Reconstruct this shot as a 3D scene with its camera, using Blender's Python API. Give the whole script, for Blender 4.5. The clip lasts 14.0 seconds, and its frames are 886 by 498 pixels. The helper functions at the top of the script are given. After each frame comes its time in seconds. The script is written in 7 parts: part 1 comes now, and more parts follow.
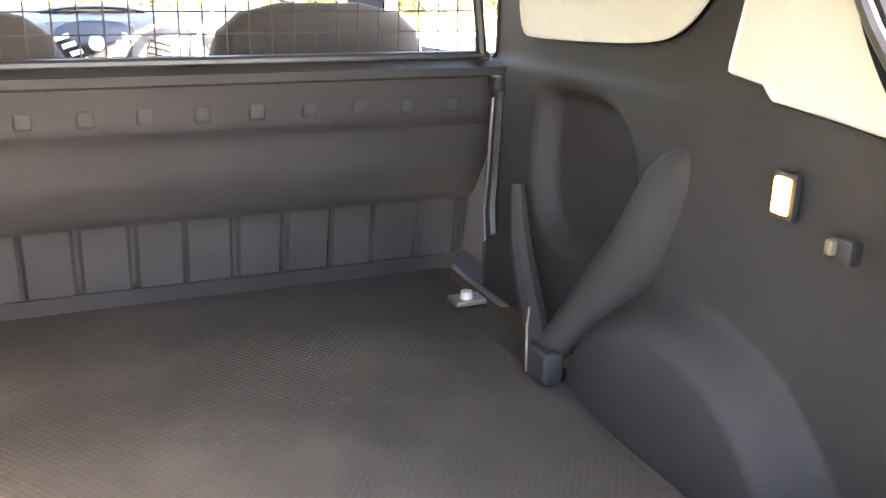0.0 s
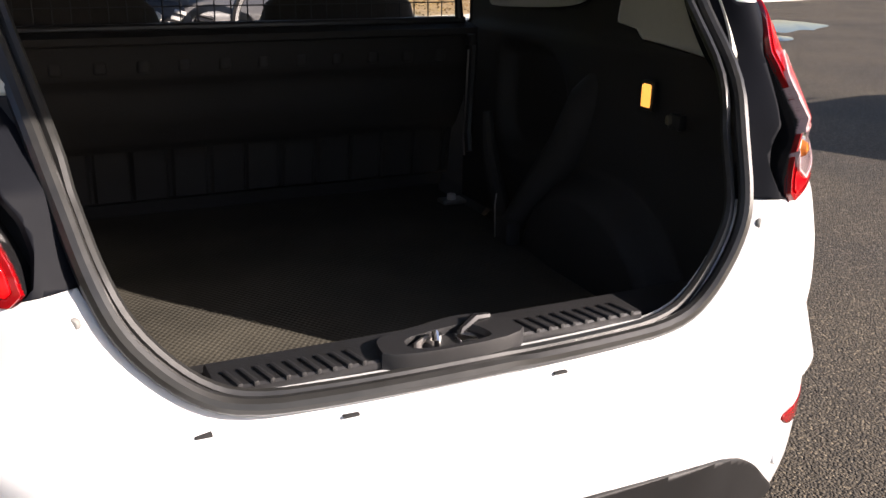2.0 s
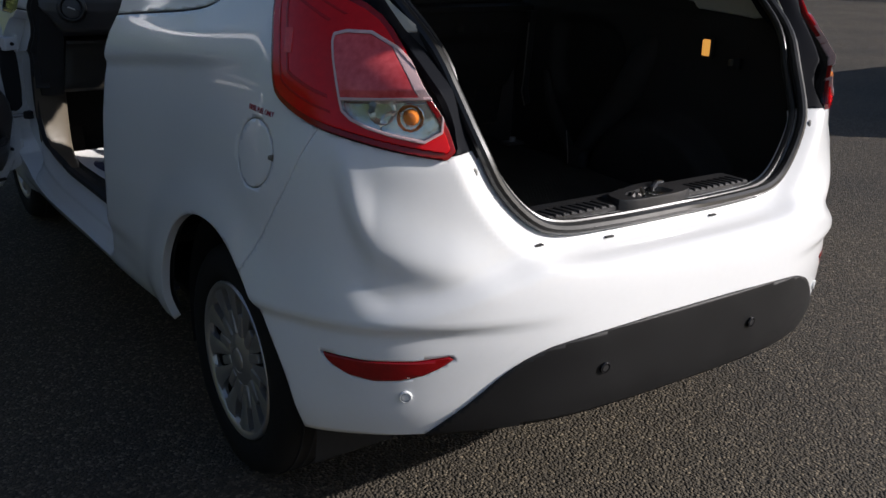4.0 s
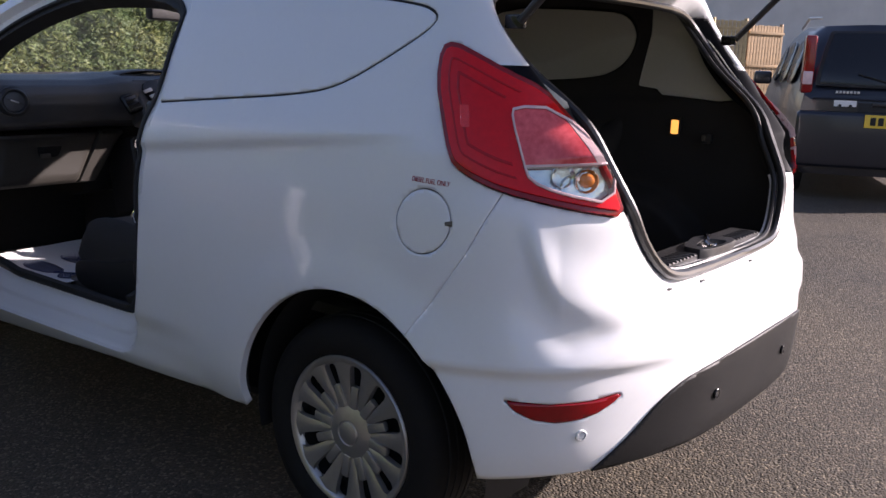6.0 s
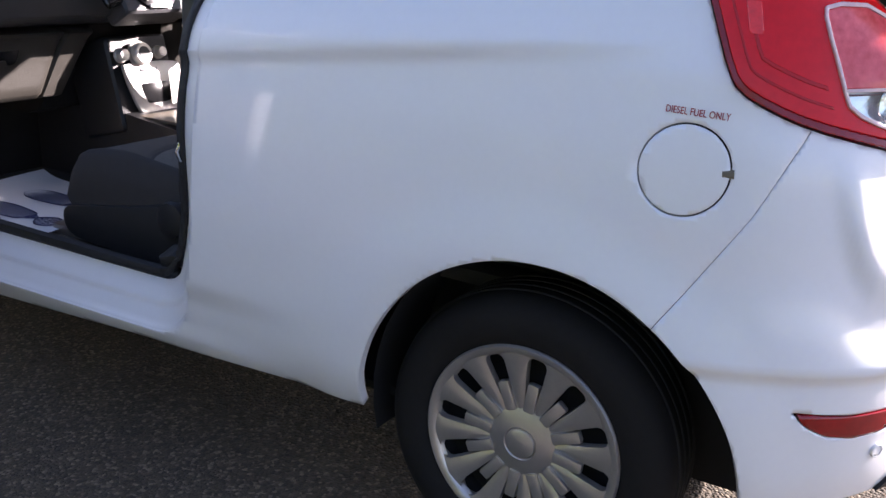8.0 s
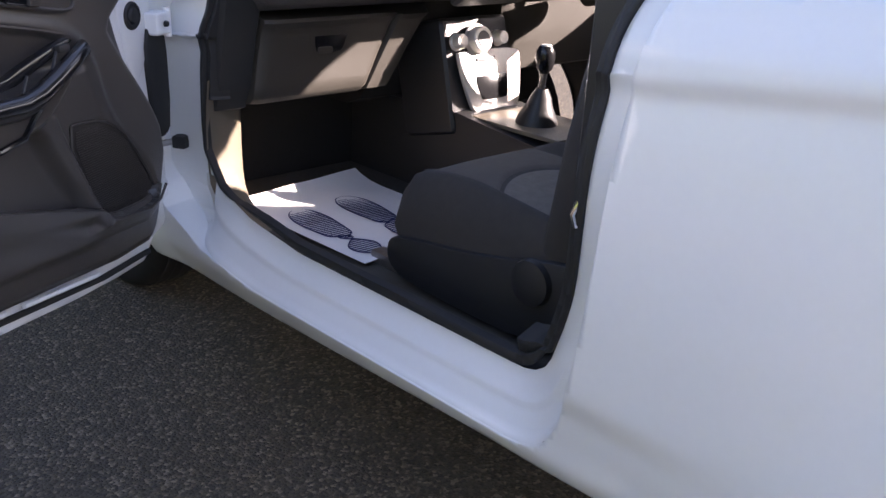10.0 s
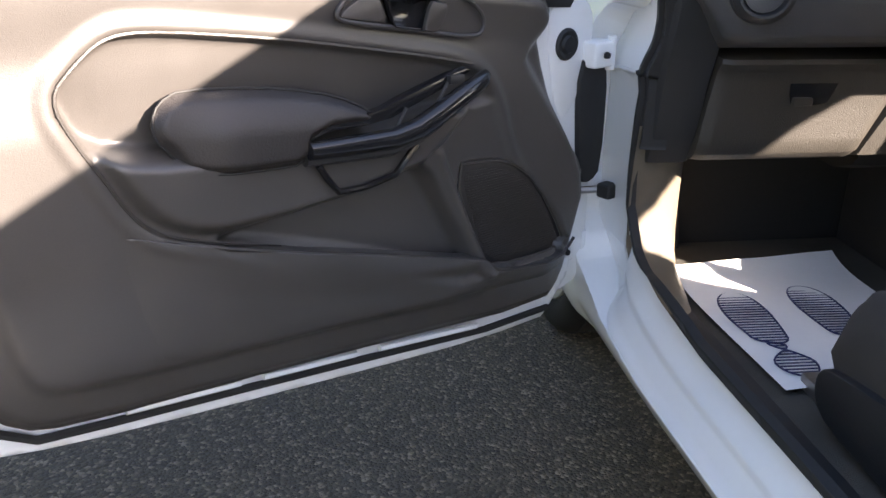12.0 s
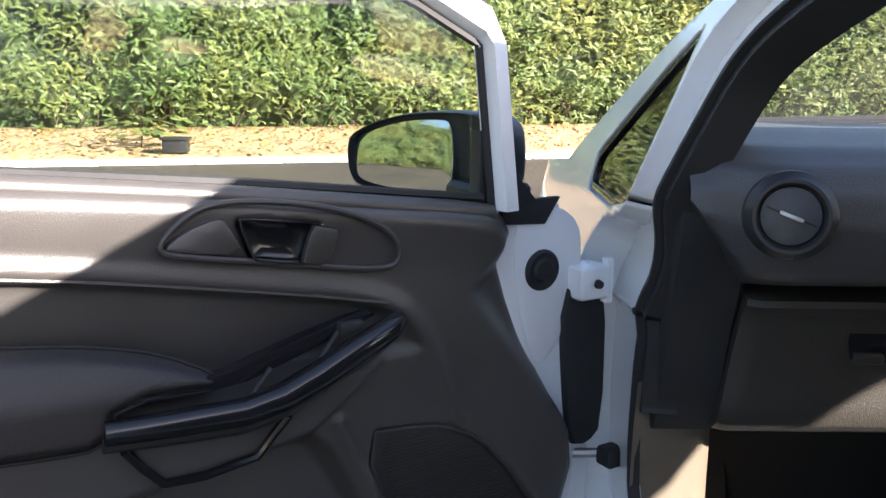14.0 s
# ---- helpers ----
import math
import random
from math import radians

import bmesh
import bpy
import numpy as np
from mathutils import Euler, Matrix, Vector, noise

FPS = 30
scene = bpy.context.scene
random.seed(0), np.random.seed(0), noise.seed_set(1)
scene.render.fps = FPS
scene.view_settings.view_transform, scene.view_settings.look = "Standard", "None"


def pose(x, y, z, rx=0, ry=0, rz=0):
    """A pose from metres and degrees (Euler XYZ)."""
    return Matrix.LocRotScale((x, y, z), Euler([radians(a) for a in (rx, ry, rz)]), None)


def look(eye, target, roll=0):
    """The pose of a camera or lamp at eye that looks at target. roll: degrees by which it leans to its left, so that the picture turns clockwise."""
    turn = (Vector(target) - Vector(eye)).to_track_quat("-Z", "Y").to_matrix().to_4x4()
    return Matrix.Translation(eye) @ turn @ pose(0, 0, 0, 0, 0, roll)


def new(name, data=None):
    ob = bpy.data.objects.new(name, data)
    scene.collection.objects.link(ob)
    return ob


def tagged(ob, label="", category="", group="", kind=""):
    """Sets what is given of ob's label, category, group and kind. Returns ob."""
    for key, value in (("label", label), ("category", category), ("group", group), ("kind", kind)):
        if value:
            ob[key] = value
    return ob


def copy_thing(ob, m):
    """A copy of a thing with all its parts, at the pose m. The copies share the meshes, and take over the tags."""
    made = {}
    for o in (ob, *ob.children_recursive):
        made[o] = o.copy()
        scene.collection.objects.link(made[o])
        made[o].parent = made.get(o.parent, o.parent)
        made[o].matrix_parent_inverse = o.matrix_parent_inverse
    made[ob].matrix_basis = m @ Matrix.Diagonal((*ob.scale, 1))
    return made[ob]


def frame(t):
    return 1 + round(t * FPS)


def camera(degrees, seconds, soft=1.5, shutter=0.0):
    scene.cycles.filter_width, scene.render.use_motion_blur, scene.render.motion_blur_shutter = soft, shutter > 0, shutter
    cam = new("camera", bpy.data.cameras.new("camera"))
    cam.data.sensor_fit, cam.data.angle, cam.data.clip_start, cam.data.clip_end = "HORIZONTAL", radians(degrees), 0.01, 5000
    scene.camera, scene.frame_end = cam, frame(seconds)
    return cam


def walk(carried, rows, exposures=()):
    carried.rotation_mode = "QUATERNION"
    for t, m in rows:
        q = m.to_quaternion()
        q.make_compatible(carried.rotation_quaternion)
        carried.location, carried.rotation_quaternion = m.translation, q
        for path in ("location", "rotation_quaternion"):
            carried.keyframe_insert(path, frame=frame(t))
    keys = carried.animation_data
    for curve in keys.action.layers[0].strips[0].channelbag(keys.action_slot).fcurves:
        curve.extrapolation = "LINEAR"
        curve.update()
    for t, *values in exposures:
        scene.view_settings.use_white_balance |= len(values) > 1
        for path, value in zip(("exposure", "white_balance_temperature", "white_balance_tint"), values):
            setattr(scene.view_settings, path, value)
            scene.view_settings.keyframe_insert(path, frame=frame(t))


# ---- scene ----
cam = camera(51.9, 14.0)
PATH = [
    (0, (-0.186, -0.997, 1.25), (0.582, 0.742, 0.631), 1.4),
    (0.5, (-0.195, -1.139, 1.265), (0.587, 0.593, 0.642), 1.5),
    (1, (-0.242, -1.319, 1.267), (0.548, 0.405, 0.632), 1.1),
    (1.5, (-0.366, -1.484, 1.27), (0.426, 0.237, 0.631), 0.5),
    (2, (-0.512, -1.639, 1.269), (0.3, 0.071, 0.622), 0.9),
    (2.5, (-0.691, -1.754, 1.241), (0.155, -0.069, 0.573), 1.5),
    (3, (-0.899, -1.84, 1.248), (-0.009, -0.183, 0.567), 1.8),
    (3.5, (-1.195, -1.875, 1.247), (-0.209, -0.273, 0.566), 1.8),
    (3.7, (-1.311, -1.915, 1.252), (-0.29, -0.331, 0.582), 1.6),
    (5.8, (-2.202, -1.536, 1.194), (-0.674, -0.314, 0.775), 2.1),
    (6, (-2.242, -1.441, 1.186), (-0.692, -0.247, 0.77), 2.0),
    (6.5, (-2.336, -1.214, 1.172), (-0.731, -0.106, 0.726), 1.8),
    (7, (-2.311, -1.005, 1.156), (-0.655, -0.014, 0.632), 1.6),
    (7.2, (-2.256, -0.924, 1.138), (-0.595, 0.039, 0.578), 1.6),
    (9.5, (-1.92, -0.11, 1.14), (-0.404, 0.97, 0.406), 3.6),
    (10, (-1.787, 0.02, 1.148), (-0.488, 1.348, 0.407), 3.1),
    (10.5, (-1.686, 0.13, 1.13), (-0.65, 1.663, 0.372), 2.7),
    (11, (-1.57, 0.211, 1.136), (-0.78, 1.883, 0.372), 2.4),
    (11.5, (-1.484, 0.242, 1.124), (-0.914, 2.0, 0.358), 2.1),
    (12, (-1.39, 0.254, 1.136), (-1.099, 2.084, 0.384), 1.3),
    (12.5, (-1.326, 0.249, 1.148), (-1.276, 2.127, 0.463), 0.9),
    (13, (-1.287, 0.311, 1.132), (-1.362, 2.225, 0.554), 0.6),
    (13.5, (-1.194, 0.485, 1.135), (-1.285, 2.429, 0.673), 0.4),
    (14, (-1.046, 0.647, 1.159), (-1.045, 2.601, 0.736), 0.7),
]
EXPOSURES = [(0, 6.05, 7100, 26), (0.5, 4.6, 7100, 26), (1.0, 3.45, 7000, 24), (1.5, 2.5, 6900, 22), (2.0, 1.3, 6600, 22), (2.5, 1.12, 6550, 22), (3.0, 0.48, 6300, 17), (3.7, 0.1, 5950, 16),
             (5.8, 1.05, 6200, 30), (7.2, 1.9, 6150, 30), (9.3, 2.75, 6500, 30), (10.5, 2.95, 6800, 30), (11.5, 3.28, 7000, 24), (12.0, 3.2, 6950, 22), (12.5, 2.85, 6800, 20), (13.3, 2.22, 6600, 18), (14.0, 2.5, 6350, 19)]
walk(cam, [(t, look(eye, target, roll)) for t, eye, target, roll in PATH], EXPOSURES)


# ---- light ----
SUN_FROM = Vector((1.0, -0.79, 0.57)).normalized()
world = bpy.data.worlds.new("sky")
scene.world = world
world.use_nodes = True
sky = world.node_tree.nodes.new("ShaderNodeTexSky")
sky.sky_type = "NISHITA"
sky.sun_disc = False
sky.sun_elevation = math.asin(SUN_FROM.z)
sky.sun_rotation = math.atan2(SUN_FROM.x, SUN_FROM.y)
world.node_tree.nodes["Background"].inputs[1].default_value = 0.075
world.node_tree.links.new(sky.outputs[0], world.node_tree.nodes["Background"].inputs[0])
sun_data = bpy.data.lights.new("sun", "SUN")
sun_data.energy, sun_data.angle, sun_data.color = 5.0, radians(0.55), (1.0, 0.93, 0.80)
sun = new("sun", sun_data)
sun.matrix_world = look(SUN_FROM * 30, (0, 0, 0))


# ---- materials ----
def material(name, colour, rough=0.5, metal=0.0, var=0.12, scale=8.0, bump=0.0, bump_scale=80.0, coat=0.0, second=None, detail=6.0, spec=0.5):
    """A surface with broad and fine variation of colour and gloss, and a fine relief."""
    m = bpy.data.materials.new(name)
    m.use_nodes = True
    nt = m.node_tree
    b = nt.nodes["Principled BSDF"]
    co = nt.nodes.new("ShaderNodeTexCoord")
    n1 = nt.nodes.new("ShaderNodeTexNoise")
    n1.inputs["Scale"].default_value, n1.inputs["Detail"].default_value = scale, detail
    nt.links.new(co.outputs["Object"], n1.inputs["Vector"])
    n2 = nt.nodes.new("ShaderNodeTexNoise")
    n2.inputs["Scale"].default_value, n2.inputs["Detail"].default_value = bump_scale, 4.0
    nt.links.new(co.outputs["Object"], n2.inputs["Vector"])
    ramp = nt.nodes.new("ShaderNodeValToRGB")
    lo = [c * (1 - var) for c in colour]
    hi = [min(1, c * (1 + var)) for c in (second or colour)]
    ramp.color_ramp.elements[0].position, ramp.color_ramp.elements[1].position = 0.3, 0.7
    ramp.color_ramp.elements[0].color, ramp.color_ramp.elements[1].color = (*lo, 1), (*hi, 1)
    mix = nt.nodes.new("ShaderNodeMath")
    mix.operation = "MULTIPLY_ADD"
    mix.inputs[1].default_value = 0.35
    half = nt.nodes.new("ShaderNodeMath")
    half.operation = "MULTIPLY"
    half.inputs[1].default_value = 0.65
    nt.links.new(n1.outputs["Fac"], half.inputs[0])
    nt.links.new(n2.outputs["Fac"], mix.inputs[0])
    nt.links.new(half.outputs[0], mix.inputs[2])
    nt.links.new(mix.outputs[0], ramp.inputs["Fac"])
    nt.links.new(ramp.outputs["Color"], b.inputs["Base Color"])
    rr = nt.nodes.new("ShaderNodeMapRange")
    rr.inputs["To Min"].default_value, rr.inputs["To Max"].default_value = max(0.02, rough * 0.82), min(1, rough * 1.18)
    nt.links.new(n1.outputs["Fac"], rr.inputs["Value"])
    nt.links.new(rr.outputs[0], b.inputs["Roughness"])
    b.inputs["Metallic"].default_value = metal
    b.inputs["Specular IOR Level"].default_value = spec
    b.inputs["Coat Weight"].default_value = coat
    b.inputs["Coat Roughness"].default_value = 0.04
    if bump:
        bp = nt.nodes.new("ShaderNodeBump")
        bp.inputs["Strength"].default_value, bp.inputs["Distance"].default_value = bump, 0.002
        nt.links.new(n2.outputs["Fac"], bp.inputs["Height"])
        nt.links.new(bp.outputs[0], b.inputs["Normal"])
    return m


PAINT = material("white_paint", (0.81, 0.82, 0.82), 0.34, var=0.02, scale=2.5, coat=0.7)
PLASTIC = material("black_trim", (0.022, 0.022, 0.023), 0.42, var=0.15, bump=0.25, bump_scale=500)
GLOSS_BLACK = material("gloss_black", (0.012, 0.012, 0.013), 0.16, var=0.1)
PILLAR_GLOSS = material("pillar_gloss", (0.008, 0.009, 0.012), 0.55, var=0.1, spec=0.05)
SEAL = material("seal_rubber", (0.022, 0.022, 0.021), 0.34, var=0.2, scale=30, bump=0.08, spec=0.6)
PLUG_GREY = material("grey_plug", (0.20, 0.20, 0.19), 0.6, var=0.15)
RUBBER = material("rubber", (0.016, 0.016, 0.016), 0.7, var=0.2, bump=0.1)
TRIM_BLACK = material("pillar_black", (0.02, 0.02, 0.02), 0.65, var=0.15, bump=0.2, bump_scale=500)
TYRE = material("tyre_rubber", (0.013, 0.0125, 0.012), 0.8, var=0.25, bump=0.2, spec=0.2)
DARK = material("underbody", (0.012, 0.012, 0.012), 0.9, var=0.3)
LINER = material("load_liner", (0.032, 0.030, 0.029), 0.65, var=0.2, bump=0.3, bump_scale=300, spec=0.25)
CARPET = material("load_carpet", (0.060, 0.056, 0.046), 0.95, var=0.4, scale=5, bump=0.8, bump_scale=420)
DASH = material("dash_plastic", (0.036, 0.032, 0.026), 0.5, var=0.12, bump=0.5, bump_scale=420)
DASH_DARK = material("dash_dark", (0.075, 0.075, 0.079), 0.40, var=0.12, bump=0.4, bump_scale=420)
DOOR_TRIM = material("door_trim", (0.056, 0.051, 0.047), 0.36, var=0.12, bump=0.18, bump_scale=600, spec=0.65)
ARM_PAD = material("arm_pad", (0.026, 0.023, 0.022), 0.5, var=0.12, bump=0.4, bump_scale=350)
DASH_WARM = material("warm_black_trim", (0.040, 0.036, 0.033), 0.42, var=0.12, bump=0.3, bump_scale=420)
SILVER = material("silver_plastic", (0.62, 0.60, 0.57), 0.35, metal=0.4, var=0.06)
CHROME = material("chrome", (0.75, 0.75, 0.75), 0.15, metal=1.0, var=0.05)
STEEL = material("bare_steel", (0.35, 0.33, 0.31), 0.4, metal=0.9, var=0.3)
COVER = material("wheel_cover", (0.50, 0.475, 0.44), 0.34, metal=0.72, var=0.1, bump=0.05)
RED = material("red_lens", (0.74, 0.005, 0.007), 0.10, var=0.14, scale=3, coat=0.25, spec=0.3)
RED_MID = material("red_lens_step", (0.48, 0.004, 0.006), 0.12, var=0.1, coat=0.25, spec=0.3)
RED_BRIGHT = material("red_reflex", (0.90, 0.020, 0.015), 0.15, var=0.2, scale=60, coat=0.6, bump=0.4, bump_scale=300)
BUMPER_BLACK = material("bumper_plastic", (0.011, 0.011, 0.0115), 0.5, var=0.2, bump=0.3, bump_scale=500, spec=0.28)
RED_DARK = material("red_lens_dark", (0.26, 0.002, 0.004), 0.12, var=0.2, scale=20, coat=0.4, spec=0.4)
PINK = material("red_lens_light", (0.66, 0.02, 0.025), 0.16, var=0.25, scale=12, coat=0.5, spec=0.4, second=(0.74, 0.13, 0.14))
LENS_RIM = material("clear_lens_rim", (0.72, 0.50, 0.50), 0.15, var=0.15, scale=30, coat=1.0, bump=0.6, bump_scale=400)
FACETS = material("chrome_facets", (0.82, 0.82, 0.82), 0.22, metal=0.85, var=0.12, scale=40, bump=1.0, bump_scale=45)
AMBER = material("amber_bulb", (0.75, 0.22, 0.03), 0.2, var=0.1, coat=1.0)
CREAM = material("bare_panel", (0.55, 0.54, 0.47), 0.6, var=0.06, scale=3)
HEADLINE = material("headliner", (0.45, 0.43, 0.39), 0.9, var=0.08, bump=0.2)
PAPER = material("mat_paper", (0.80, 0.79, 0.77), 0.8, var=0.03, bump=0.1)
INK = material("navy_ink", (0.02, 0.025, 0.09), 0.7, var=0.1)
RED_INK = material("red_ink", (0.35, 0.02, 0.03), 0.6, var=0.1)
FABRIC = material("seat_fabric", (0.040, 0.036, 0.033), 0.9, var=0.25, scale=60, bump=0.6, bump_scale=900)
FABRIC_LIGHT = material("seat_fabric_grey", (0.15, 0.135, 0.115), 0.9, var=0.25, scale=60, bump=0.6, bump_scale=900)
FABRIC_MID = material("seat_fabric_plain", (0.085, 0.076, 0.066), 0.9, var=0.2, scale=60, bump=0.5, bump_scale=900)
WIRE = material("mesh_wire", (0.04, 0.04, 0.045), 0.5)
GREY_TRIM = material("pillar_trim", (0.14, 0.118, 0.086), 0.42, var=0.12, bump=0.4, bump_scale=420)


def hatched(m):
    """Adds a fine slanting weave to a surface's relief and colour."""
    nt = m.node_tree
    b = nt.nodes["Principled BSDF"]
    co = nt.nodes.new("ShaderNodeTexCoord")
    sums = []
    for a in (35, -35):
        wave = nt.nodes.new("ShaderNodeTexWave")
        turn = nt.nodes.new("ShaderNodeMapping")
        turn.inputs["Rotation"].default_value = (0, 0, radians(a))
        wave.inputs["Scale"].default_value, wave.inputs["Distortion"].default_value = 32.0, 0.6
        nt.links.new(co.outputs["Object"], turn.inputs["Vector"])
        nt.links.new(turn.outputs["Vector"], wave.inputs["Vector"])
        sums.append(wave)
    add = nt.nodes.new("ShaderNodeMath")
    nt.links.new(sums[0].outputs["Fac"], add.inputs[0])
    nt.links.new(sums[1].outputs["Fac"], add.inputs[1])
    bp = nt.nodes.new("ShaderNodeBump")
    bp.inputs["Strength"].default_value, bp.inputs["Distance"].default_value = 0.35, 0.0015
    nt.links.new(add.outputs[0], bp.inputs["Height"])
    nt.links.new(bp.outputs[0], b.inputs["Normal"])
    return m


HATCHED = hatched(material("woven_mat", (0.056, 0.051, 0.038), 0.95, var=0.5, scale=6, bump_scale=300))


def glass(name, tint=(1, 1, 1)):
    """A thin pane: clear, with a mirror gloss that grows at grazing angles."""
    m = bpy.data.materials.new(name)
    m.use_nodes = True
    nt = m.node_tree
    nt.nodes.remove(nt.nodes["Principled BSDF"])
    clear, gloss, mix, fr = (nt.nodes.new("ShaderNode" + k) for k in ("BsdfTransparent", "BsdfGlossy", "MixShader", "LayerWeight"))
    clear.inputs["Color"].default_value = (*tint, 1)
    gloss.inputs["Roughness"].default_value = 0.02
    fr.inputs["Blend"].default_value = 0.5
    steep = nt.nodes.new("ShaderNodeMath")
    steep.operation = "POWER"
    steep.inputs[1].default_value = 4.0
    lift = nt.nodes.new("ShaderNodeMath")
    lift.operation = "MULTIPLY_ADD"
    lift.inputs[1].default_value, lift.inputs[2].default_value = 0.8, 0.04
    nt.links.new(fr.outputs["Facing"], steep.inputs[0])
    nt.links.new(steep.outputs[0], lift.inputs[0])
    nt.links.new(lift.outputs[0], mix.inputs[0])
    nt.links.new(clear.outputs[0], mix.inputs[1])
    nt.links.new(gloss.outputs[0], mix.inputs[2])
    nt.links.new(mix.outputs[0], nt.nodes["Material Output"].inputs["Surface"])
    return m


GLASS = glass("clear_glass", (0.90, 0.94, 0.92))


# ---- building tools ----
def mesh_part(name, verts, faces, mat, parent=None, label="", soft=True):
    me = bpy.data.meshes.new(name)
    me.from_pydata([tuple(v) for v in verts], [], [tuple(f) for f in faces])
    me.validate()
    me.materials.append(mat)
    if soft:
        me.polygons.foreach_set("use_smooth", [True] * len(me.polygons))
    ob = new(name, me)
    if parent:
        ob.parent = parent
    if label:
        ob["label"] = label
    return ob


def part(name, bm, mat, parent=None, label="", soft=35):
    bmesh.ops.recalc_face_normals(bm, faces=bm.faces)
    for f in bm.faces:
        f.smooth = bool(soft)
    if soft:
        for e in bm.edges:
            if len(e.link_faces) == 2 and e.calc_face_angle(0) > radians(soft):
                e.smooth = False
    me = bpy.data.meshes.new(name)
    bm.to_mesh(me)
    bm.free()
    me.materials.append(mat)
    ob = new(name, me)
    if parent:
        ob.parent = parent
    if label:
        ob["label"] = label
    return ob


def thing(name, label, category, m=None, group="", kind=""):
    ob = new(name)
    ob.empty_display_size = 0.1
    if m is not None:
        ob.matrix_world = m
    return tagged(ob, label, category, group, kind)


def add_box(bm, centre, size, round_by=0.0, m=None, seg=2):
    """A box with rounded edges."""
    got = bmesh.ops.create_cube(bm, size=1.0)
    vs = got["verts"]
    bmesh.ops.scale(bm, vec=size, verts=vs)
    if round_by:
        es = list({e for v in vs for e in v.link_edges})
        got = bmesh.ops.bevel(bm, geom=es, offset=round_by, segments=seg, profile=0.6, affect="EDGES")
        vs = list({v for f in got["faces"] for v in f.verts} | {v for v in vs if v.is_valid})
    bmesh.ops.translate(bm, vec=centre, verts=vs)
    if m is not None:
        bmesh.ops.transform(bm, matrix=m, verts=vs)
    return vs


def box(size, centre=(0, 0, 0), round_by=0.0, m=None, seg=2):
    bm = bmesh.new()
    add_box(bm, centre, size, round_by, m, seg)
    return bm


def add_tube(bm, pts, radius, seg=8, closed=False):
    """A round bar along points; radius may change along it."""
    pts = [Vector(p) for p in pts]
    n = len(pts)
    rad = radius if isinstance(radius, (list, tuple)) else [radius] * n
    rings, side = [], None
    for i, p in enumerate(pts):
        a, b = (pts[(i - 1) % n], pts[(i + 1) % n]) if closed else (pts[max(i - 1, 0)], pts[min(i + 1, n - 1)])
        d = (b - a).normalized()
        if side is None:
            side = d.orthogonal().normalized()
        side = (side - d * side.dot(d)).normalized()
        up = d.cross(side)
        rings.append([bm.verts.new(p + (side * math.cos(2 * math.pi * k / seg) + up * math.sin(2 * math.pi * k / seg)) * rad[i]) for k in range(seg)])
    for i in range(n if closed else n - 1):
        r, q = rings[i], rings[(i + 1) % n]
        for k in range(seg):
            bm.faces.new((r[k], r[(k + 1) % seg], q[(k + 1) % seg], q[k]))
    if not closed:
        bm.faces.new(rings[0][::-1])
        bm.faces.new(rings[-1])


def tube(pts, radius, seg=8, closed=False):
    bm = bmesh.new()
    add_tube(bm, pts, radius, seg, closed)
    return bm


def lathe(profile, seg=48, m=None):
    """A turned shape: (radius, height) pairs about z."""
    bm = bmesh.new()
    rings = []
    for r, h in profile:
        if r < 1e-5:
            rings.append([bm.verts.new((0, 0, h))])
        else:
            rings.append([bm.verts.new((r * math.cos(2 * math.pi * k / seg), r * math.sin(2 * math.pi * k / seg), h)) for k in range(seg)])
    for a, b in zip(rings, rings[1:]):
        for k in range(seg):
            j = (k + 1) % seg
            if len(a) == 1 and len(b) > 1:
                bm.faces.new((a[0], b[k], b[j]))
            elif len(b) == 1 and len(a) > 1:
                bm.faces.new((a[k], a[j], b[0]))
            elif len(a) > 1:
                bm.faces.new((a[k], a[j], b[j], b[k]))
    if m is not None:
        bmesh.ops.transform(bm, matrix=m, verts=bm.verts)
    return bm


def rounded(pts, times=3):
    """Corners of a closed outline cut round."""
    p = np.array(pts, float)
    for _ in range(times):
        q = np.roll(p, -1, 0)
        p = np.stack([0.75 * p + 0.25 * q, 0.25 * p + 0.75 * q], 1).reshape(-1, p.shape[1])
    return p


def plate(pts, low, high, edge=0.003, m=None):
    """A flat plate with the outline pts (x, y), from low to high, its upper edge rounded."""
    bm = bmesh.new()
    p = np.array(pts, float)
    area = 0.5 * np.sum(p[:, 0] * np.roll(p[:, 1], -1) - np.roll(p[:, 0], -1) * p[:, 1])
    if area < 0:
        p = p[::-1]
    d = np.roll(p, -1, 0) - np.roll(p, 1, 0)
    nrm = np.stack([-d[:, 1], d[:, 0]], 1) / (np.linalg.norm(d, axis=1, keepdims=True) + 1e-9)
    rings = []
    for inset, h in ((0, low), (0, high - edge), (edge * 0.3, high - edge * 0.3), (edge, high)):
        rings.append([bm.verts.new((*(a + b * inset), h)) for a, b in zip(p, nrm)])
    k = len(p)
    for a, b in zip(rings, rings[1:]):
        for i in range(k):
            j = (i + 1) % k
            bm.faces.new((a[i], a[j], b[j], b[i]))
    bm.faces.new(rings[-1])
    bm.faces.new(rings[0][::-1])
    if m is not None:
        bmesh.ops.transform(bm, matrix=m, verts=bm.verts)
    return bm


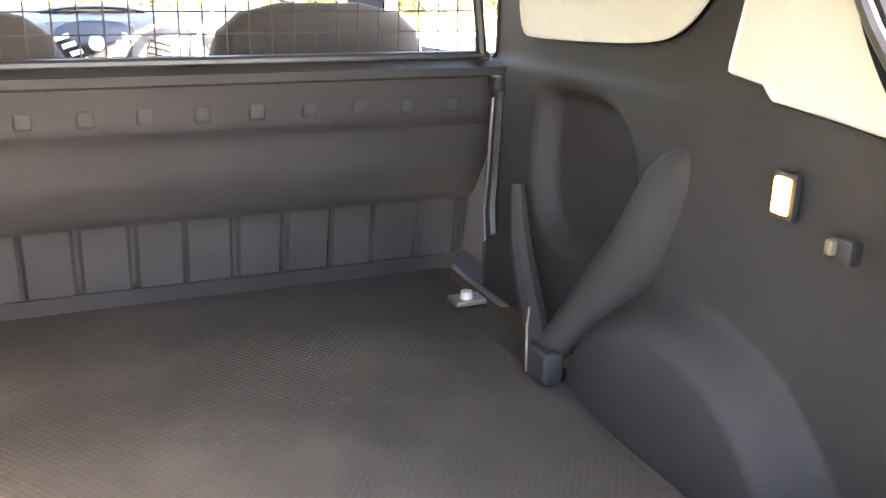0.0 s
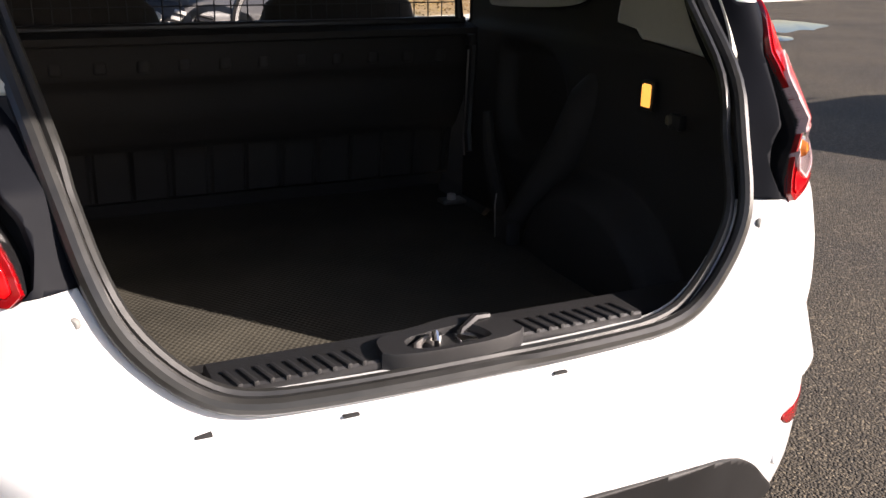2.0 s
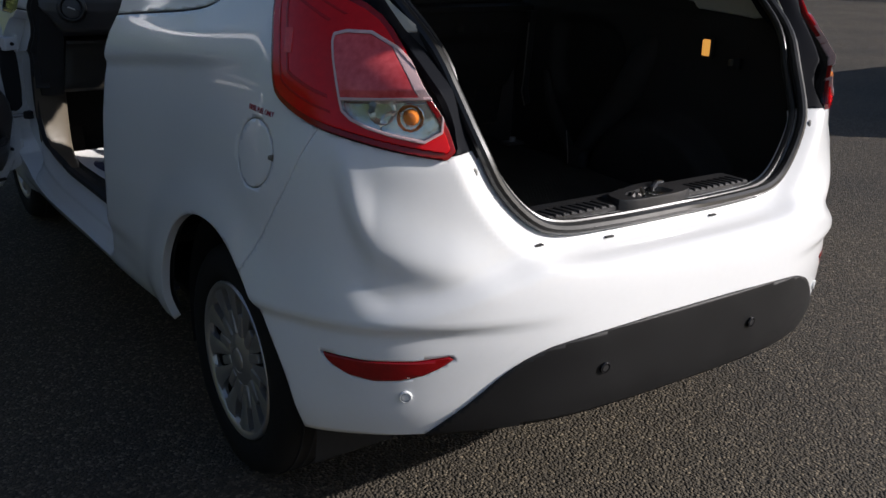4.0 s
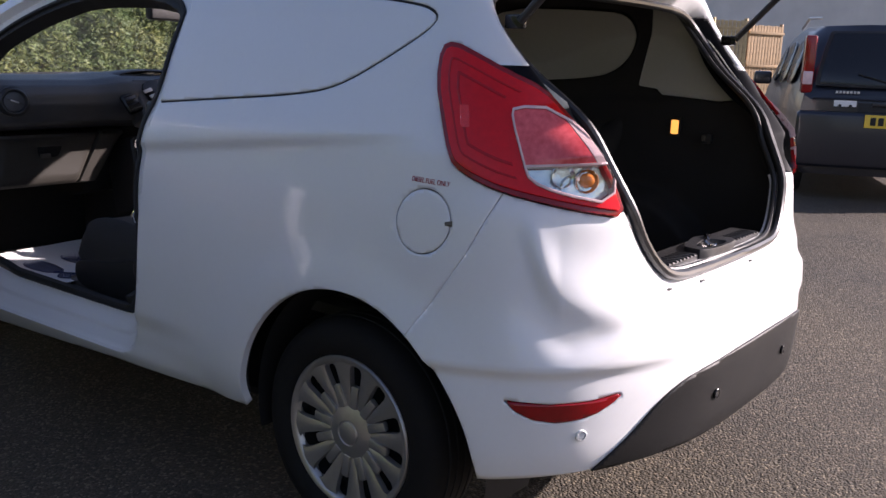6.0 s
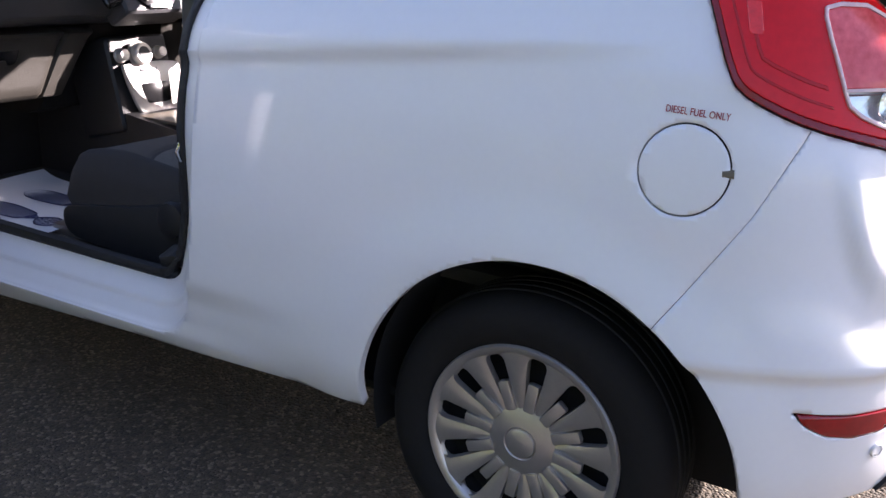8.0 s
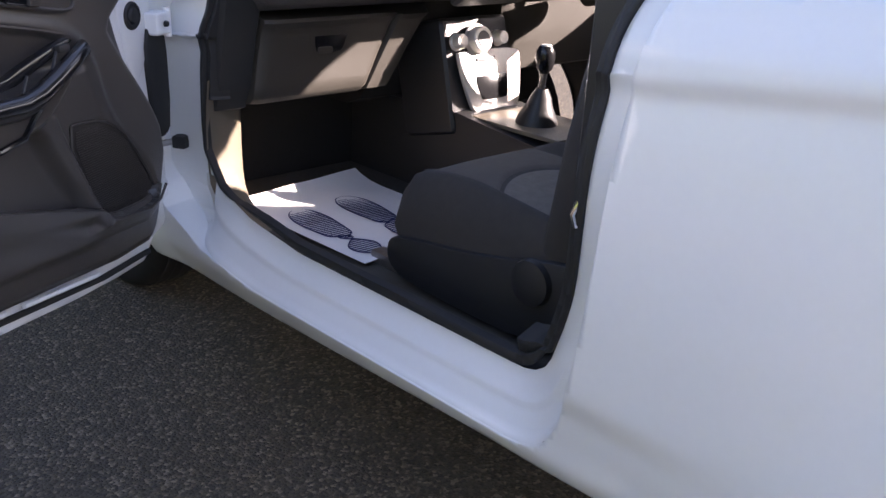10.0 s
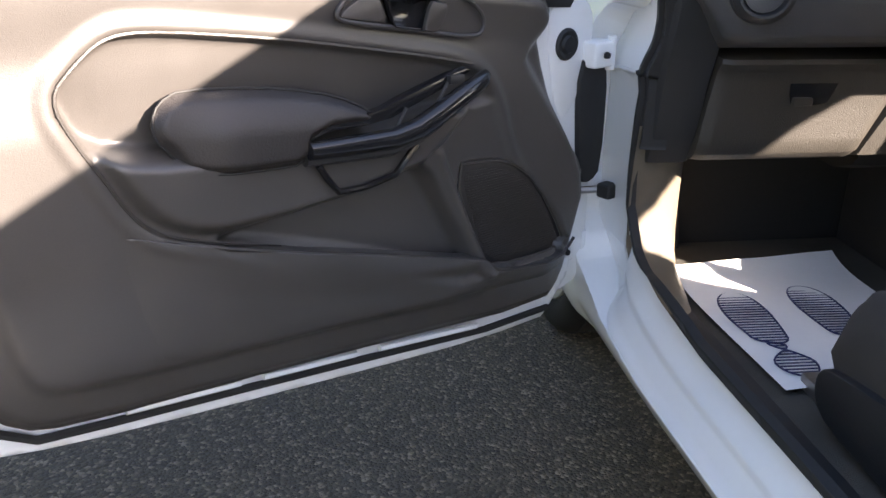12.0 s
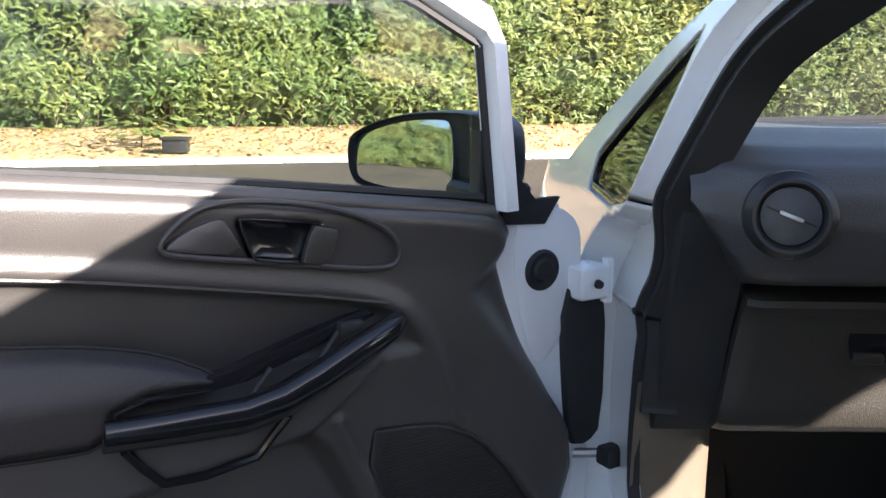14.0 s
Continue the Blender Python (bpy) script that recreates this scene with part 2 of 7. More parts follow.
def outline_gap(px, py, poly):
    """Signed distance to a closed outline: negative inside."""
    poly = np.asarray(poly, float)
    shape = np.shape(px)
    p = np.stack([np.ravel(px), np.ravel(py)], 1)
    a, b = poly, np.roll(poly, -1, 0)
    best = np.full(len(p), 1e9)
    inside = np.zeros(len(p), bool)
    for (ax, ay), (bx, by) in zip(a, b):
        ex, ey = bx - ax, by - ay
        wx, wy = p[:, 0] - ax, p[:, 1] - ay
        t = np.clip((wx * ex + wy * ey) / (ex * ex + ey * ey + 1e-12), 0, 1)
        best = np.minimum(best, np.hypot(wx - ex * t, wy - ey * t))
        c = (ay > p[:, 1]) != (by > p[:, 1])
        if c.any():
            with np.errstate(divide="ignore", invalid="ignore"):
                cross = ax + (p[:, 1] - ay) * ex / (ey if ey else 1e-12)
            inside ^= c & (p[:, 0] < cross)
    return np.where(inside, -best, best).reshape(shape)


def clip(sheet, keep):
    """The part of a sheet (points with normals, faces) where keep(points) > 0."""
    V, F = sheet
    f = keep(V[:, :3])
    out, index, cache, faces = [], {}, {}, []

    def old(i):
        if i not in index:
            index[i] = len(out)
            out.append(V[i])
        return index[i]

    def mid(i, j):
        key = (min(i, j), max(i, j))
        if key not in cache:
            t = f[i] / (f[i] - f[j])
            cache[key] = len(out)
            out.append(V[i] + (V[j] - V[i]) * t)
        return cache[key]

    pos = (f > 0).tolist()
    for face in F:
        k = [pos[i] for i in face]
        if all(k):
            faces.append([old(i) for i in face])
        elif any(k):
            poly = []
            for q in range(len(face)):
                i, j = face[q], face[(q + 1) % len(face)]
                if pos[i]:
                    poly.append(old(i))
                if pos[i] != pos[j]:
                    poly.append(mid(i, j))
            if len(poly) > 2:
                faces.append(poly)
    return np.array(out).reshape(-1, 6), faces


def mirrored(sheet):
    V, F = sheet
    return V * np.array([-1, 1, 1, -1, 1, 1]), [f[::-1] for f in F]


def joined(a, b):
    """Two sheets as one, sewn together along the middle."""
    n = len(a[0])
    seam = {(round(v[1], 4), round(v[2], 4)): i for i, v in enumerate(a[0]) if abs(v[0]) < 1e-6}
    to = [seam.get((round(v[1], 4), round(v[2], 4)), i + n) if abs(v[0]) < 1e-6 else i + n for i, v in enumerate(b[0])]
    return np.concatenate([a[0], b[0]]), a[1] + [[to[i] for i in f] for f in b[1]]


def panel(name, sheet, mat, parent, label="", push=0.0, depth=0.012, lip=0.003):
    """A skin panel: the sheet, moved out by push, its edges rolled in by depth."""
    V, F = sheet
    P, N = V[:, :3] + V[:, 3:] * push, V[:, 3:]
    edges = {}
    for f in F:
        for a, b in zip(f, f[1:] + f[:1]):
            edges[(a, b)] = edges.get((a, b), 0) + 1
    rim = [(a, b) for a, b in edges if (b, a) not in edges]
    verts, faces = list(P), [list(f) for f in F]
    ids = {}
    for a, b in rim:
        for i in (a, b):
            if i not in ids:
                ids[i] = len(verts)
                verts.append(P[i] - N[i] * lip * 0.2)
                verts.append(P[i] - N[i] * (depth(P[i]) if callable(depth) else depth))
    for a, b in rim:
        faces.append([b, a, ids[a], ids[b]])
        faces.append([ids[b], ids[a], ids[a] + 1, ids[b] + 1])
    return mesh_part(name, verts, faces, mat, parent, label)


def grid_sheet(P, N):
    r, c = P.shape[:2]
    V = np.concatenate([P.reshape(-1, 3), N.reshape(-1, 3)], 1)
    F = [[i * c + j, i * c + j + 1, (i + 1) * c + j + 1, (i + 1) * c + j] for i in range(r - 1) for j in range(c - 1)]
    return V, F


# ---- the van's outer skin as one smooth sheet: plan outlines stacked over the height ----
def curve(pairs, soft=0.02):
    """A soft curve through a few (position, value) pairs."""
    a = np.array(pairs, float)
    t = np.linspace(a[0, 0] - 0.2, a[-1, 0] + 0.2, 1200)
    v = np.interp(t, a[:, 0], a[:, 1])
    step = t[1] - t[0]
    k = np.exp(-0.5 * (np.arange(-int(4 * soft / step), int(4 * soft / step) + 1) * step / soft) ** 2)
    pad = len(k) // 2
    v = np.convolve(np.pad(v, pad, mode="edge"), k / k.sum(), mode="valid")
    return lambda q: np.interp(q, t, v)


def smooth(a, b, v):
    q = np.clip((v - a) / (b - a), 0, 1)
    return q * q * (3 - 2 * q)


MID = 0.036
HALF = curve([(0.15, 0.721), (0.24, 0.778), (0.30, 0.814), (0.36, 0.833), (0.46, 0.839), (0.62, 0.839), (0.76, 0.831), (0.86, 0.819), (0.93, 0.804),
              (0.99, 0.793), (1.08, 0.763), (1.20, 0.721), (1.30, 0.681), (1.42, 0.624)], 0.018)
REAR = curve([(0.15, -0.63), (0.27, -0.672), (0.36, -0.694), (0.5, -0.703), (0.6, -0.695), (0.66, -0.68), (0.72, -0.668), (0.87, -0.662), (0.965, -0.612),
              (1.075, -0.562), (1.2, -0.475), (1.37, -0.32), (1.42, -0.27)], 0.018)
Y_REAR, Y_FRONT, POWER = -0.17, 2.62, 2.8
AXLE, WHEEL_Z = -0.015, 0.285
FRONT_AXLE = 2.456


def skin():
    """Points of the skin: rows over the height, columns from the nose's middle along the nearside to the tail's middle."""
    th = np.linspace(0, math.pi / 2, 14)[1:]
    z = np.concatenate([np.arange(0.17, 1.4001, 0.01), 1.40 + 0.06 * np.sin(th)])
    half = HALF(z)
    half[-13:] = HALF(1.40) * np.cos(th) ** 0.8
    rear = REAR(z)
    rear[-13:] = REAR(1.40) + 0.35 * (1 - np.cos(th))
    nose = np.interp(z, [0.17, 0.35, 0.6, 0.8, 1.0, 1.46], [3.12, 3.22, 3.24, 3.18, 3.05, 2.9])
    ang = np.linspace(0, math.pi / 2, 36)[:-1]
    fx, fy = np.sin(ang) ** (2 / 2.5), np.cos(ang) ** (2 / 2.5)
    ys = np.linspace(Y_FRONT, Y_REAR, 234)
    an2 = np.linspace(0, math.pi / 2, 111)[1:]
    rx, ry = np.maximum(np.cos(an2), 0) ** (2 / POWER), np.sin(an2) ** (2 / POWER)
    X = np.concatenate([half[:, None] * fx, half[:, None] * np.ones(len(ys)), half[:, None] * rx], 1)
    Y = np.concatenate([Y_FRONT + (nose[:, None] - Y_FRONT) * fy, np.ones((len(z), 1)) * ys, Y_REAR + (rear[:, None] - Y_REAR) * ry], 1)
    Z = z[:, None] * np.ones(X.shape[1])
    X = X + X / half.max() * (0.026 * smooth(0.2, 0.85, Y) + 0.018 * smooth(0.85, 1.8, Y)) * smooth(1.42, 1.15, Z)
    P = np.stack([-X, Y, Z], -1)
    return P


def normals(P):
    n = np.cross(np.gradient(P, axis=1), np.gradient(P, axis=0))
    n[:, 0, 0] = n[:, -1, 0] = 0.0
    n /= np.linalg.norm(n, axis=2, keepdims=True) + 1e-12
    return n


def shaped():
    """The skin with its creases, flares and folds."""
    P = skin()
    N = normals(P)
    x, y, z = P[..., 0], P[..., 1], P[..., 2]
    tail = smooth(0.15, -0.35, y)
    crease = 0.917 + (0.69 - y) * 0.105
    d = 0.011 * smooth(crease - 0.012, crease + 0.012, z) * smooth(crease + 0.14, crease + 0.02, z) * smooth(-0.35, 0.25, y)
    r = np.hypot(y - AXLE, z - WHEEL_Z)
    d += 0.014 * smooth(0.50, 0.37, r) * smooth(0.9, 0.7, z)
    r = np.hypot(y - FRONT_AXLE, z - WHEEL_Z)
    d += 0.014 * smooth(0.50, 0.37, r)
    turn = y + np.abs(x) - MID
    wide = 0.034 + 0.11 * smooth(0.08, 0.30, turn)
    fold = 0.665 - 0.10 * smooth(0.3, 0.8, np.abs(x))
    d += tail * (0.020 * smooth(fold + wide, fold - 0.55 * wide, z) - 0.016 * smooth(0.56, 0.535, z) * smooth(0.30, 0.62, np.abs(x)))
    ridge = z - np.interp(turn, [-0.40, -0.17, -0.026, 0.063, 0.138, 0.179, 0.198, 0.26], [0.640, 0.648, 0.667, 0.688, 0.712, 0.750, 0.775, 0.86])
    swell = np.exp(-(ridge / np.where(ridge > 0, 0.075, 0.038)) ** 2)
    d += tail * 0.014 * swell * smooth(0.27, 0.17, turn) * smooth(-0.24, -0.04, turn) * smooth(0.90, 0.84, z)
    d -= 0.012 * smooth(0.46, 0.40, z) * smooth(0.30, 0.36, z) * (y > 0.4) * smooth(0.4, 0.7, y) * smooth(2.1, 1.9, y)
    return P + N * d[..., None]


# ---- outlines on the skin ----
def both(half):
    return np.concatenate([np.array(half), np.array(half)[::-1] * [-1, 1]])


OPEN = rounded(both([(0.0, 0.716), (0.20, 0.716), (0.335, 0.718), (0.40, 0.750), (0.462, 0.82), (0.492, 0.89), (0.511, 0.97), (0.532, 1.06), (0.562, 1.17), (0.577, 1.25),
                     (0.555, 1.315), (0.46, 1.345), (0.2, 1.35), (0.0, 1.35)]), 2)
LAMP = rounded([(-0.067, 0.866), (-0.030, 0.935), (0.039, 1.01), (0.113, 1.08), (0.175, 1.125), (0.277, 1.157), (0.366, 1.192), (0.425, 1.215), (0.462, 1.203), (0.478, 1.13),
                (0.467, 1.06), (0.452, 0.99), (0.435, 0.962), (0.385, 0.94), (0.31, 0.918), (0.18, 0.897), (0.049, 0.879)], 1)
LAMP_IN = rounded([(-0.022, 0.983), (0.147, 1.082), (0.27, 1.084), (0.276, 1.06), (0.245, 0.972), (0.23, 0.94), (0.145, 0.915), (-0.02, 0.893)], 1)
ARCH_Y, ARCH_Z, ARCH_R = -0.055, 0.302, 0.358
VALANCE = rounded(both([(0.0, 0.512), (0.17, 0.511), (0.36, 0.499), (0.432, 0.479), (0.485, 0.445), (0.54, 0.39), (0.59, 0.345), (0.635, 0.29), (0.635, 0.15), (0.0, 0.15)]), 2)
REFLECT = np.array([(0.292, 0.493), (0.15, 0.485), (0.02, 0.487), (-0.06, 0.495), (-0.104, 0.5015), (-0.05, 0.472), (0.0, 0.454), (0.06, 0.444), (0.13, 0.441), (0.20, 0.449), (0.25, 0.466)])
DOOR_CUT = rounded([(2.02, 0.310), (0.90, 0.300), (0.785, 0.316), (0.740, 0.40), (0.710, 0.56), (0.702, 0.89), (0.692, 0.985), (0.670, 1.05), (0.672, 1.24), (0.69, 1.375), (1.25, 1.398),
                    (1.52, 1.335), (1.69, 1.262), (1.785, 1.19), (1.81, 1.05), (1.845, 0.945), (2.0, 0.92), (2.03, 0.8)], 2)
APERTURE = rounded([(1.855, 0.408), (0.95, 0.398), (0.838, 0.404), (0.794, 0.52), (0.768, 0.62), (0.752, 0.88), (0.75, 1.0), (0.725, 1.06), (0.72, 1.20), (0.73, 1.35), (1.25, 1.373),
                    (1.48, 1.315), (1.64, 1.248), (1.735, 1.18), (1.785, 1.05), (1.83, 0.93), (1.855, 0.8)], 2)
SIDE_PANEL = rounded([(0.95, 1.010), (0.70, 1.036), (0.465, 1.058), (0.20, 1.082), (0.06, 1.105), (-0.075, 1.178), (-0.18, 1.245), (-0.187, 1.275), (-0.12, 1.298), (0.2, 1.33), (0.66, 1.345), (0.95, 1.35)], 2)
R_WINDOW = rounded([(0.70, 1.05), (0.66, 1.375), (1.24, 1.392), (1.50, 1.29), (1.75, 1.08), (1.86, 0.99), (1.6, 0.99)], 2)
QUARTER = rounded([(2.235, 0.940), (1.85, 0.945), (1.822, 1.03), (1.805, 1.185), (1.83, 1.195)], 1)
SEAM = curve([(0.30, -0.20), (0.5, -0.20), (0.6, -0.25), (0.66, -0.288), (0.79, -0.366), (0.91, -0.416), (1.0, -0.44)], 0.015)
FLAP = (-0.258, 0.844, 0.068)


def sill_line(y):
    return np.interp(y, [-0.75, -0.5, -0.43, 0.26, 0.5, 0.9, 1.2, 1.65, 2.2, 3.3], [0.335, 0.31, 0.305, 0.285, 0.280, 0.272, 0.255, 0.235, 0.225, 0.22])


def around(p):
    return p[:, 1] + np.abs(p[:, 0]) - MID


def in_open(p):
    return np.where(p[:, 1] < 0.1, outline_gap(p[:, 0], p[:, 2], OPEN), 1.0)


def in_lamp(p):
    return np.where(p[:, 1] < 0.2, outline_gap(around(p), p[:, 2], LAMP), 1.0)


def side_gap(outline):
    return lambda p: np.where(np.abs(p[:, 0]) > 0.3, outline_gap(p[:, 1], p[:, 2], outline), 1.0)


def arch_gap(p, grow=0.0):
    a = np.hypot(p[:, 1] - ARCH_Y, p[:, 2] - ARCH_Z) - ARCH_R - grow
    b = np.hypot(p[:, 1] - FRONT_AXLE, p[:, 2] - ARCH_Z) - ARCH_R - grow
    return np.where(np.abs(p[:, 0]) > 0.5, np.minimum(a, b), 1.0)


def screen_gap(p):
    """Behind the windscreen's plane and under the bonnet's line."""
    return np.maximum(2.36 - (p[:, 2] - 0.98) * 2.05 - p[:, 1], 0.985 - 0.12 * np.maximum(p[:, 1] - 2.2, 0) - p[:, 2])


def trim_edge(z):
    return np.interp(z, [0.87, 0.94, 1.01, 1.08, 1.12, 1.15, 1.19, 1.22], [-0.065, -0.026, 0.039, 0.113, 0.164, 0.277, 0.366, 0.40])


P = shaped()
N = normals(P)
PLAIN = grid_sheet(P, N)
gap = np.where(P[..., 1] < 0.1, outline_gap(P[..., 0], P[..., 2], OPEN), 1.0)
LEAN = lambda z: 0.065 * smooth(1.02, 1.20, z)
P2 = P - N * (0.05 * smooth(0.085, 0.004, gap))[..., None]
P2[..., 1] += LEAN(P[..., 2]) * smooth(0.075, 0.004, gap)
FULL = grid_sheet(P2, normals(P2))

van = thing("van", "white small panel van, tailgate and passenger door open, on tarmac", "van", pose(MID, 0, 0))

# ---- skin panels ----
base = clip(FULL, lambda p: p[:, 2] - sill_line(p[:, 1]))
base = clip(base, screen_gap)
base = clip(base, arch_gap)
base = clip(base, in_open)
lamp_hole = clip(base, lambda p: in_lamp(p) - 0.002)


def is_bumper(p):
    return np.minimum(SEAM(p[:, 2]) - p[:, 1], 0.93 - p[:, 2])


def is_trim(p):
    high = np.minimum.reduce([0.05 - in_open(p), p[:, 2] - 1.14, 1.33 - p[:, 2], 0.1 - p[:, 1]])
    return np.maximum(high, np.minimum.reduce([trim_edge(p[:, 2]) + 0.014 - around(p), p[:, 2] - 0.876, 1.17 - p[:, 2], -0.05 - p[:, 1]]))


trim = clip(lamp_hole, is_trim)
rest = clip(lamp_hole, lambda p: -is_trim(p))
bumper = clip(rest, lambda p: is_bumper(p) - 0.0006)
quarter = clip(rest, lambda p: -is_bumper(p) - 0.0006)
valance = clip(bumper, lambda p: 0.006 - outline_gap(p[:, 0], p[:, 2], VALANCE))
bumper = clip(bumper, lambda p: outline_gap(p[:, 0], p[:, 2], VALANCE) - 0.001)
reflector = clip(bumper, lambda p: -outline_gap(around(p), p[:, 2], REFLECT) - 0.002)
bumper = clip(bumper, lambda p: outline_gap(around(p), p[:, 2], REFLECT))
quarter = clip(quarter, lambda p: side_gap(SIDE_PANEL)(p) - 0.003)
quarter = clip(quarter, lambda p: side_gap(QUARTER)(p))
left = clip(quarter, side_gap(DOOR_CUT))
right = clip(quarter, side_gap(R_WINDOW))
flap = clip(left, lambda p: FLAP[2] - np.hypot(p[:, 1] - FLAP[0], p[:, 2] - FLAP[1]) - 0.0015)
left = clip(left, lambda p: np.hypot(p[:, 1] - FLAP[0], p[:, 2] - FLAP[1]) - FLAP[2] - 0.0012)

panel("body_shell", left, PAINT, van, "white painted nearside body shell", depth=lambda p: 0.02 + (0.046 + 0.034 * smooth(1.85, 1.95, p[1])) * (p[1] > 0.45) * (abs(p[1] - FRONT_AXLE) > 0.42))
panel("body_shell", mirrored(right), PAINT, van, "white painted offside body shell", depth=0.03)
panel("rear_bumper", joined(bumper, mirrored(bumper)), PAINT, van, "white painted rear bumper", depth=0.02)
panel("bumper_valance", joined(valance, mirrored(valance)), BUMPER_BLACK, van, "black plastic lower bumper", push=0.006, depth=0.015)
side = clip(clip(PLAIN, lambda p: -side_gap(SIDE_PANEL)(p) - 0.003), screen_gap)
for s in (clip(side, side_gap(DOOR_CUT)), mirrored(clip(side, lambda p: 0.70 - p[:, 1]))):
    panel("window_blank", s, PAINT, van, "white metal panel in place of the rear side window", push=-0.001)
# a black strip added close behind the seam stands in for the gap's shade
seam = clip(clip(clip(PLAIN, lambda p: 0.007 - side_gap(SIDE_PANEL)(p)), lambda p: side_gap(SIDE_PANEL)(p) + 0.007), screen_gap)
for s in (clip(seam, lambda p: side_gap(DOOR_CUT)(p) - 0.004), mirrored(clip(seam, lambda p: 0.70 - p[:, 1]))):
    panel("panel_seal", s, RUBBER, van, "black strip added in the seam for the gap's shade", push=-0.0035, depth=0.004)
def raised(sheet):
    """The trim swells to meet the lamp's inner edge."""
    V, F = sheet
    V = V.copy()
    lift = np.interp(V[:, 2], [0.86, 0.90, 0.935, 0.98, 1.01, 1.05, 1.09], [0, 0.008, 0.020, 0.038, 0.027, 0.012, 0.0])
    near = smooth(-0.075, -0.004, around(V[:, :3]) - trim_edge(V[:, 2]))
    V[:, :3] += np.array([-0.42, -0.88, 0.2]) * (lift * near)[:, None]
    return V, F


trim = raised(trim)
for s in (trim, mirrored(trim)):
    panel("pillar_trim", s, PILLAR_GLOSS, van, "gloss black trim beside the tailgate opening", push=0.001)
for s in (reflector, mirrored(reflector)):
    panel("rear_reflector", s, RED_DARK, van, "dark red bumper reflector", push=0.0015)
fuel_flap = panel("fuel_flap", flap, PAINT, van, "white round fuel filler flap", push=0.0)
part("finger_notch", tube([(-0.806, -0.312, 0.845), (-0.801, -0.328, 0.846)], [0.007, 0.010], 10), GREY_TRIM, fuel_flap)

# the dark hollow behind the gaps of the skin
inner = clip(PLAIN, lambda p: np.minimum.reduce([p[:, 2] - sill_line(p[:, 1]) - 0.01, arch_gap(p, 0.01), in_open(p) - 0.09, screen_gap(p) - 0.04, side_gap(DOOR_CUT)(p) - 0.012]))
rin = clip(PLAIN, lambda p: np.minimum.reduce([p[:, 2] - sill_line(p[:, 1]) - 0.01, arch_gap(p, 0.01), in_open(p) - 0.09, screen_gap(p) - 0.04, side_gap(R_WINDOW)(p) - 0.01]))
panel("inner_shell", inner, DARK, van, "dark inner body panel", push=-0.032, depth=0.004)
panel("inner_shell", mirrored(rin), DARK, van, "dark inner body panel", push=-0.032, depth=0.004)


# ---- tail lamps ----
def denser(P, N, rows, cols, k=3):
    """A patch of the skin with k times the points each way."""
    out = []
    for A in (P[rows, cols], N[rows, cols]):
        r, c = A.shape[:2]
        a = np.stack([np.interp(np.linspace(0, r - 1, (r - 1) * k + 1)[:, None].repeat(1, 1).ravel(), np.arange(r), A[:, j, i]) for j in range(c) for i in range(3)], 1).reshape(-1, c, 3)
        b = np.stack([np.interp(np.linspace(0, c - 1, (c - 1) * k + 1), np.arange(c), a[q, :, i]) for q in range(a.shape[0]) for i in range(3)], 1).T.reshape(a.shape[0], 3, -1).transpose(0, 2, 1)
        out.append(b)
    return grid_sheet(out[0], out[1])


LAMP_SHEET = denser(P, N, slice(66, 108), slice(235, 350))

def lamp_part(name, keep, mat, parent, push, label="", depth=0.02, mirror=False):
    s = clip(LAMP_SHEET, lambda p: -in_lamp(p))
    for k in (keep if isinstance(keep, list) else [keep]):
        s = clip(s, k)
    return panel(name, mirrored(s) if mirror else s, mat, parent, label, push=push, depth=depth)


def nose_gap(p):
    """Distance from the lamp's inner edge, along the skin."""
    return around(p) - trim_edge(p[:, 2])


V_l, F_l = LAMP_SHEET
bulge = np.interp(V_l[:, 2], [0.86, 0.90, 0.935, 0.98, 1.01, 1.05, 1.09], [0, 0.008, 0.020, 0.038, 0.027, 0.012, 0.0])
V_l[:, :3] += V_l[:, 3:] * (bulge * smooth(0.26, 0.0, nose_gap(V_l)))[:, None]


def lamp_in_gap(p):
    return outline_gap(around(p), p[:, 2], LAMP_IN)


def split_z(p):
    return p[:, 2] - np.interp(around(p), [-0.03, 0.25], [0.978, 0.968])


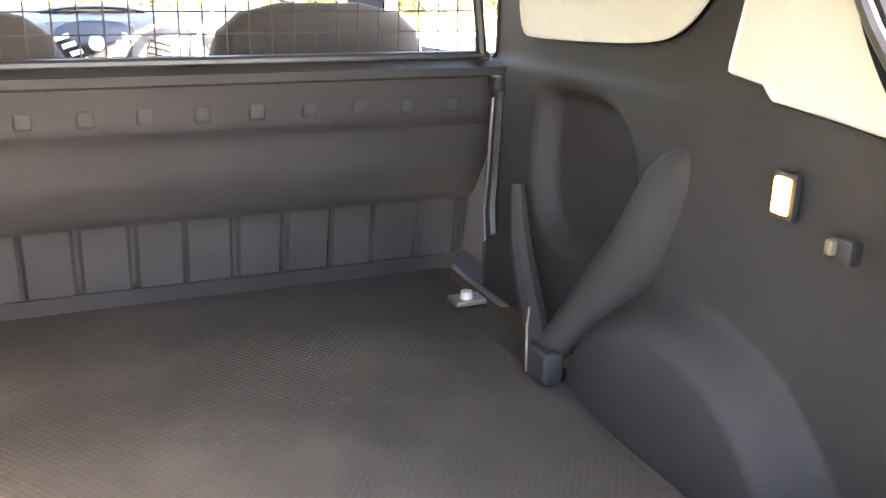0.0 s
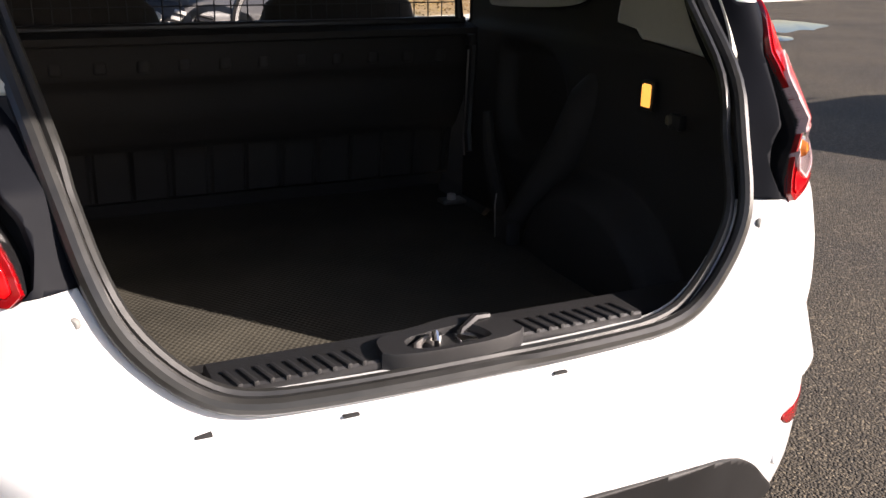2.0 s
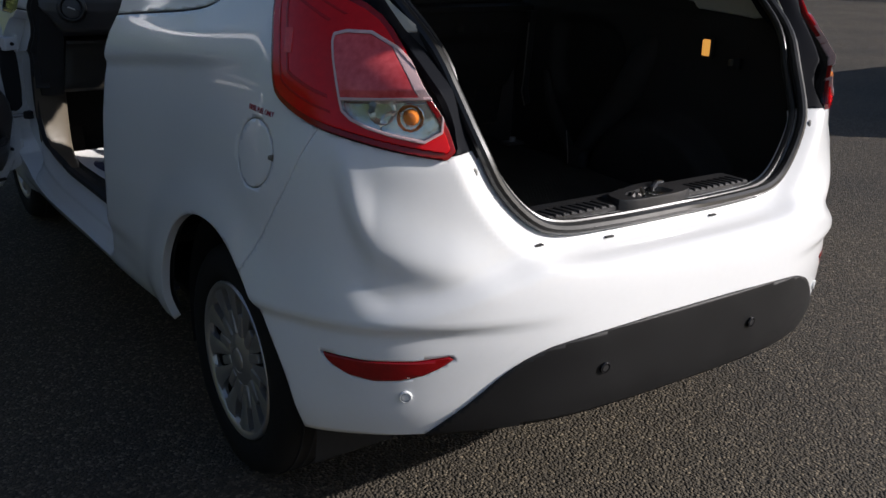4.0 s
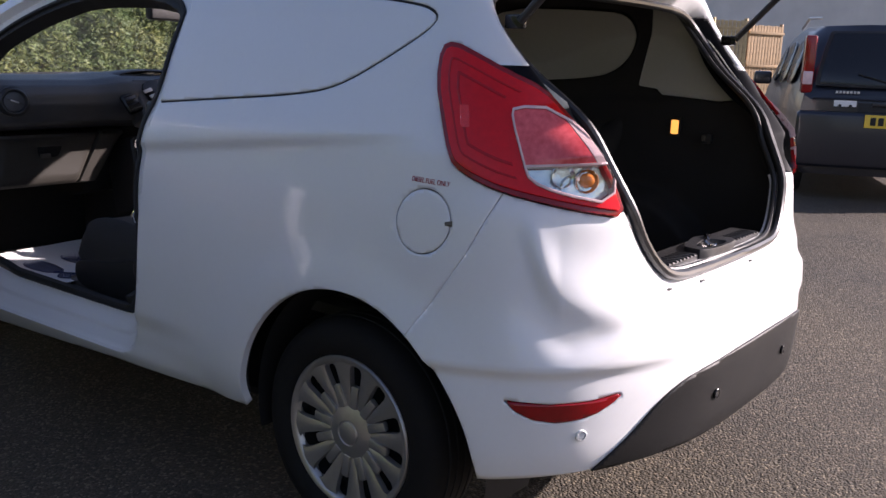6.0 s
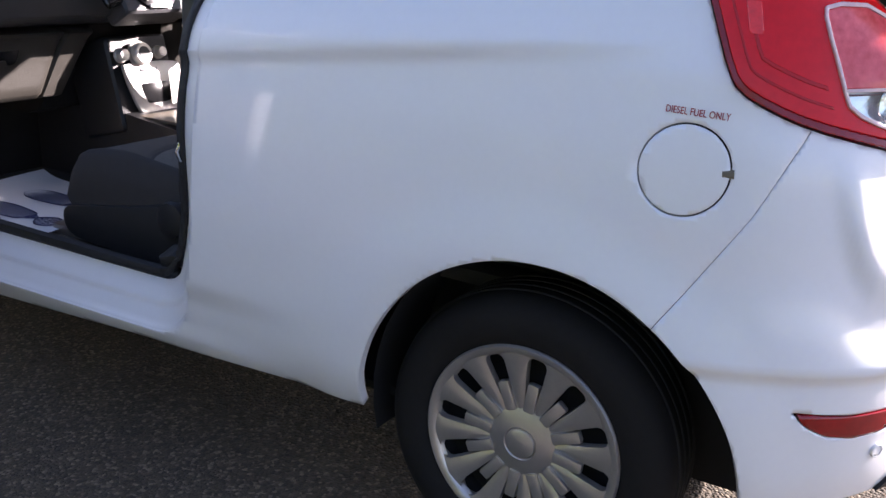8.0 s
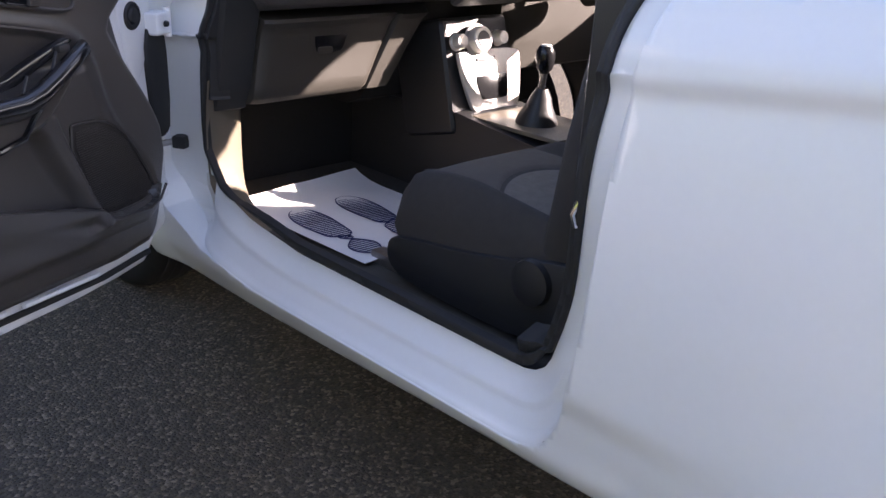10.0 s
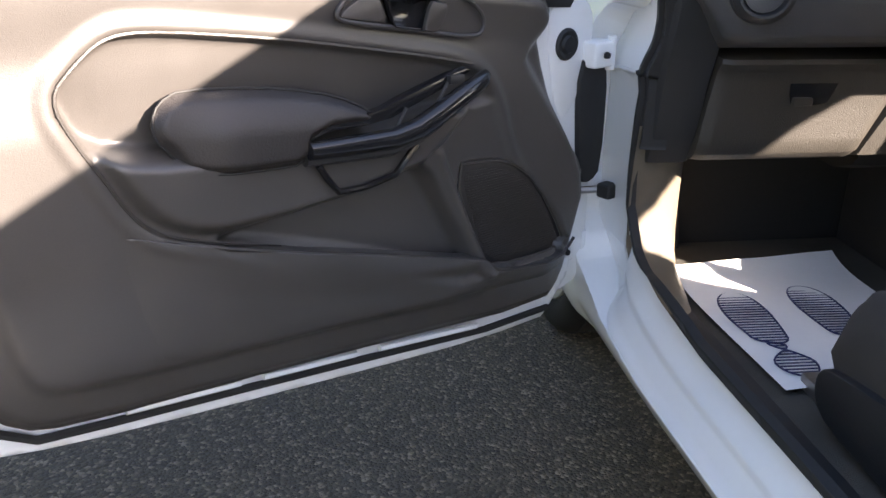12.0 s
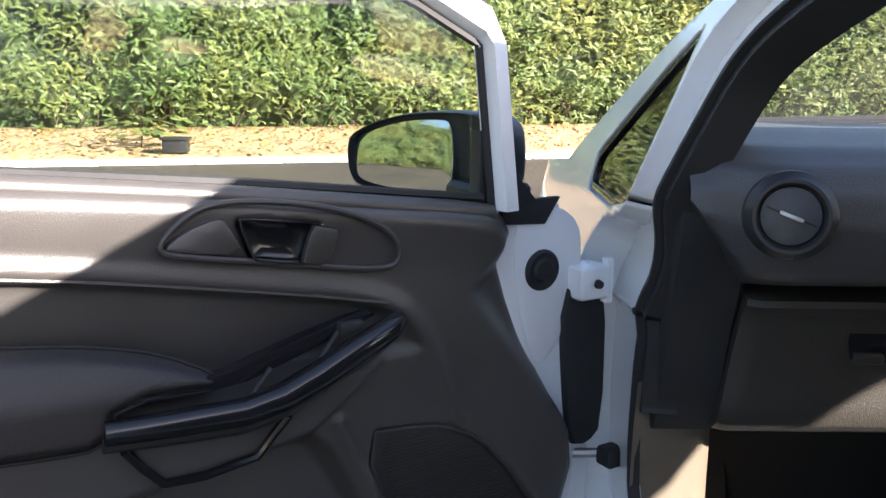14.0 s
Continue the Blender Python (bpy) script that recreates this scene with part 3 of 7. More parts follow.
for flip in (False, True):
    lamp = new("tail_lamp")
    lamp.parent = van
    lamp["label"] = "red tail lamp with a clear lower section"
    lamp_part("lens_edge", lambda p: in_lamp(p) + 0.011, RED_DARK, lamp, 0.008, depth=0.012, mirror=flip)
    lamp_part("housing_edge", lambda p: in_lamp(p) + 0.004, GLOSS_BLACK, lamp, 0.0005, depth=0.055, mirror=flip)
    lamp_part("lamp_housing", lambda p: -in_lamp(p) - 0.001, GLOSS_BLACK, lamp, -0.040, "black lamp housing", depth=0.01, mirror=flip)
    lamp_part("red_lens", [lambda p: -in_lamp(p) - 0.011, lambda p: lamp_in_gap(p) - 0.002], RED, lamp, 0.011, mirror=flip)
    for inset, wide in ((0.034, 0.0022), (0.058, 0.003)):
        lamp_part("lens_step", [lambda p: wide - np.abs(in_lamp(p) + inset), lambda p: lamp_in_gap(p) - 0.030], RED_MID, lamp, 0.0118, "darker moulded line in the lens", depth=0.006, mirror=flip)
    lamp_part("reflex", lambda p: np.minimum.reduce([0.012 - np.abs(around(p) - 0.402), 0.022 - np.abs(p[:, 2] - 1.062)]), RED_BRIGHT, lamp, 0.0122, "bright red reflex block", depth=0.006, mirror=flip)
    lamp_part("lens_rim", [lambda p: 0.0025 - lamp_in_gap(p), lambda p: lamp_in_gap(p) + 0.003], LENS_RIM, lamp, 0.015, "pale clear rim of the brake lens", mirror=flip)
    lamp_part("brake_lens", [lambda p: -lamp_in_gap(p) - 0.003, lambda p: split_z(p) - 0.002, lambda p: nose_gap(p) - 0.030], PINK, lamp, 0.013, "lighter red brake lens", mirror=flip)
    lamp_part("lens_facet", [lambda p: -lamp_in_gap(p) - 0.003, lambda p: split_z(p) - 0.002, lambda p: 0.029 - nose_gap(p)], LENS_RIM, lamp, 0.0135, "pale stippled strip", mirror=flip)
    lamp_part("lens_bar", lambda p: np.minimum(-lamp_in_gap(p) - 0.002, 0.0025 - np.abs(split_z(p))), LENS_RIM, lamp, 0.015, mirror=flip)
    lamp_part("chrome_bowl", lambda p: np.minimum(-lamp_in_gap(p) - 0.003, -split_z(p) - 0.002), FACETS, lamp, -0.006, "faceted chrome bowl", mirror=flip)
    sx = 1 if flip else -1
    ob = lamp_part("clear_lens", lambda p: np.minimum(-lamp_in_gap(p) - 0.003, -split_z(p) - 0.002), GLASS, lamp, 0.013, depth=0.004, mirror=flip)
    ob.visible_shadow = False
    part("indicator_bulb", lathe([(0, 0.018), (0.011, 0.014), (0.016, 0.004), (0.015, -0.008), (0.009, -0.014)], 20,
                                 look((sx * 0.630, -0.538, 0.945), (sx * 1.2, -1.2, 0.94)) @ pose(0, 0, 0, 180)), AMBER, lamp)
    for k, (bx, by, bz) in enumerate(((0.668, -0.500, 0.955), (0.628, -0.534, 0.944), (0.650, -0.512, 0.930))):
        part("reflector_facet", lathe([(0.012, -0.006), (0.019, 0.001), (0.025, 0.009), (0.0262, 0.008)], 12, look((sx * bx, by, bz), (sx * 1.2, -1.2, 0.94)) @ pose(0, 0, 0, 180)), CHROME, lamp)

# ---- seal round the tailgate opening ----
def on_skin(x, z, inset):
    half, rear = HALF(z), REAR(z)
    q = np.clip(np.abs(x) / half, 0, 1)
    return Y_REAR + (rear - Y_REAR) * (1 - q ** POWER) ** (1 / POWER) + inset


ring = [(x, on_skin(x, z, 0.044 + LEAN(z)), z) for x, z in OPEN]
c = np.mean(OPEN, 0)
grown = [(x + (x - c[0]) * 0.012, y - 0.009, z - 0.011 * smooth(0.95, 0.80, z)) for x, y, z in ring]
part("tailgate_seal", tube(grown, 0.0125, 10, True), SEAL, van, "black rubber seal round the tailgate opening")
ring2 = [(x + (c[0] - x) * 0.02, y + 0.010, z - 0.006 + 0.016 * (z > 1.0)) for x, y, z in ring]
part("tailgate_seal", tube(ring2, 0.0085, 8, True), SEAL, van, "black inner edge trim of the opening")

# ---- small things on the bumper ----
def on_bumper(x, z, push=0.0):
    d = np.hypot(np.hypot(0, 0) + PLAIN[0][:, 0] + abs(x), PLAIN[0][:, 2] - z) + (PLAIN[0][:, 1] > 0) * 9
    v = PLAIN[0][int(np.argmin(d))]
    p, n = Vector(v[:3]), Vector(v[3:])
    if x > 0:
        p.x, n.x = -p.x, -n.x
    return p + n * push, n


for x, z, m in ((-0.627, 0.405, PAINT), (-0.235, 0.425, PLASTIC), (0.235, 0.425, PLASTIC), (0.627, 0.405, PAINT)):
    p, n = on_bumper(x - MID, z, 0.002 if abs(x - MID) > 0.4 else 0.009)
    turn = look(p, p - n)
    sensor = part("parking_sensor", lathe([(0.0125, -0.004), (0.0125, 0.002), (0.0115, 0.003), (0.0095, 0.003), (0.0093, 0.0008)], 24, turn), m if m is PAINT else GLOSS_BLACK, van, "round parking sensor")
    part("sensor_face", lathe([(0, 0.0024), (0.0075, 0.0024), (0.0078, 0.001)], 20, turn), m, sensor)
for x, z in ((-0.390, 0.688), (-0.200, 0.676), (0.119, 0.676), (0.288, 0.690)):
    d = np.hypot(FULL[0][:, 0] + abs(x), FULL[0][:, 2] - z) + (FULL[0][:, 1] > 0) * 9
    part("bumper_slot", box((0.022, 0.016, 0.0035), (x, FULL[0][int(np.argmin(d)), 1] + 0.0055, z), 0.0008, None), RUBBER, van)
for sx in (-1, 1):
    p, n = on_bumper(sx * 0.530, 0.845, -0.026)
    part("blanking_plug", lathe([(0, 0.006), (0.008, 0.0058), (0.010, 0.004), (0.0115, 0.001), (0.0115, -0.012)], 20, look(p, p - n)), PLUG_GREY, van, "grey round blanking plug")
    part("gas_strut", tube([(sx * 0.615, -0.345, 1.262), (sx * 0.605, -0.50, 1.42), (sx * 0.60, -0.78, 1.70)], [0.010, 0.010, 0.005], 10), PLASTIC, van, "black tailgate gas strut")
    part("strut_bracket", box((0.012, 0.05, 0.03), (sx * 0.61, -0.33, 1.262), 0.004), GLOSS_BLACK, van)

# ---- open tailgate ----
gate_m = pose(0, -0.30, 1.40, -12, 0, 0)
gate = part("tailgate", plate(rounded(both([(0.0, 0.0), (-0.45, 0.0), (-0.58, -0.10), (-0.60, -0.55), (-0.50, -0.92), (-0.3, -0.97), (0.0, -0.98)]), 2), 0.0, 0.05, 0.012, gate_m), PAINT, van, "white tailgate raised on its hinges")
part("rear_window", plate(rounded(both([(0.0, -0.08), (-0.42, -0.09), (-0.50, -0.16), (-0.50, -0.42), (-0.40, -0.50), (0.0, -0.51)]), 2), 0.05, 0.056, 0.002, gate_m), GLOSS_BLACK, gate, "dark tailgate window")
part("gate_lining", plate(rounded(both([(0.0, -0.53), (-0.44, -0.53), (-0.50, -0.60), (-0.42, -0.88), (0.0, -0.93)]), 2), -0.02, 0.0, 0.004, gate_m), PLASTIC, gate)

# ---- wheels ----
def make_wheel(y, sx):
    w = new("wheel")
    w.parent = van
    w["label"] = "road wheel with a twelve-spoke silver plastic cover"
    w.matrix_basis = Matrix.Translation((sx * 0.70, y, WHEEL_Z)) @ pose(0, 0, 0, 0, 90 * sx, 0)
    prof = [(0.183, 0.062), (0.197, 0.083), (0.215, 0.093), (0.240, 0.094), (0.262, 0.088), (0.277, 0.074), (0.2835, 0.055), (0.285, 0.03), (0.2855, -0.03), (0.2835, -0.055), (0.277, -0.074), (0.262, -0.086), (0.22, -0.093), (0.183, -0.062)]
    part("tyre", lathe(prof, 72), TYRE, w, "black rubber tyre")
    bm = bmesh.new()
    for k in (-0.042, -0.014, 0.014, 0.042):
        add_tube(bm, [(0.2852 * math.cos(a), 0.2852 * math.sin(a), k) for a in np.linspace(0, 2 * math.pi, 73)[:-1]], 0.003, 5, True)
    part("tread_groove", bm, DARK, w)
    part("rim", lathe([(0.0, 0.035), (0.09, 0.035), (0.14, 0.02), (0.175, 0.03), (0.186, 0.062), (0.186, 0.07)], 48), DARK, w, "black steel rim")
    part("cover_rim", lathe([(0.178, 0.062), (0.192, 0.076), (0.1945, 0.082), (0.191, 0.087), (0.183, 0.086), (0.176, 0.080), (0.172, 0.07)], 64), COVER, w)
    part("cover_hub", lathe([(0, 0.083), (0.022, 0.082), (0.028, 0.079), (0.030, 0.075), (0.033, 0.078), (0.055, 0.074), (0.072, 0.066), (0.076, 0.05)], 40), COVER, w)
    spoke = None
    for k in range(12):
        a = 2 * math.pi * k / 12 + 0.13
        m = pose(0, 0, 0, 0, 0, math.degrees(a))
        if spoke is None:
            bm = bmesh.new()
            add = [(0.064, 0.0080, 0.069), (0.10, 0.0125, 0.0745), (0.14, 0.0190, 0.079), (0.163, 0.0235, 0.081), (0.171, 0.0285, 0.082), (0.178, 0.042, 0.082), (0.183, 0.047, 0.082)]
            top = [[bm.verts.new((r * math.cos(q), r * math.sin(q), h - 0.004 * abs(j))) for j, q in zip((-1, -0.6, 0, 0.6, 1), (-wd / r, -wd * 0.7 / r, 0, wd * 0.7 / r, wd / r))] for r, wd, h in add]
            low = [[bm.verts.new((v.co.x, v.co.y, v.co.z - 0.016)) for v in (row[0], row[-1])] for row in top]
            for r1, r2, l1, l2 in zip(top, top[1:], low, low[1:]):
                for j in range(4):
                    bm.faces.new((r1[j], r1[j + 1], r2[j + 1], r2[j]))
                bm.faces.new((l1[0], r1[0], r2[0], l2[0]))
                bm.faces.new((r1[-1], l1[1], l2[1], r2[-1]))
            spoke = part("cover_spoke", bm, COVER, w)
            bar_bm = bmesh.new()
            add_box(bar_bm, (0.092, 0, 0.066), (0.058, 0.023, 0.016), 0.005)
            bar = part("cover_rib", bar_bm, COVER, w)
            bar.matrix_basis = pose(0, 0, 0, 0, 0, math.degrees(a) + 15)
            spoke.matrix_basis = m
        else:
            for src, off in ((spoke, 0), (bar, 15)):
                o = src.copy()
                scene.collection.objects.link(o)
                o.matrix_basis = pose(0, 0, 0, 0, 0, math.degrees(a) + off)
    return w


for y in (AXLE, FRONT_AXLE):
    for sx in (-1, 1):
        make_wheel(y, sx)
for y in (ARCH_Y, FRONT_AXLE):
    for sx in (-1, 1):
        bm = bmesh.new()
        k = 24
        rows = [[bm.verts.new((sx * x, y + (ARCH_R + 0.01) * math.cos(a), ARCH_Z + (ARCH_R + 0.01) * math.sin(a))) for a in np.linspace(-0.25, math.pi + 0.25, k)] for x in (0.775, 0.585)]
        for i in range(k - 1):
            bm.faces.new((rows[0][i], rows[0][i + 1], rows[1][i + 1], rows[1][i]))
        bm.faces.new(rows[1])
        part("wheel_arch_liner", bm, DARK, van, "black wheel arch liner")


# ---- load bay ----
BEFORE_INSIDE = set(van.children)
ys, zs = np.arange(-0.57, 0.731, 0.01), np.arange(0.54, 1.401, 0.01)
Y, Z = np.meshgrid(ys, zs)
q = np.clip((Y_REAR - Y) / (Y_REAR - REAR(Z)), 0, 1)
skin_x = HALF(Z) * (1 - q ** POWER) ** (1 / POWER)
X = np.minimum(0.615 + 0.04 * smooth(0.0, 0.4, Y), skin_x - 0.075 - 0.02 * smooth(1.1, 0.9, Z))
house = smooth(0.33, 0.26, np.hypot((Y - ARCH_Y - 0.02) * 1.0, (Z - 0.50) * 1.15))
X = X - 0.075 * house - 0.012 * smooth(1.075, 1.06, Z + 0.03 * Y)
# the hollow in the side trim behind the strap
RECESS = rounded([(0.12, 0.81), (0.19, 1.02), (0.495, 1.03), (0.545, 0.975), (0.525, 0.715), (0.305, 0.73)], 2)
X = X + 0.042 * smooth(0.008, -0.035, outline_gap(Y.ravel(), Z.ravel(), RECESS).reshape(Y.shape))
B = np.stack([-X, Y, Z], -1)
Bn = -np.cross(np.gradient(B, axis=1), np.gradient(B, axis=0))
Bn /= np.linalg.norm(Bn, axis=2, keepdims=True)
bay_v, bay_f = grid_sheet(B, Bn)
BAY = clip((bay_v, [f[::-1] for f in bay_f]), lambda p: np.minimum.reduce([np.abs(p[:, 0]) - 0.40, p[:, 1] - REAR(p[:, 2]) - 0.08 - LEAN(p[:, 2]), np.where(p[:, 1] < -0.25, outline_gap(p[:, 0], p[:, 2], OPEN) - 0.003, 1.0)]))
CREAM_WIN = rounded([(0.62, 1.105), (0.53, 1.10), (0.15, 1.125), (0.05, 1.155), (-0.015, 1.23), (-0.01, 1.34), (0.1, 1.36), (0.62, 1.37)], 2)


def pillar_line(p):
    return np.minimum(p[:, 2] - np.interp(p[:, 1], [-0.45, -0.32, -0.12, -0.10, -0.03], [1.085, 1.068, 1.080, 1.100, 1.108]), -0.03 - p[:, 1] - 0.2 * np.maximum(p[:, 2] - 1.108, 0))


dark_side = clip(clip(BAY, lambda p: outline_gap(p[:, 1], p[:, 2], CREAM_WIN) - 0.002), lambda p: -pillar_line(p))
cream_side = clip(BAY, lambda p: -outline_gap(p[:, 1], p[:, 2], CREAM_WIN))
cream_post = clip(BAY, lambda p: pillar_line(p) - 0.001)
for flip in (False, True):
    g = mirrored if flip else (lambda s: s)
    panel("bay_side_trim", g(dark_side), LINER, van, "dark grey moulded load bay side trim", depth=0.006)
    panel("window_inner_panel", g(cream_side), CREAM, van, "cream inner face of the blanked window", push=-0.012, depth=0.004)
    panel("pillar_inner_trim", g(cream_post), CREAM, van, "pale grey rear pillar trim", push=-0.003, depth=0.004)

part("load_floor", box((1.24, 1.44, 0.03), (0, 0.14, 0.533), 0.004), CARPET, van, "dark carpeted load floor")
mat_bm = bmesh.new()
add_box(mat_bm, (0, 0.12, 0.5525), (1.10, 1.32, 0.006), 0.002)
load_mat = tagged(part("load_mat", mat_bm, HATCHED), "dark worn carpet mat on the load floor", "mat")
load_mat.location.x = MID
load_mat.location.x = 0

# bulkhead with a wire screen above it
prof = [(0.845, 0.548), (0.835, 0.585), (0.80, 0.60), (0.775, 0.735), (0.745, 0.76), (0.70, 0.83), (0.675, 0.915), (0.652, 0.940), (0.640, 0.995), (0.634, 1.018), (0.620, 1.024), (0.618, 1.040), (0.655, 1.048), (0.69, 1.050)]
bulk = new("bulkhead")
bulk.parent = van
bulk["label"] = "black moulded bulkhead with a wire screen"
bm = bmesh.new()
xs = np.linspace(-0.655, 0.655, 180)
fine = [tuple(np.array(a) + (np.array(b) - np.array(a)) * k / 4) for a, b in zip(prof, prof[1:]) for k in range(4)] + [prof[-1]]
rows = []
for y, z in fine:
    row = []
    for x in xs:
        rib = 0.012 * smooth(0.592, 0.606, z) * smooth(0.742, 0.728, z) * (abs(((x + 0.26) / 0.1) % 1 - 0.5) > 0.43)
        row.append(bm.verts.new((x, y + rib, z)))
    rows.append(row)
for a, b in zip(rows, rows[1:]):
    for i in range(len(xs) - 1):
        bm.faces.new((a[i], a[i + 1], b[i + 1], b[i]))
part("bulkhead_panel", bm, LINER, bulk, "black moulded lower panel with upright ribs", soft=50)
for k in range(13):
    x = -0.615 + 0.0975 * k
    part("stiffener", box((0.032, 0.022, 0.034), (x, 0.652, 0.968), 0.0095, seg=4), LINER, bulk)
part("top_rail", tube([(-0.64, 0.675, 1.055), (0.64, 0.675, 1.055)], 0.011, 10), PLASTIC, bulk)
part("screen_post", tube([(0.628, 0.675, 1.05), (0.60, 0.68, 1.30), (0.56, 0.69, 1.40)], 0.011, 8), PLASTIC, bulk)
part("screen_post", tube([(-0.628, 0.675, 1.05), (-0.60, 0.68, 1.30), (-0.56, 0.69, 1.40)], 0.011, 8), PLASTIC, bulk)
bm = bmesh.new()
for k in range(31):
    x = -0.615 + 0.041 * k
    add_tube(bm, [(x, 0.68, 1.05), (x, 0.685, 1.405)], 0.0017, 5)
for k in range(10):
    z = 1.065 + 0.0385 * k
    add_tube(bm, [(-0.628 + 0.13 * (z - 1.08), 0.683, z), (0.628 - 0.13 * (z - 1.08), 0.683, z)], 0.0017, 5)
tagged(part("wire_screen", bm, WIRE, bulk, "square welded wire screen"), kind="stuff")

# courtesy lamp, hook, straps
LAMP_GLOW = bpy.data.materials.new("courtesy_glow")
LAMP_GLOW.use_nodes = True
g = LAMP_GLOW.node_tree.nodes["Principled BSDF"]
g.inputs["Base Color"].default_value = (0.9, 0.6, 0.2, 1)
g.inputs["Emission Color"].default_value = (1.0, 0.45, 0.07, 1)
g.inputs["Emission Strength"].default_value = 0.6
bay_lamp = new("courtesy_lamp")
bay_lamp.parent = van
bay_lamp["label"] = "lit amber load bay lamp"
part("lamp_bezel", box((0.012, 0.040, 0.060), (0.622, -0.187, 0.981), 0.005), PLASTIC, bay_lamp)
part("lamp_lens", box((0.012, 0.026, 0.046), (0.617, -0.187, 0.981), 0.005), LAMP_GLOW, bay_lamp, "glowing amber lens")
hook = part("bag_hook", box((0.02, 0.035, 0.03), (0.595, -0.31, 0.952), 0.006), PLASTIC, van, "grey folding bag hook")
part("hook_tip", box((0.016, 0.012, 0.018), (0.585, -0.302, 0.955), 0.004), GREY_TRIM, hook)
part("seat_belt", tube([(0.625, 0.585, 1.01), (0.628, 0.600, 0.86), (0.630, 0.612, 0.76), (0.625, 0.590, 0.705)], 0.011, 6), PLASTIC, van, "black webbing strap")
part("strap_rod", tube([(0.612, 0.588, 0.985), (0.614, 0.604, 0.80), (0.614, 0.612, 0.745), (0.600, 0.575, 0.700)], 0.0028, 6), STEEL, van, "thin bare steel rod")
part("strap_anchor", box((0.022, 0.034, 0.03), (0.618, 0.585, 1.012), 0.008, seg=3), PLASTIC, van, "black strap anchor")
part("tower_ridge", tube([(0.690, 0.01, 1.01), (0.668, 0.07, 0.92), (0.652, 0.13, 0.80), (0.622, 0.19, 0.71), (0.590, 0.235, 0.635), (0.566, 0.255, 0.585)], [0.040, 0.058, 0.056, 0.046, 0.032, 0.026], 14), LINER, van, "dark moulded strut tower ridge")
part("bracket_arm", tube([(0.628, 0.50, 0.83), (0.618, 0.46, 0.735), (0.600, 0.385, 0.660), (0.575, 0.30, 0.612), (0.560, 0.25, 0.585)], [0.014, 0.022, 0.024, 0.022, 0.018], 10), LINER, van, "dark slanting bracket arm")
part("bracket_foot", box((0.040, 0.075, 0.062), (0.552, 0.235, 0.585), 0.016, seg=3), LINER, van)
part("bracket_edge", tube([(0.552, 0.295, 0.665), (0.536, 0.272, 0.640), (0.530, 0.258, 0.600), (0.528, 0.252, 0.566)], 0.0020, 6), STEEL, van)
anchor = part("floor_anchor", box((0.07, 0.05, 0.012), (0.58, 0.607, 0.562), 0.004), STEEL, van, "steel floor anchor plate")
part("anchor_bolt", lathe([(0, 0.02), (0.012, 0.018), (0.013, 0)], 12, pose(0.575, 0.60, 0.566)), SILVER, anchor)

# tail sill with its ribs and the catch
sill = part("tail_sill", box((0.66, 0.085, 0.03), (0, -0.552, 0.712), 0.008, seg=3), PLASTIC, van, "black plastic load sill trim")
slot = None
for side_x in (-1, 1):
    for k in range(9):
        bmx = box((0.008, 0.048, 0.008), (0, 0, 0), 0.003) if slot is None else None
        o = part("sill_rib", bmx, PLASTIC, sill) if slot is None else slot.copy()
        if slot is None:
            slot = o
        else:
            scene.collection.objects.link(o)
        o.matrix_basis = pose(side_x * (0.135 + 0.021 * k), -0.572, 0.7265, 0, 0, 14)
catch = new("tailgate_catch")
catch.parent = van
catch.matrix_basis = pose(0, -0.018, -0.004)
catch["label"] = "tailgate catch in a black housing"
bm = bmesh.new()
OUTER = rounded([(-0.108, -0.602), (-0.104, -0.545), (-0.090, -0.528), (-0.02, -0.512), (0.03, -0.500), (0.075, -0.502), (0.108, -0.530), (0.122, -0.602)], 2)
INNER = rounded([(-0.058, -0.590), (-0.066, -0.560), (-0.052, -0.546), (-0.02, -0.540), (0.03, -0.532), (0.050, -0.540), (0.060, -0.565), (0.060, -0.590)], 2)
rings = [[bm.verts.new((*q, z)) for q in o] for o, z in ((OUTER, 0.70), (OUTER, 0.738), (OUTER * 0.985 + OUTER.mean(0) * 0.015, 0.742), (INNER * 1.03 - INNER.mean(0) * 0.03, 0.742), (INNER, 0.738), (INNER, 0.708))]
for a, b in zip(rings, rings[1:]):
    for i in range(len(a)):
        j = (i + 1) % len(a)
        bm.faces.new((a[i], a[j], b[j], b[i]))
part("catch_housing", bm, PLASTIC, catch)
part("catch_well", box((0.13, 0.06, 0.006), (0.0, -0.562, 0.708), 0.002), DARK, catch)
part("catch_fork", tube([(-0.050, -0.575, 0.715), (-0.045, -0.560, 0.735), (-0.030, -0.550, 0.738), (-0.012, -0.556, 0.728)], 0.006, 8), STEEL, catch, "worn steel latch fork")
part("catch_spring", tube([(0.010, -0.565, 0.722), (0.030, -0.545, 0.738), (0.060, -0.528, 0.745), (0.085, -0.524, 0.743)], [0.004, 0.006, 0.008, 0.006], 8), GLOSS_BLACK, catch)
part("striker_loop", tube([(-0.022, -0.575, 0.705), (-0.022, -0.570, 0.742), (-0.018, -0.560, 0.748), (-0.010, -0.552, 0.742), (-0.008, -0.548, 0.705)], 0.0055, 8), CHROME, catch, "bright steel striker")
part("catch_latch", box((0.028, 0.03, 0.03), (0.03, -0.56, 0.722), 0.006), CHROME, catch)


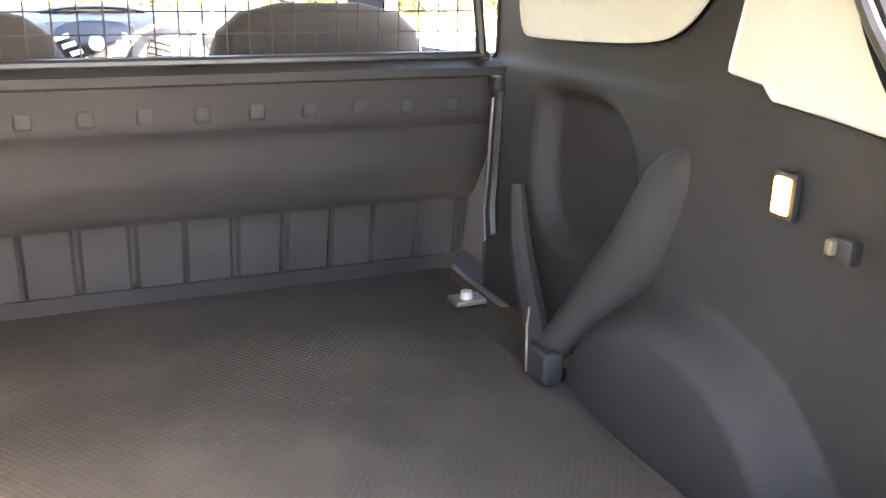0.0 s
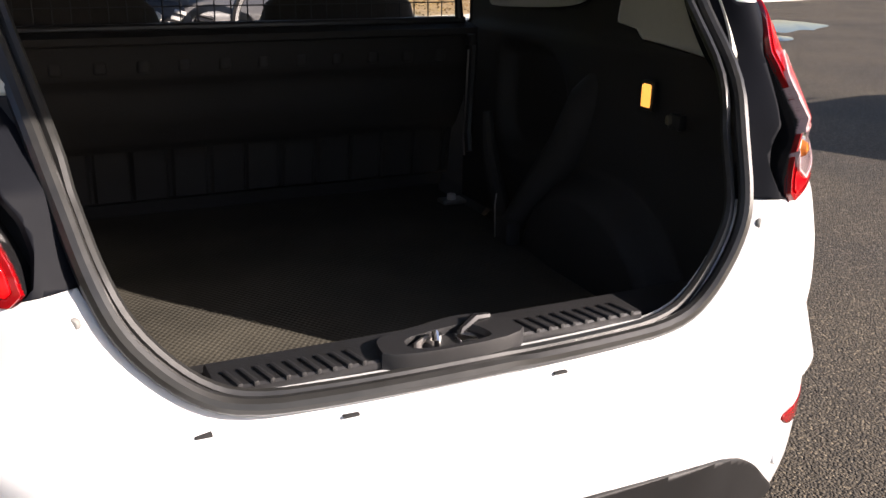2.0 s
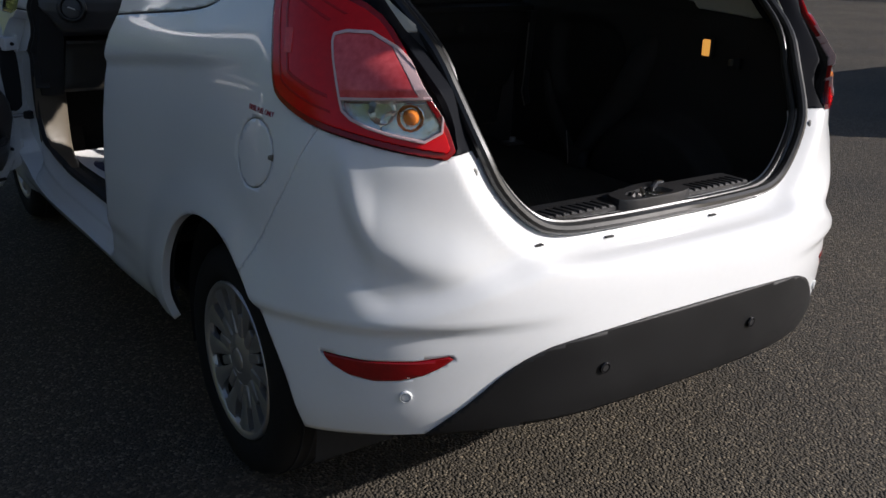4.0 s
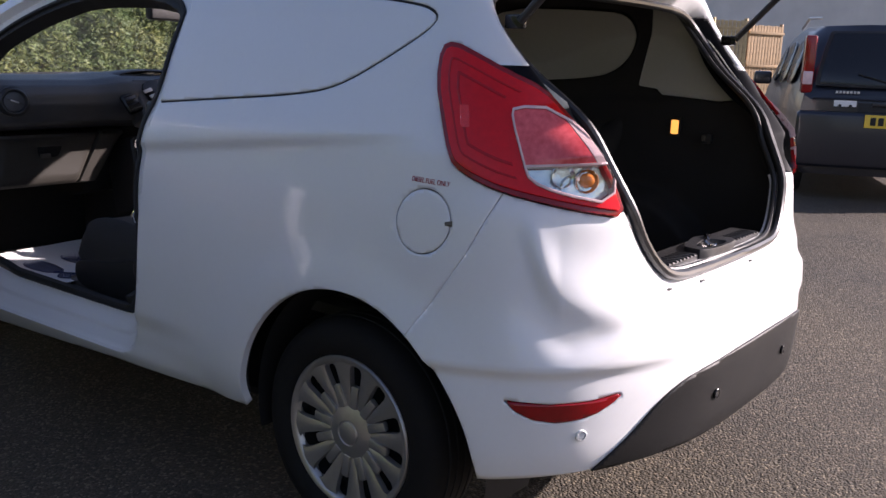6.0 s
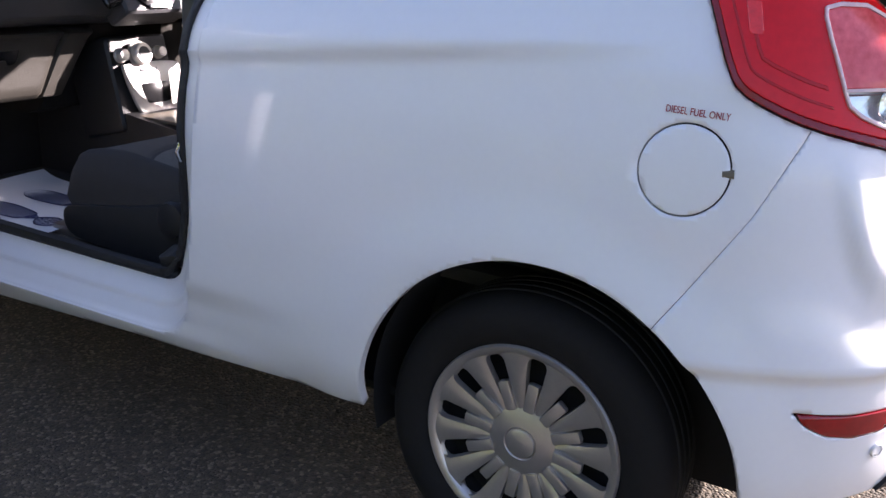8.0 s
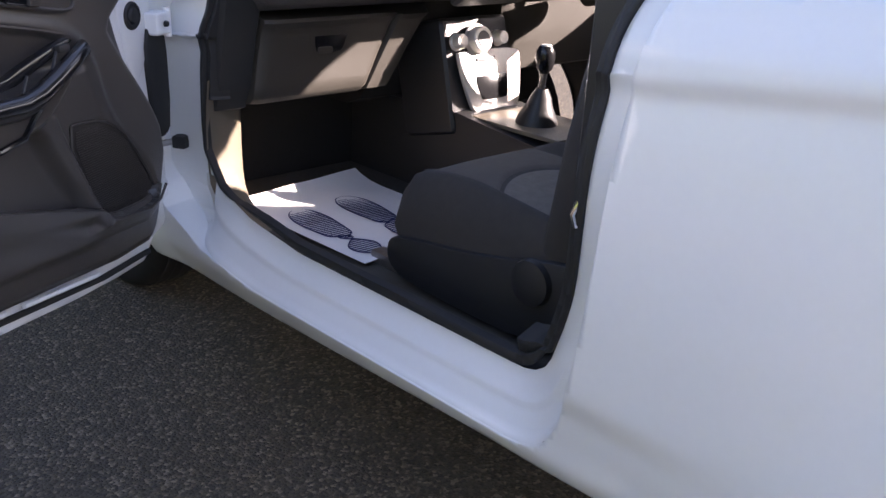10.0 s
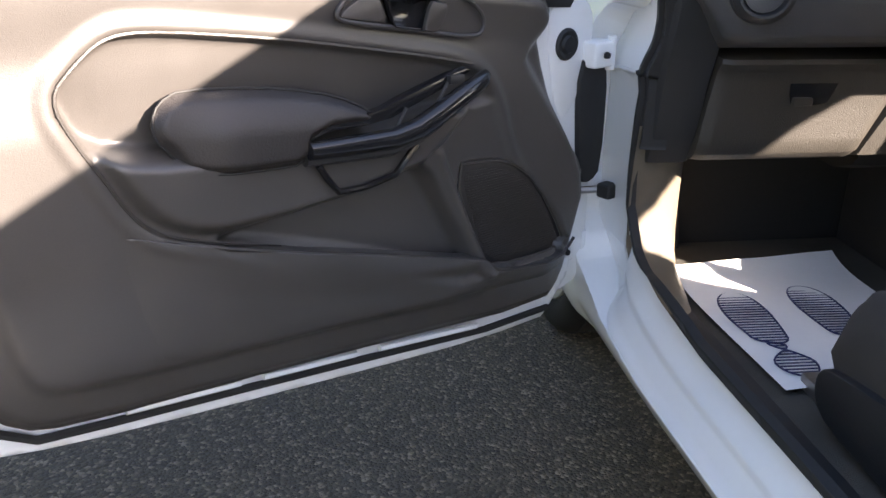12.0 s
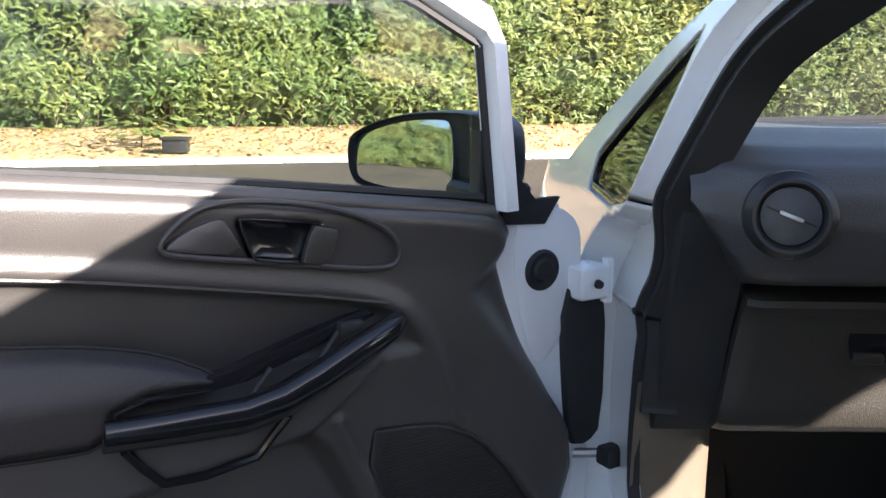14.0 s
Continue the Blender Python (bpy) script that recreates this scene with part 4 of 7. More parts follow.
# ---- cabin ----
part("cabin_floor", box((1.34, 1.40, 0.03), (0, 1.48, 0.345), 0.005), CARPET, van, "black cabin carpet")
part("underfloor", box((1.36, 2.4, 0.02), (0, 1.20, 0.27), 0.004), DARK, van)
part("firewall", box((1.40, 0.03, 0.75), (0, 2.14, 0.66), 0.004), DARK, van)
part("rear_floor_wall", box((1.30, 0.03, 0.20), (0, 0.86, 0.45), 0.004), DARK, van)
part("under_floor_rear", box((1.10, 0.10, 0.28), (0, -0.48, 0.55), 0.01), DARK, van)
part("roof_lining", box((1.10, 1.55, 0.012), (0, 0.60, 1.408), 0.004), HEADLINE, van, "pale roof lining")

dash = new("dashboard")
dash.parent = van
dash["label"] = "dark moulded plastic dashboard"


def swept(name, profile, x0, x1, mat, parent, label="", steps=30, bulge=0.0, taper=0.0):
    bm = bmesh.new()
    f = [tuple(np.array(a) + (np.array(b) - np.array(a)) * k / 3) for a, b in zip(profile, profile[1:]) for k in range(3)] + [profile[-1]]
    rows = []
    for x in np.linspace(x0, x1, steps):
        u = (x - x0) / (x1 - x0)
        rows.append([bm.verts.new((x, y + bulge * (2 * u - 1) ** 4 - taper * u, z)) for y, z in f])
    for a, b in zip(rows, rows[1:]):
        for i in range(len(f) - 1):
            bm.faces.new((a[i], b[i], b[i + 1], a[i + 1]))
    bm.faces.new(rows[0])
    bm.faces.new(rows[-1][::-1])
    return part(name, bm, mat, parent, label, soft=40)


PAD = [(2.12, 0.84), (1.80, 0.868), (1.752, 0.878), (1.722, 0.890), (1.704, 0.903), (1.690, 0.930), (1.676, 0.965), (1.680, 1.000), (1.702, 1.030), (1.752, 1.050), (1.86, 1.062), (2.02, 1.062), (2.30, 1.030), (2.30, 0.9)]


def dash_pad():
    """The soft upper pad: its lower corner slants at the door end, and it swells over the centre stack."""
    f = [tuple(np.array(a) + (np.array(b) - np.array(a)) * k / 4) for a, b in zip(PAD, PAD[1:]) for k in range(4)] + [PAD[-1]]
    bm = bmesh.new()
    rows = []
    for x in np.linspace(-0.742, 0.742, 90):
        mid = smooth(0.30, 0.13, abs(x + 0.045))
        low = np.interp(x, [-0.742, -0.700, -0.655, 0.655, 0.742], [0.985, 0.935, 0.86, 0.86, 0.985])
        end = 0.075 * smooth(0.60, 0.742, abs(x)) ** 2
        rows.append([bm.verts.new((x, y + end * (z > 0.87) - 0.022 * mid * smooth(2.0, 1.75, y) * (z > 0.9), max(z, low) + 0.014 * mid * smooth(0.95, 1.04, z) * smooth(2.2, 1.9, y))) for y, z in f])
    for a, b in zip(rows, rows[1:]):
        for i in range(len(f) - 1):
            bm.faces.new((a[i], b[i], b[i + 1], a[i + 1]))
    return part("dash_top", bm, DASH_DARK, dash, "dark soft dash top", soft=50)


dash_pad()


def slab(name, profile, left, right, mat, label="", steps=24):
    """A face whose two sides slant: left and right give (at the top, at the foot)."""
    f = [tuple(np.array(a) + (np.array(b) - np.array(a)) * k / 3) for a, b in zip(profile, profile[1:]) for k in range(3)] + [profile[-1]]
    top, foot = max(z for y, z in f), min(z for y, z in f)
    bm = bmesh.new()
    rows = []
    for u in np.linspace(0, 1, steps):
        row = []
        for y, z in f:
            k = (top - z) / (top - foot)
            a, b = left[0] + (left[1] - left[0]) * k, right[0] + (right[1] - right[0]) * k
            row.append(bm.verts.new((a + (b - a) * u, y + 0.010 * max(0, abs(2 * u - 1) - 0.93) / 0.07, z)))
        rows.append(row)
    for a, b in zip(rows, rows[1:]):
        for i in range(len(f) - 1):
            bm.faces.new((a[i], b[i], b[i + 1], a[i + 1]))
    bm.faces.new(rows[0])
    bm.faces.new(rows[-1][::-1])
    return part(name, bm, mat, dash, label, soft=50)


glove = slab("glovebox", [(2.10, 0.652), (1.86, 0.650), (1.815, 0.656), (1.800, 0.672), (1.796, 0.76), (1.788, 0.825), (1.776, 0.842), (1.780, 0.850), (1.83, 0.856), (2.10, 0.86)], (-0.648, -0.672), (-0.256, -0.352), DASH, "brown-grey glovebox lid")
# no hollow is cut: a flush dark plate paints the latch recess's shade
part("latch_pocket", plate(rounded([(-0.514, 0.826), (-0.508, 0.828), (-0.414, 0.828), (-0.408, 0.824), (-0.428, 0.778), (-0.440, 0.766), (-0.500, 0.764), (-0.508, 0.770)], 1), 0.0, 0.004, 0.001, Matrix(((1, 0, 0, 0), (0, 0.10, -1, 1.714), (0, 1, 0, 0), (0, 0, 0, 1)))), GLOSS_BLACK, glove, "flat dark plate painting the latch recess's shade")
part("latch_pull", box((0.040, 0.012, 0.016), (-0.486, 1.786, 0.772), 0.005, seg=3), DASH, glove)
slab("dash_side", [(2.10, 0.652), (1.85, 0.650), (1.812, 0.660), (1.796, 0.76), (1.782, 0.828), (1.770, 0.845), (1.79, 0.858), (2.10, 0.87)], (-0.2525, -0.3485), (-0.150, -0.270), DASH, "brown-grey dash flank", 12)
slab("dash_side", [(2.12, 0.58), (1.98, 0.58), (1.93, 0.60), (1.900, 0.70), (1.880, 0.86), (1.88, 0.88), (2.10, 0.88)], (-0.150, -0.265), (0.10, 0.10), DARK, "dark inner dash face", 12)
slab("dash_side", [(2.10, 0.655), (1.83, 0.65), (1.79, 0.665), (1.775, 0.76), (1.77, 0.86), (1.79, 0.875), (2.10, 0.87)], (0.11, 0.12), (0.66, 0.66), DASH, "brown-grey dash flank")
slab("dash_end", [(2.10, 0.632), (1.88, 0.632), (1.845, 0.645), (1.826, 0.70), (1.812, 0.80), (1.795, 0.88), (1.782, 0.94), (1.785, 0.985), (2.10, 1.0)], (-0.748, -0.755), (-0.640, -0.664), TRIM_BLACK, "black dash end panel", 14)


def vent(x, y, z, facing):
    v = new("air_vent")
    v.parent = dash
    m = look((x, y, z), (2 * x - facing[0], 2 * y - facing[1], 2 * z - facing[2]))
    part("vent_ring", lathe([(0.034, -0.012), (0.036, 0.002), (0.039, 0.006), (0.043, 0.006), (0.046, 0.0), (0.052, -0.006), (0.053, -0.03)], 40, m), PLASTIC, v)
    part("vent_flap", lathe([(0, 0.001), (0.020, 0.0), (0.0335, -0.003), (0.0342, -0.010)], 32, m), DASH_DARK, v)
    part("flap_gap", box((0.060, 0.0015, 0.003), (0, 0.0, 0.001), 0.0006, m @ pose(0, 0, 0, 0, 0, -20)), RUBBER, v)
    part("vent_tab", box((0.028, 0.005, 0.006), (0, 0.0, 0.007), 0.002, m @ pose(0, 0, 0, 0, 0, -20)), SILVER, v)


vent(-0.648, 1.672, 0.980, (-0.86, 0.9, 1.06))
vent(0.617, 1.684, 0.980, (0.5, 0.9, 1.02))

# centre stack: display hood, audio keys, heater panel
lean = pose(-0.045, 1.652, 0.985, -30, 0, 0)
stack = new("centre_stack")
stack.parent = dash
part("stack_body", box((0.26, 0.10, 0.17), (0, 0.045, 0.0), 0.02, lean, 3), DASH_DARK, stack)
part("key_plate", plate(rounded([(-0.115, 0.075), (0.115, 0.075), (0.085, -0.03), (0.05, -0.075), (-0.05, -0.075), (-0.085, -0.03)], 2), 0, 0.012, 0.004, lean @ pose(0, -0.002, 0, 90)), GLOSS_BLACK, stack)
part("audio_dial", lathe([(0, 0.022), (0.017, 0.021), (0.019, 0.018), (0.020, 0.0)], 28, lean @ pose(0, -0.012, 0.005, 90)), SILVER, stack)
for sx in (-1, 1):
    for k in range(4):
        part("audio_key", box((0.040 - 0.004 * k, 0.005, 0.014), (sx * (0.073 - 0.009 * k), -0.0145, 0.050 - 0.026 * k), 0.002, lean @ pose(0, 0, 0, 0, sx * 18, 0)), SILVER, stack)
part("audio_key", box((0.085, 0.010, 0.013), (0, -0.013, -0.068), 0.004, lean), SILVER, stack)
for sx in (-1, 1):
    part("stack_vent", box((0.070, 0.02, 0.080), (sx * 0.158, 0.006, 0.028), 0.014, lean @ pose(0, 0, 0, 0, sx * 16, 0), 3), GLOSS_BLACK, stack)
    for k in range(4):
        part("vent_slat", box((0.058, 0.006, 0.003), (sx * 0.158, -0.006, 0.002 + 0.018 * k), 0.001, lean @ pose(0, 0, 0, 0, sx * 16, 0)), PLASTIC, stack)
bm = bmesh.new()
rows = []
for y, high, wide in ((1.772, 0.032, 0.140), (1.766, 0.036, 0.146), (1.775, 0.041, 0.152), (1.83, 0.040, 0.155), (1.92, 0.032, 0.155), (2.02, 0.020, 0.150), (2.10, 0.0, 0.145)):
    rows.append([bm.verts.new((-0.040 + wide * math.cos(a), y, 1.050 + high * max(0.0, math.sin(a)) ** 0.6)) for a in np.linspace(0, math.pi, 25)])
for a, b in zip(rows, rows[1:]):
    for i in range(24):
        bm.faces.new((a[i], a[i + 1], b[i + 1], b[i]))
part("display_hood", bm, DASH_DARK, stack, "", 50)
part("display", box((0.20, 0.010, 0.044), (-0.040, 1.800, 1.062), 0.004), GLOSS_BLACK, stack)
heat = new("heater_panel")
heat.parent = dash
hl = pose(-0.027, 1.704, 0.70, -14, 0, 0)
part("panel_body", box((0.25, 0.20, 0.30), (0, 0.11, -0.01), 0.02, hl, 3), PLASTIC, heat)
part("panel_frame", plate(rounded([(-0.115, 0.045), (-0.095, 0.05), (0.115, 0.05), (0.125, 0.02), (0.105, -0.095), (0.08, -0.115), (-0.06, -0.115), (-0.085, -0.095)], 2), 0, 0.012, 0.004, hl @ pose(0.015, 0, 0, 90)), SILVER, heat, "silver heater control surround")
part("tray_pocket", plate(rounded([(-0.058, -0.022), (-0.050, -0.016), (0.054, -0.016), (0.062, -0.022), (0.056, -0.074), (0.046, -0.082), (-0.036, -0.082), (-0.046, -0.074)], 1), 0.010, 0.0145, 0.001, hl @ pose(0.015, 0, 0, 90)), GLOSS_BLACK, heat)
part("switch_bar", box((0.07, 0.006, 0.012), (0.0, -0.013, 0.025), 0.002, hl), DASH_DARK, heat)
for x, r in ((-0.095, 0.023), (-0.020, 0.042), (0.058, 0.021)):
    knob = part("heater_knob", lathe([(0, 0.030), (r * 0.72, 0.029), (r * 0.8, 0.026), (r * 0.84, 0.008), (r, 0.005), (r * 1.02, 0.0)], 32, hl @ pose(x, -0.006, 0.076, 90)), SILVER, heat, "round silver heater knob")
    part("knob_face", lathe([(0, 0.0315), (r * 0.5, 0.031), (r * 0.52, 0.029)], 24, hl @ pose(x, -0.006, 0.076, 90)), DASH_DARK if r > 0.04 else SILVER, knob)
part("power_socket", lathe([(0, 0.01), (0.012, 0.01), (0.014, 0)], 20, hl @ pose(0.09, -0.02, -0.125, 90)), SILVER, heat)

console = new("centre_console")
console.parent = van
console["label"] = "dark centre console with a gear lever"
swept("console_body", [(2.12, 0.36), (2.12, 0.59), (1.68, 0.600), (1.60, 0.590), (1.40, 0.570), (1.10, 0.56), (0.92, 0.60), (0.90, 0.36)], -0.140, 0.110, PLASTIC, console)
part("console_top", box((0.21, 0.34, 0.012), (-0.015, 1.52, 0.590), 0.005), GREY_TRIM, console, "pale grey gear lever surround")
lever = new("gear_lever")
lever.parent = console
part("gaiter", lathe([(0.055, 0), (0.050, 0.02), (0.034, 0.05), (0.026, 0.075), (0.014, 0.095)], 20, pose(-0.030, 1.500, 0.594, 6)), PLASTIC, lever)
part("lever_shaft", tube([(-0.03, 1.495, 0.67), (-0.03, 1.49, 0.735)], 0.009, 10), CHROME, lever)
part("lever_knob", lathe([(0.010, 0), (0.020, 0.012), (0.025, 0.035), (0.024, 0.055), (0.016, 0.068), (0, 0.071)], 20, pose(-0.03, 1.490, 0.725)), GLOSS_BLACK, lever)
part("knob_cap", lathe([(0, 0.073), (0.012, 0.0715), (0.014, 0.068)], 16, pose(-0.03, 1.490, 0.725)), SILVER, lever)
part("handbrake", tube([(0.06, 1.10, 0.59), (0.06, 1.28, 0.63), (0.06, 1.33, 0.635)], [0.012, 0.014, 0.012], 10), PLASTIC, console)

wheel_m = look((0.365, 1.46, 0.965), (0.365, 0.6, 1.30)) 
sw = new("steering_wheel")
sw.parent = van
sw["label"] = "black steering wheel"
bm = bmesh.new()
add_tube(bm, [wheel_m @ Vector((0.185 * math.cos(a), 0.185 * math.sin(a), 0)) for a in np.linspace(0, 2 * math.pi, 49)[:-1]], 0.014, 8, True)
part("wheel_rim", bm, PLASTIC, sw)
part("wheel_boss", lathe([(0, -0.03), (0.05, -0.025), (0.07, 0.0), (0.06, 0.05), (0.03, 0.25)], 24, wheel_m), PLASTIC, sw)
for a in (0, 180, 270):
    part("wheel_spoke", box((0.13, 0.035, 0.014), (0.115, 0, 0), 0.005, wheel_m @ pose(0, 0, 0, 0, 0, a)), SILVER, sw)


inner_mirror = new("rear_view_mirror")
inner_mirror.parent = van
inner_mirror["label"] = "black rear view mirror under the windscreen's top"
part("mirror_case", box((0.23, 0.045, 0.068), (0.0, 1.66, 1.315), 0.018, seg=3), PLASTIC, inner_mirror)
part("mirror_stalk", tube([(0.0, 1.68, 1.33), (0.0, 1.71, 1.365), (0.0, 1.70, 1.385)], 0.010, 8), PLASTIC, inner_mirror)

# ---- seats ----
def make_seat(x, ahead=0.0):
    s = new("seat")
    s.parent = van
    s["label"] = "dark grey cloth front seat"
    s.matrix_basis = pose(x, ahead, 0)

    def height(x, y):
        """Top of the cushion: raised side bolsters, a rolled front edge, a dip in the middle."""
        u = abs(x) / 0.245
        top = np.interp(y, [0.88, 1.00, 1.15, 1.26, 1.33, 1.365, 1.39], [0.560, 0.572, 0.588, 0.598, 0.598, 0.588, 0.556])
        return top + 0.030 * smooth(0.58, 0.84, u) * smooth(1.39, 1.15, y) + 0.008 * smooth(0.58, 0.84, u) - 0.085 * smooth(0.80, 1.04, u) ** 2

    bm = bmesh.new()
    ys_, xs_c = np.linspace(1.392, 0.86, 40), np.linspace(-0.245, 0.245, 45)
    rw = [[bm.verts.new((a, b - 0.030 * smooth(0.12, 0.245, abs(a)) * smooth(1.25, 1.39, b), height(a, b))) for a in xs_c] for b in ys_]
    for a, b in zip(rw, rw[1:]):
        for i in range(44):
            bm.faces.new((a[i], a[i + 1], b[i + 1], b[i]))
    rim = rw[0] + [r[-1] for r in rw[1:]] + rw[-1][-2::-1] + [r[0] for r in rw[-2:0:-1]]
    foot = [bm.verts.new((v.co.x * 0.97, 0.87 + (v.co.y - 0.87) * 0.975, 0.455)) for v in rim]
    for i in range(len(rim)):
        j = (i + 1) % len(rim)
        bm.faces.new((rim[i], rim[j], foot[j], foot[i]))
    part("seat_cushion", bm, FABRIC, s, "", 60)

    def inlay(name, mat, label, y0, y1, wide, arc0, arc1):
        """A sewn panel lying on the cushion between two arcs."""
        bm = bmesh.new()
        rw = []
        for k in np.linspace(0, 1, 16):
            row = []
            for a in np.linspace(-1, 1, 19):
                y = (y0 + arc0 * a * a) * (1 - k) + (y1 + arc1 * a * a) * k
                edge = max(abs(a), abs(2 * k - 1))
                row.append(bm.verts.new((a * wide, y, height(a * wide, y) + 0.004 - 0.005 * smooth(0.90, 1.0, edge))))
            rw.append(row)
        for a, b in zip(rw, rw[1:]):
            for i in range(18):
                bm.faces.new((a[i], a[i + 1], b[i + 1], b[i]))
        part(name, bm, mat, s, label, 60)

    inlay("cushion_front", FABRIC_MID, "plain grey front panel", 1.362, 1.232, 0.150, -0.02, -0.075)
    inlay("cushion_insert", FABRIC_LIGHT, "lighter grey woven insert", 1.226, 0.95, 0.150, -0.075, 0.0)
    part("bolster_seam", tube([(-0.168, y, height(-0.168, y) + 0.0005) for y in np.linspace(1.36, 0.95, 24)], 0.0022, 5), FABRIC_MID, s)
    rows = [(0.94, 0.50, 0.23, 0.05), (0.915, 0.58, 0.245, 0.060), (0.885, 0.75, 0.25, 0.065), (0.855, 0.92, 0.245, 0.066), (0.835, 1.03, 0.232, 0.062), (0.825, 1.09, 0.212, 0.055), (0.818, 1.125, 0.17, 0.042), (0.815, 1.145, 0.09, 0.022)]
    bm = bmesh.new()
    vs = []
    for y, z, w, t in rows:
        vs.append([bm.verts.new((math.copysign(abs(math.cos(a)) ** 0.5, math.cos(a)) * w, y + math.copysign(abs(math.sin(a)) ** 0.6, math.sin(a)) * t + 0.02 * (abs(math.cos(a)) > 0.7) * (math.sin(a) > 0) * (z < 1.0), z)) for a in np.linspace(0, 2 * math.pi, 33)[:-1]])
    for a, b in zip(vs, vs[1:]):
        for i in range(32):
            bm.faces.new((a[i], a[(i + 1) % 32], b[(i + 1) % 32], b[i]))
    bm.faces.new(vs[0][::-1])
    bm.faces.new(vs[-1])
    part("backrest", bm, FABRIC, s, "", 60)
    base_bm = plate(rounded([(1.375, 0.46), (1.32, 0.475), (1.10, 0.505), (0.90, 0.56), (0.86, 0.54), (0.87, 0.375), (1.30, 0.375), (1.372, 0.40)], 2), 0.0, 0.03, 0.006, Matrix(((0, 0, -1, -0.225), (1, 0, 0, 0), (0, 1, 0, 0), (0, 0, 0, 1))))
    part("side_cover", base_bm, PLASTIC, s)
    part("front_skirt", box((0.44, 0.03, 0.12), (0, 1.350, 0.425), 0.012, seg=3), PLASTIC, s)
    part("seat_frame", box((0.40, 0.46, 0.11), (0, 1.12, 0.43), 0.02), PLASTIC, s)
    part("seat_rail", box((0.04, 0.62, 0.03), (-0.19, 1.17, 0.372), 0.006), STEEL, s)
    part("seat_rail", box((0.04, 0.62, 0.03), (0.19, 1.17, 0.372), 0.006), STEEL, s)
    part("recline_dial", lathe([(0.045, 0), (0.042, 0.012), (0.03, 0.016), (0, 0.017)], 24, pose(-0.255, 0.97, 0.50, 0, -90, 0)), PLASTIC, s)


make_seat(-0.375)
make_seat(0.355, 0.07)

# ---- door aperture: jamb, sill step, seal, trims ----
def sunk(sheet, sink):
    V, F = sheet
    V = V.copy()
    V[:, :3] -= V[:, 3:] * sink(V[:, :3])[:, None]
    return V, F


def jamb_sink(p):
    """How deep the jamb lies under the skin: stepped at the sill, shallow along the screen pillar."""
    deep = 0.022 + 0.056 * smooth(0.31, 0.40, p[:, 2])
    high = 0.03 + 0.035 * smooth(1.0, 0.88, p[:, 2]) * smooth(1.0, 1.5, p[:, 1])
    up = smooth(0.45, 0.85, p[:, 2])
    return deep * (1 - up) + high * up


cut = clip(clip(PLAIN, lambda p: 0.004 - side_gap(DOOR_CUT)(p)), lambda p: side_gap(APERTURE)(p) + 0.004)
cut = clip(cut, screen_gap)
panel("door_jamb", sunk(clip(cut, lambda p: np.maximum(np.maximum(p[:, 2] - 0.50, p[:, 1] - 1.86), p[:, 0])), jamb_sink), PAINT, van, "white painted door jamb", depth=0.012)
lip = clip(clip(clip(PLAIN, lambda p: 0.001 - side_gap(APERTURE)(p)), lambda p: side_gap(APERTURE)(p) + 0.010), screen_gap)
panel("door_seal", sunk(lip, lambda p: jamb_sink(p) - 0.006), RUBBER, van, "black rubber door seal", depth=0.016)
inn = clip(clip(clip(PLAIN, lambda p: -side_gap(APERTURE)(p) - 0.008), lambda p: side_gap(APERTURE)(p) + 0.026), screen_gap)
panel("aperture_trim", sunk(clip(inn, lambda p: np.maximum(p[:, 2] - 0.68, 0.90 - p[:, 1])), lambda p: jamb_sink(p) + 0.004), TRIM_BLACK, van, "black pillar trim", depth=0.05)
bm = bmesh.new()
rows = []
for z, back in ((0.372, 0.20), (0.384, 0.16), (0.396, 0.10), (0.412, 0.055), (0.44, 0.022), (0.48, 0.006), (0.54, 0.0), (0.60, 0.0), (0.66, 0.004), (0.72, 0.012)):
    out = 0.012 * smooth(0.41, 0.47, z)
    line = [(-0.764 - out, 1.843 - back * 1.3), (-0.760 - out * 0.7, 1.846 - back * 1.25), (-0.745, 1.854 - back * 1.15), (-0.715, 1.866 - back), (-0.685, 1.879 - back * 0.85), (-0.662, 1.891 - back * 0.7), (-0.648, 1.905 - back * 0.5), (-0.643, 1.94 - back * 0.3), (-0.643, 2.10)]
    rows.append([bm.verts.new((x, y, z)) for x, y in line])
for a, b in zip(rows, rows[1:]):
    for i in range(len(a) - 1):
        bm.faces.new((a[i], a[i + 1], b[i + 1], b[i]))
part("kick_panel", bm, GREY_TRIM, van, "brown-grey moulded kick panel", 60)
bm = box((0.080, 1.02, 0.03), (-0.698, 1.33, 0.374), 0.010, seg=3)
for v in bm.verts:
    v.co.z -= 0.016 * smooth(-0.730, -0.665, v.co.x)
part("sill_scuff", bm, TRIM_BLACK, van, "black plastic sill trim")
side = PLAIN[0][(PLAIN[0][:, 0] < -0.5) & (PLAIN[0][:, 1] > 0.55) & (PLAIN[0][:, 1] < 2.15) & (PLAIN[0][:, 2] < 0.8)]


def side_x(y, z):
    """The side skin's x, from a plane laid through the skin near by."""
    w = np.exp(-((side[:, 1] - y) ** 2 + (side[:, 2] - z) ** 2) / (2 * 0.022 ** 2))
    a = np.stack([np.ones(len(side)), side[:, 1] - y, side[:, 2] - z], 1)
    return np.linalg.lstsq(a * w[:, None], side[:, 0] * w, rcond=None)[0][0]


def leave(outline, y, z, turn):
    """How far one goes from (y, z) in the direction turn before leaving an outline."""
    r = np.linspace(0.02, 0.5, 800)
    return r[np.argmax(outline_gap(y + r * math.cos(turn), z + r * math.sin(turn), outline) > 0)]


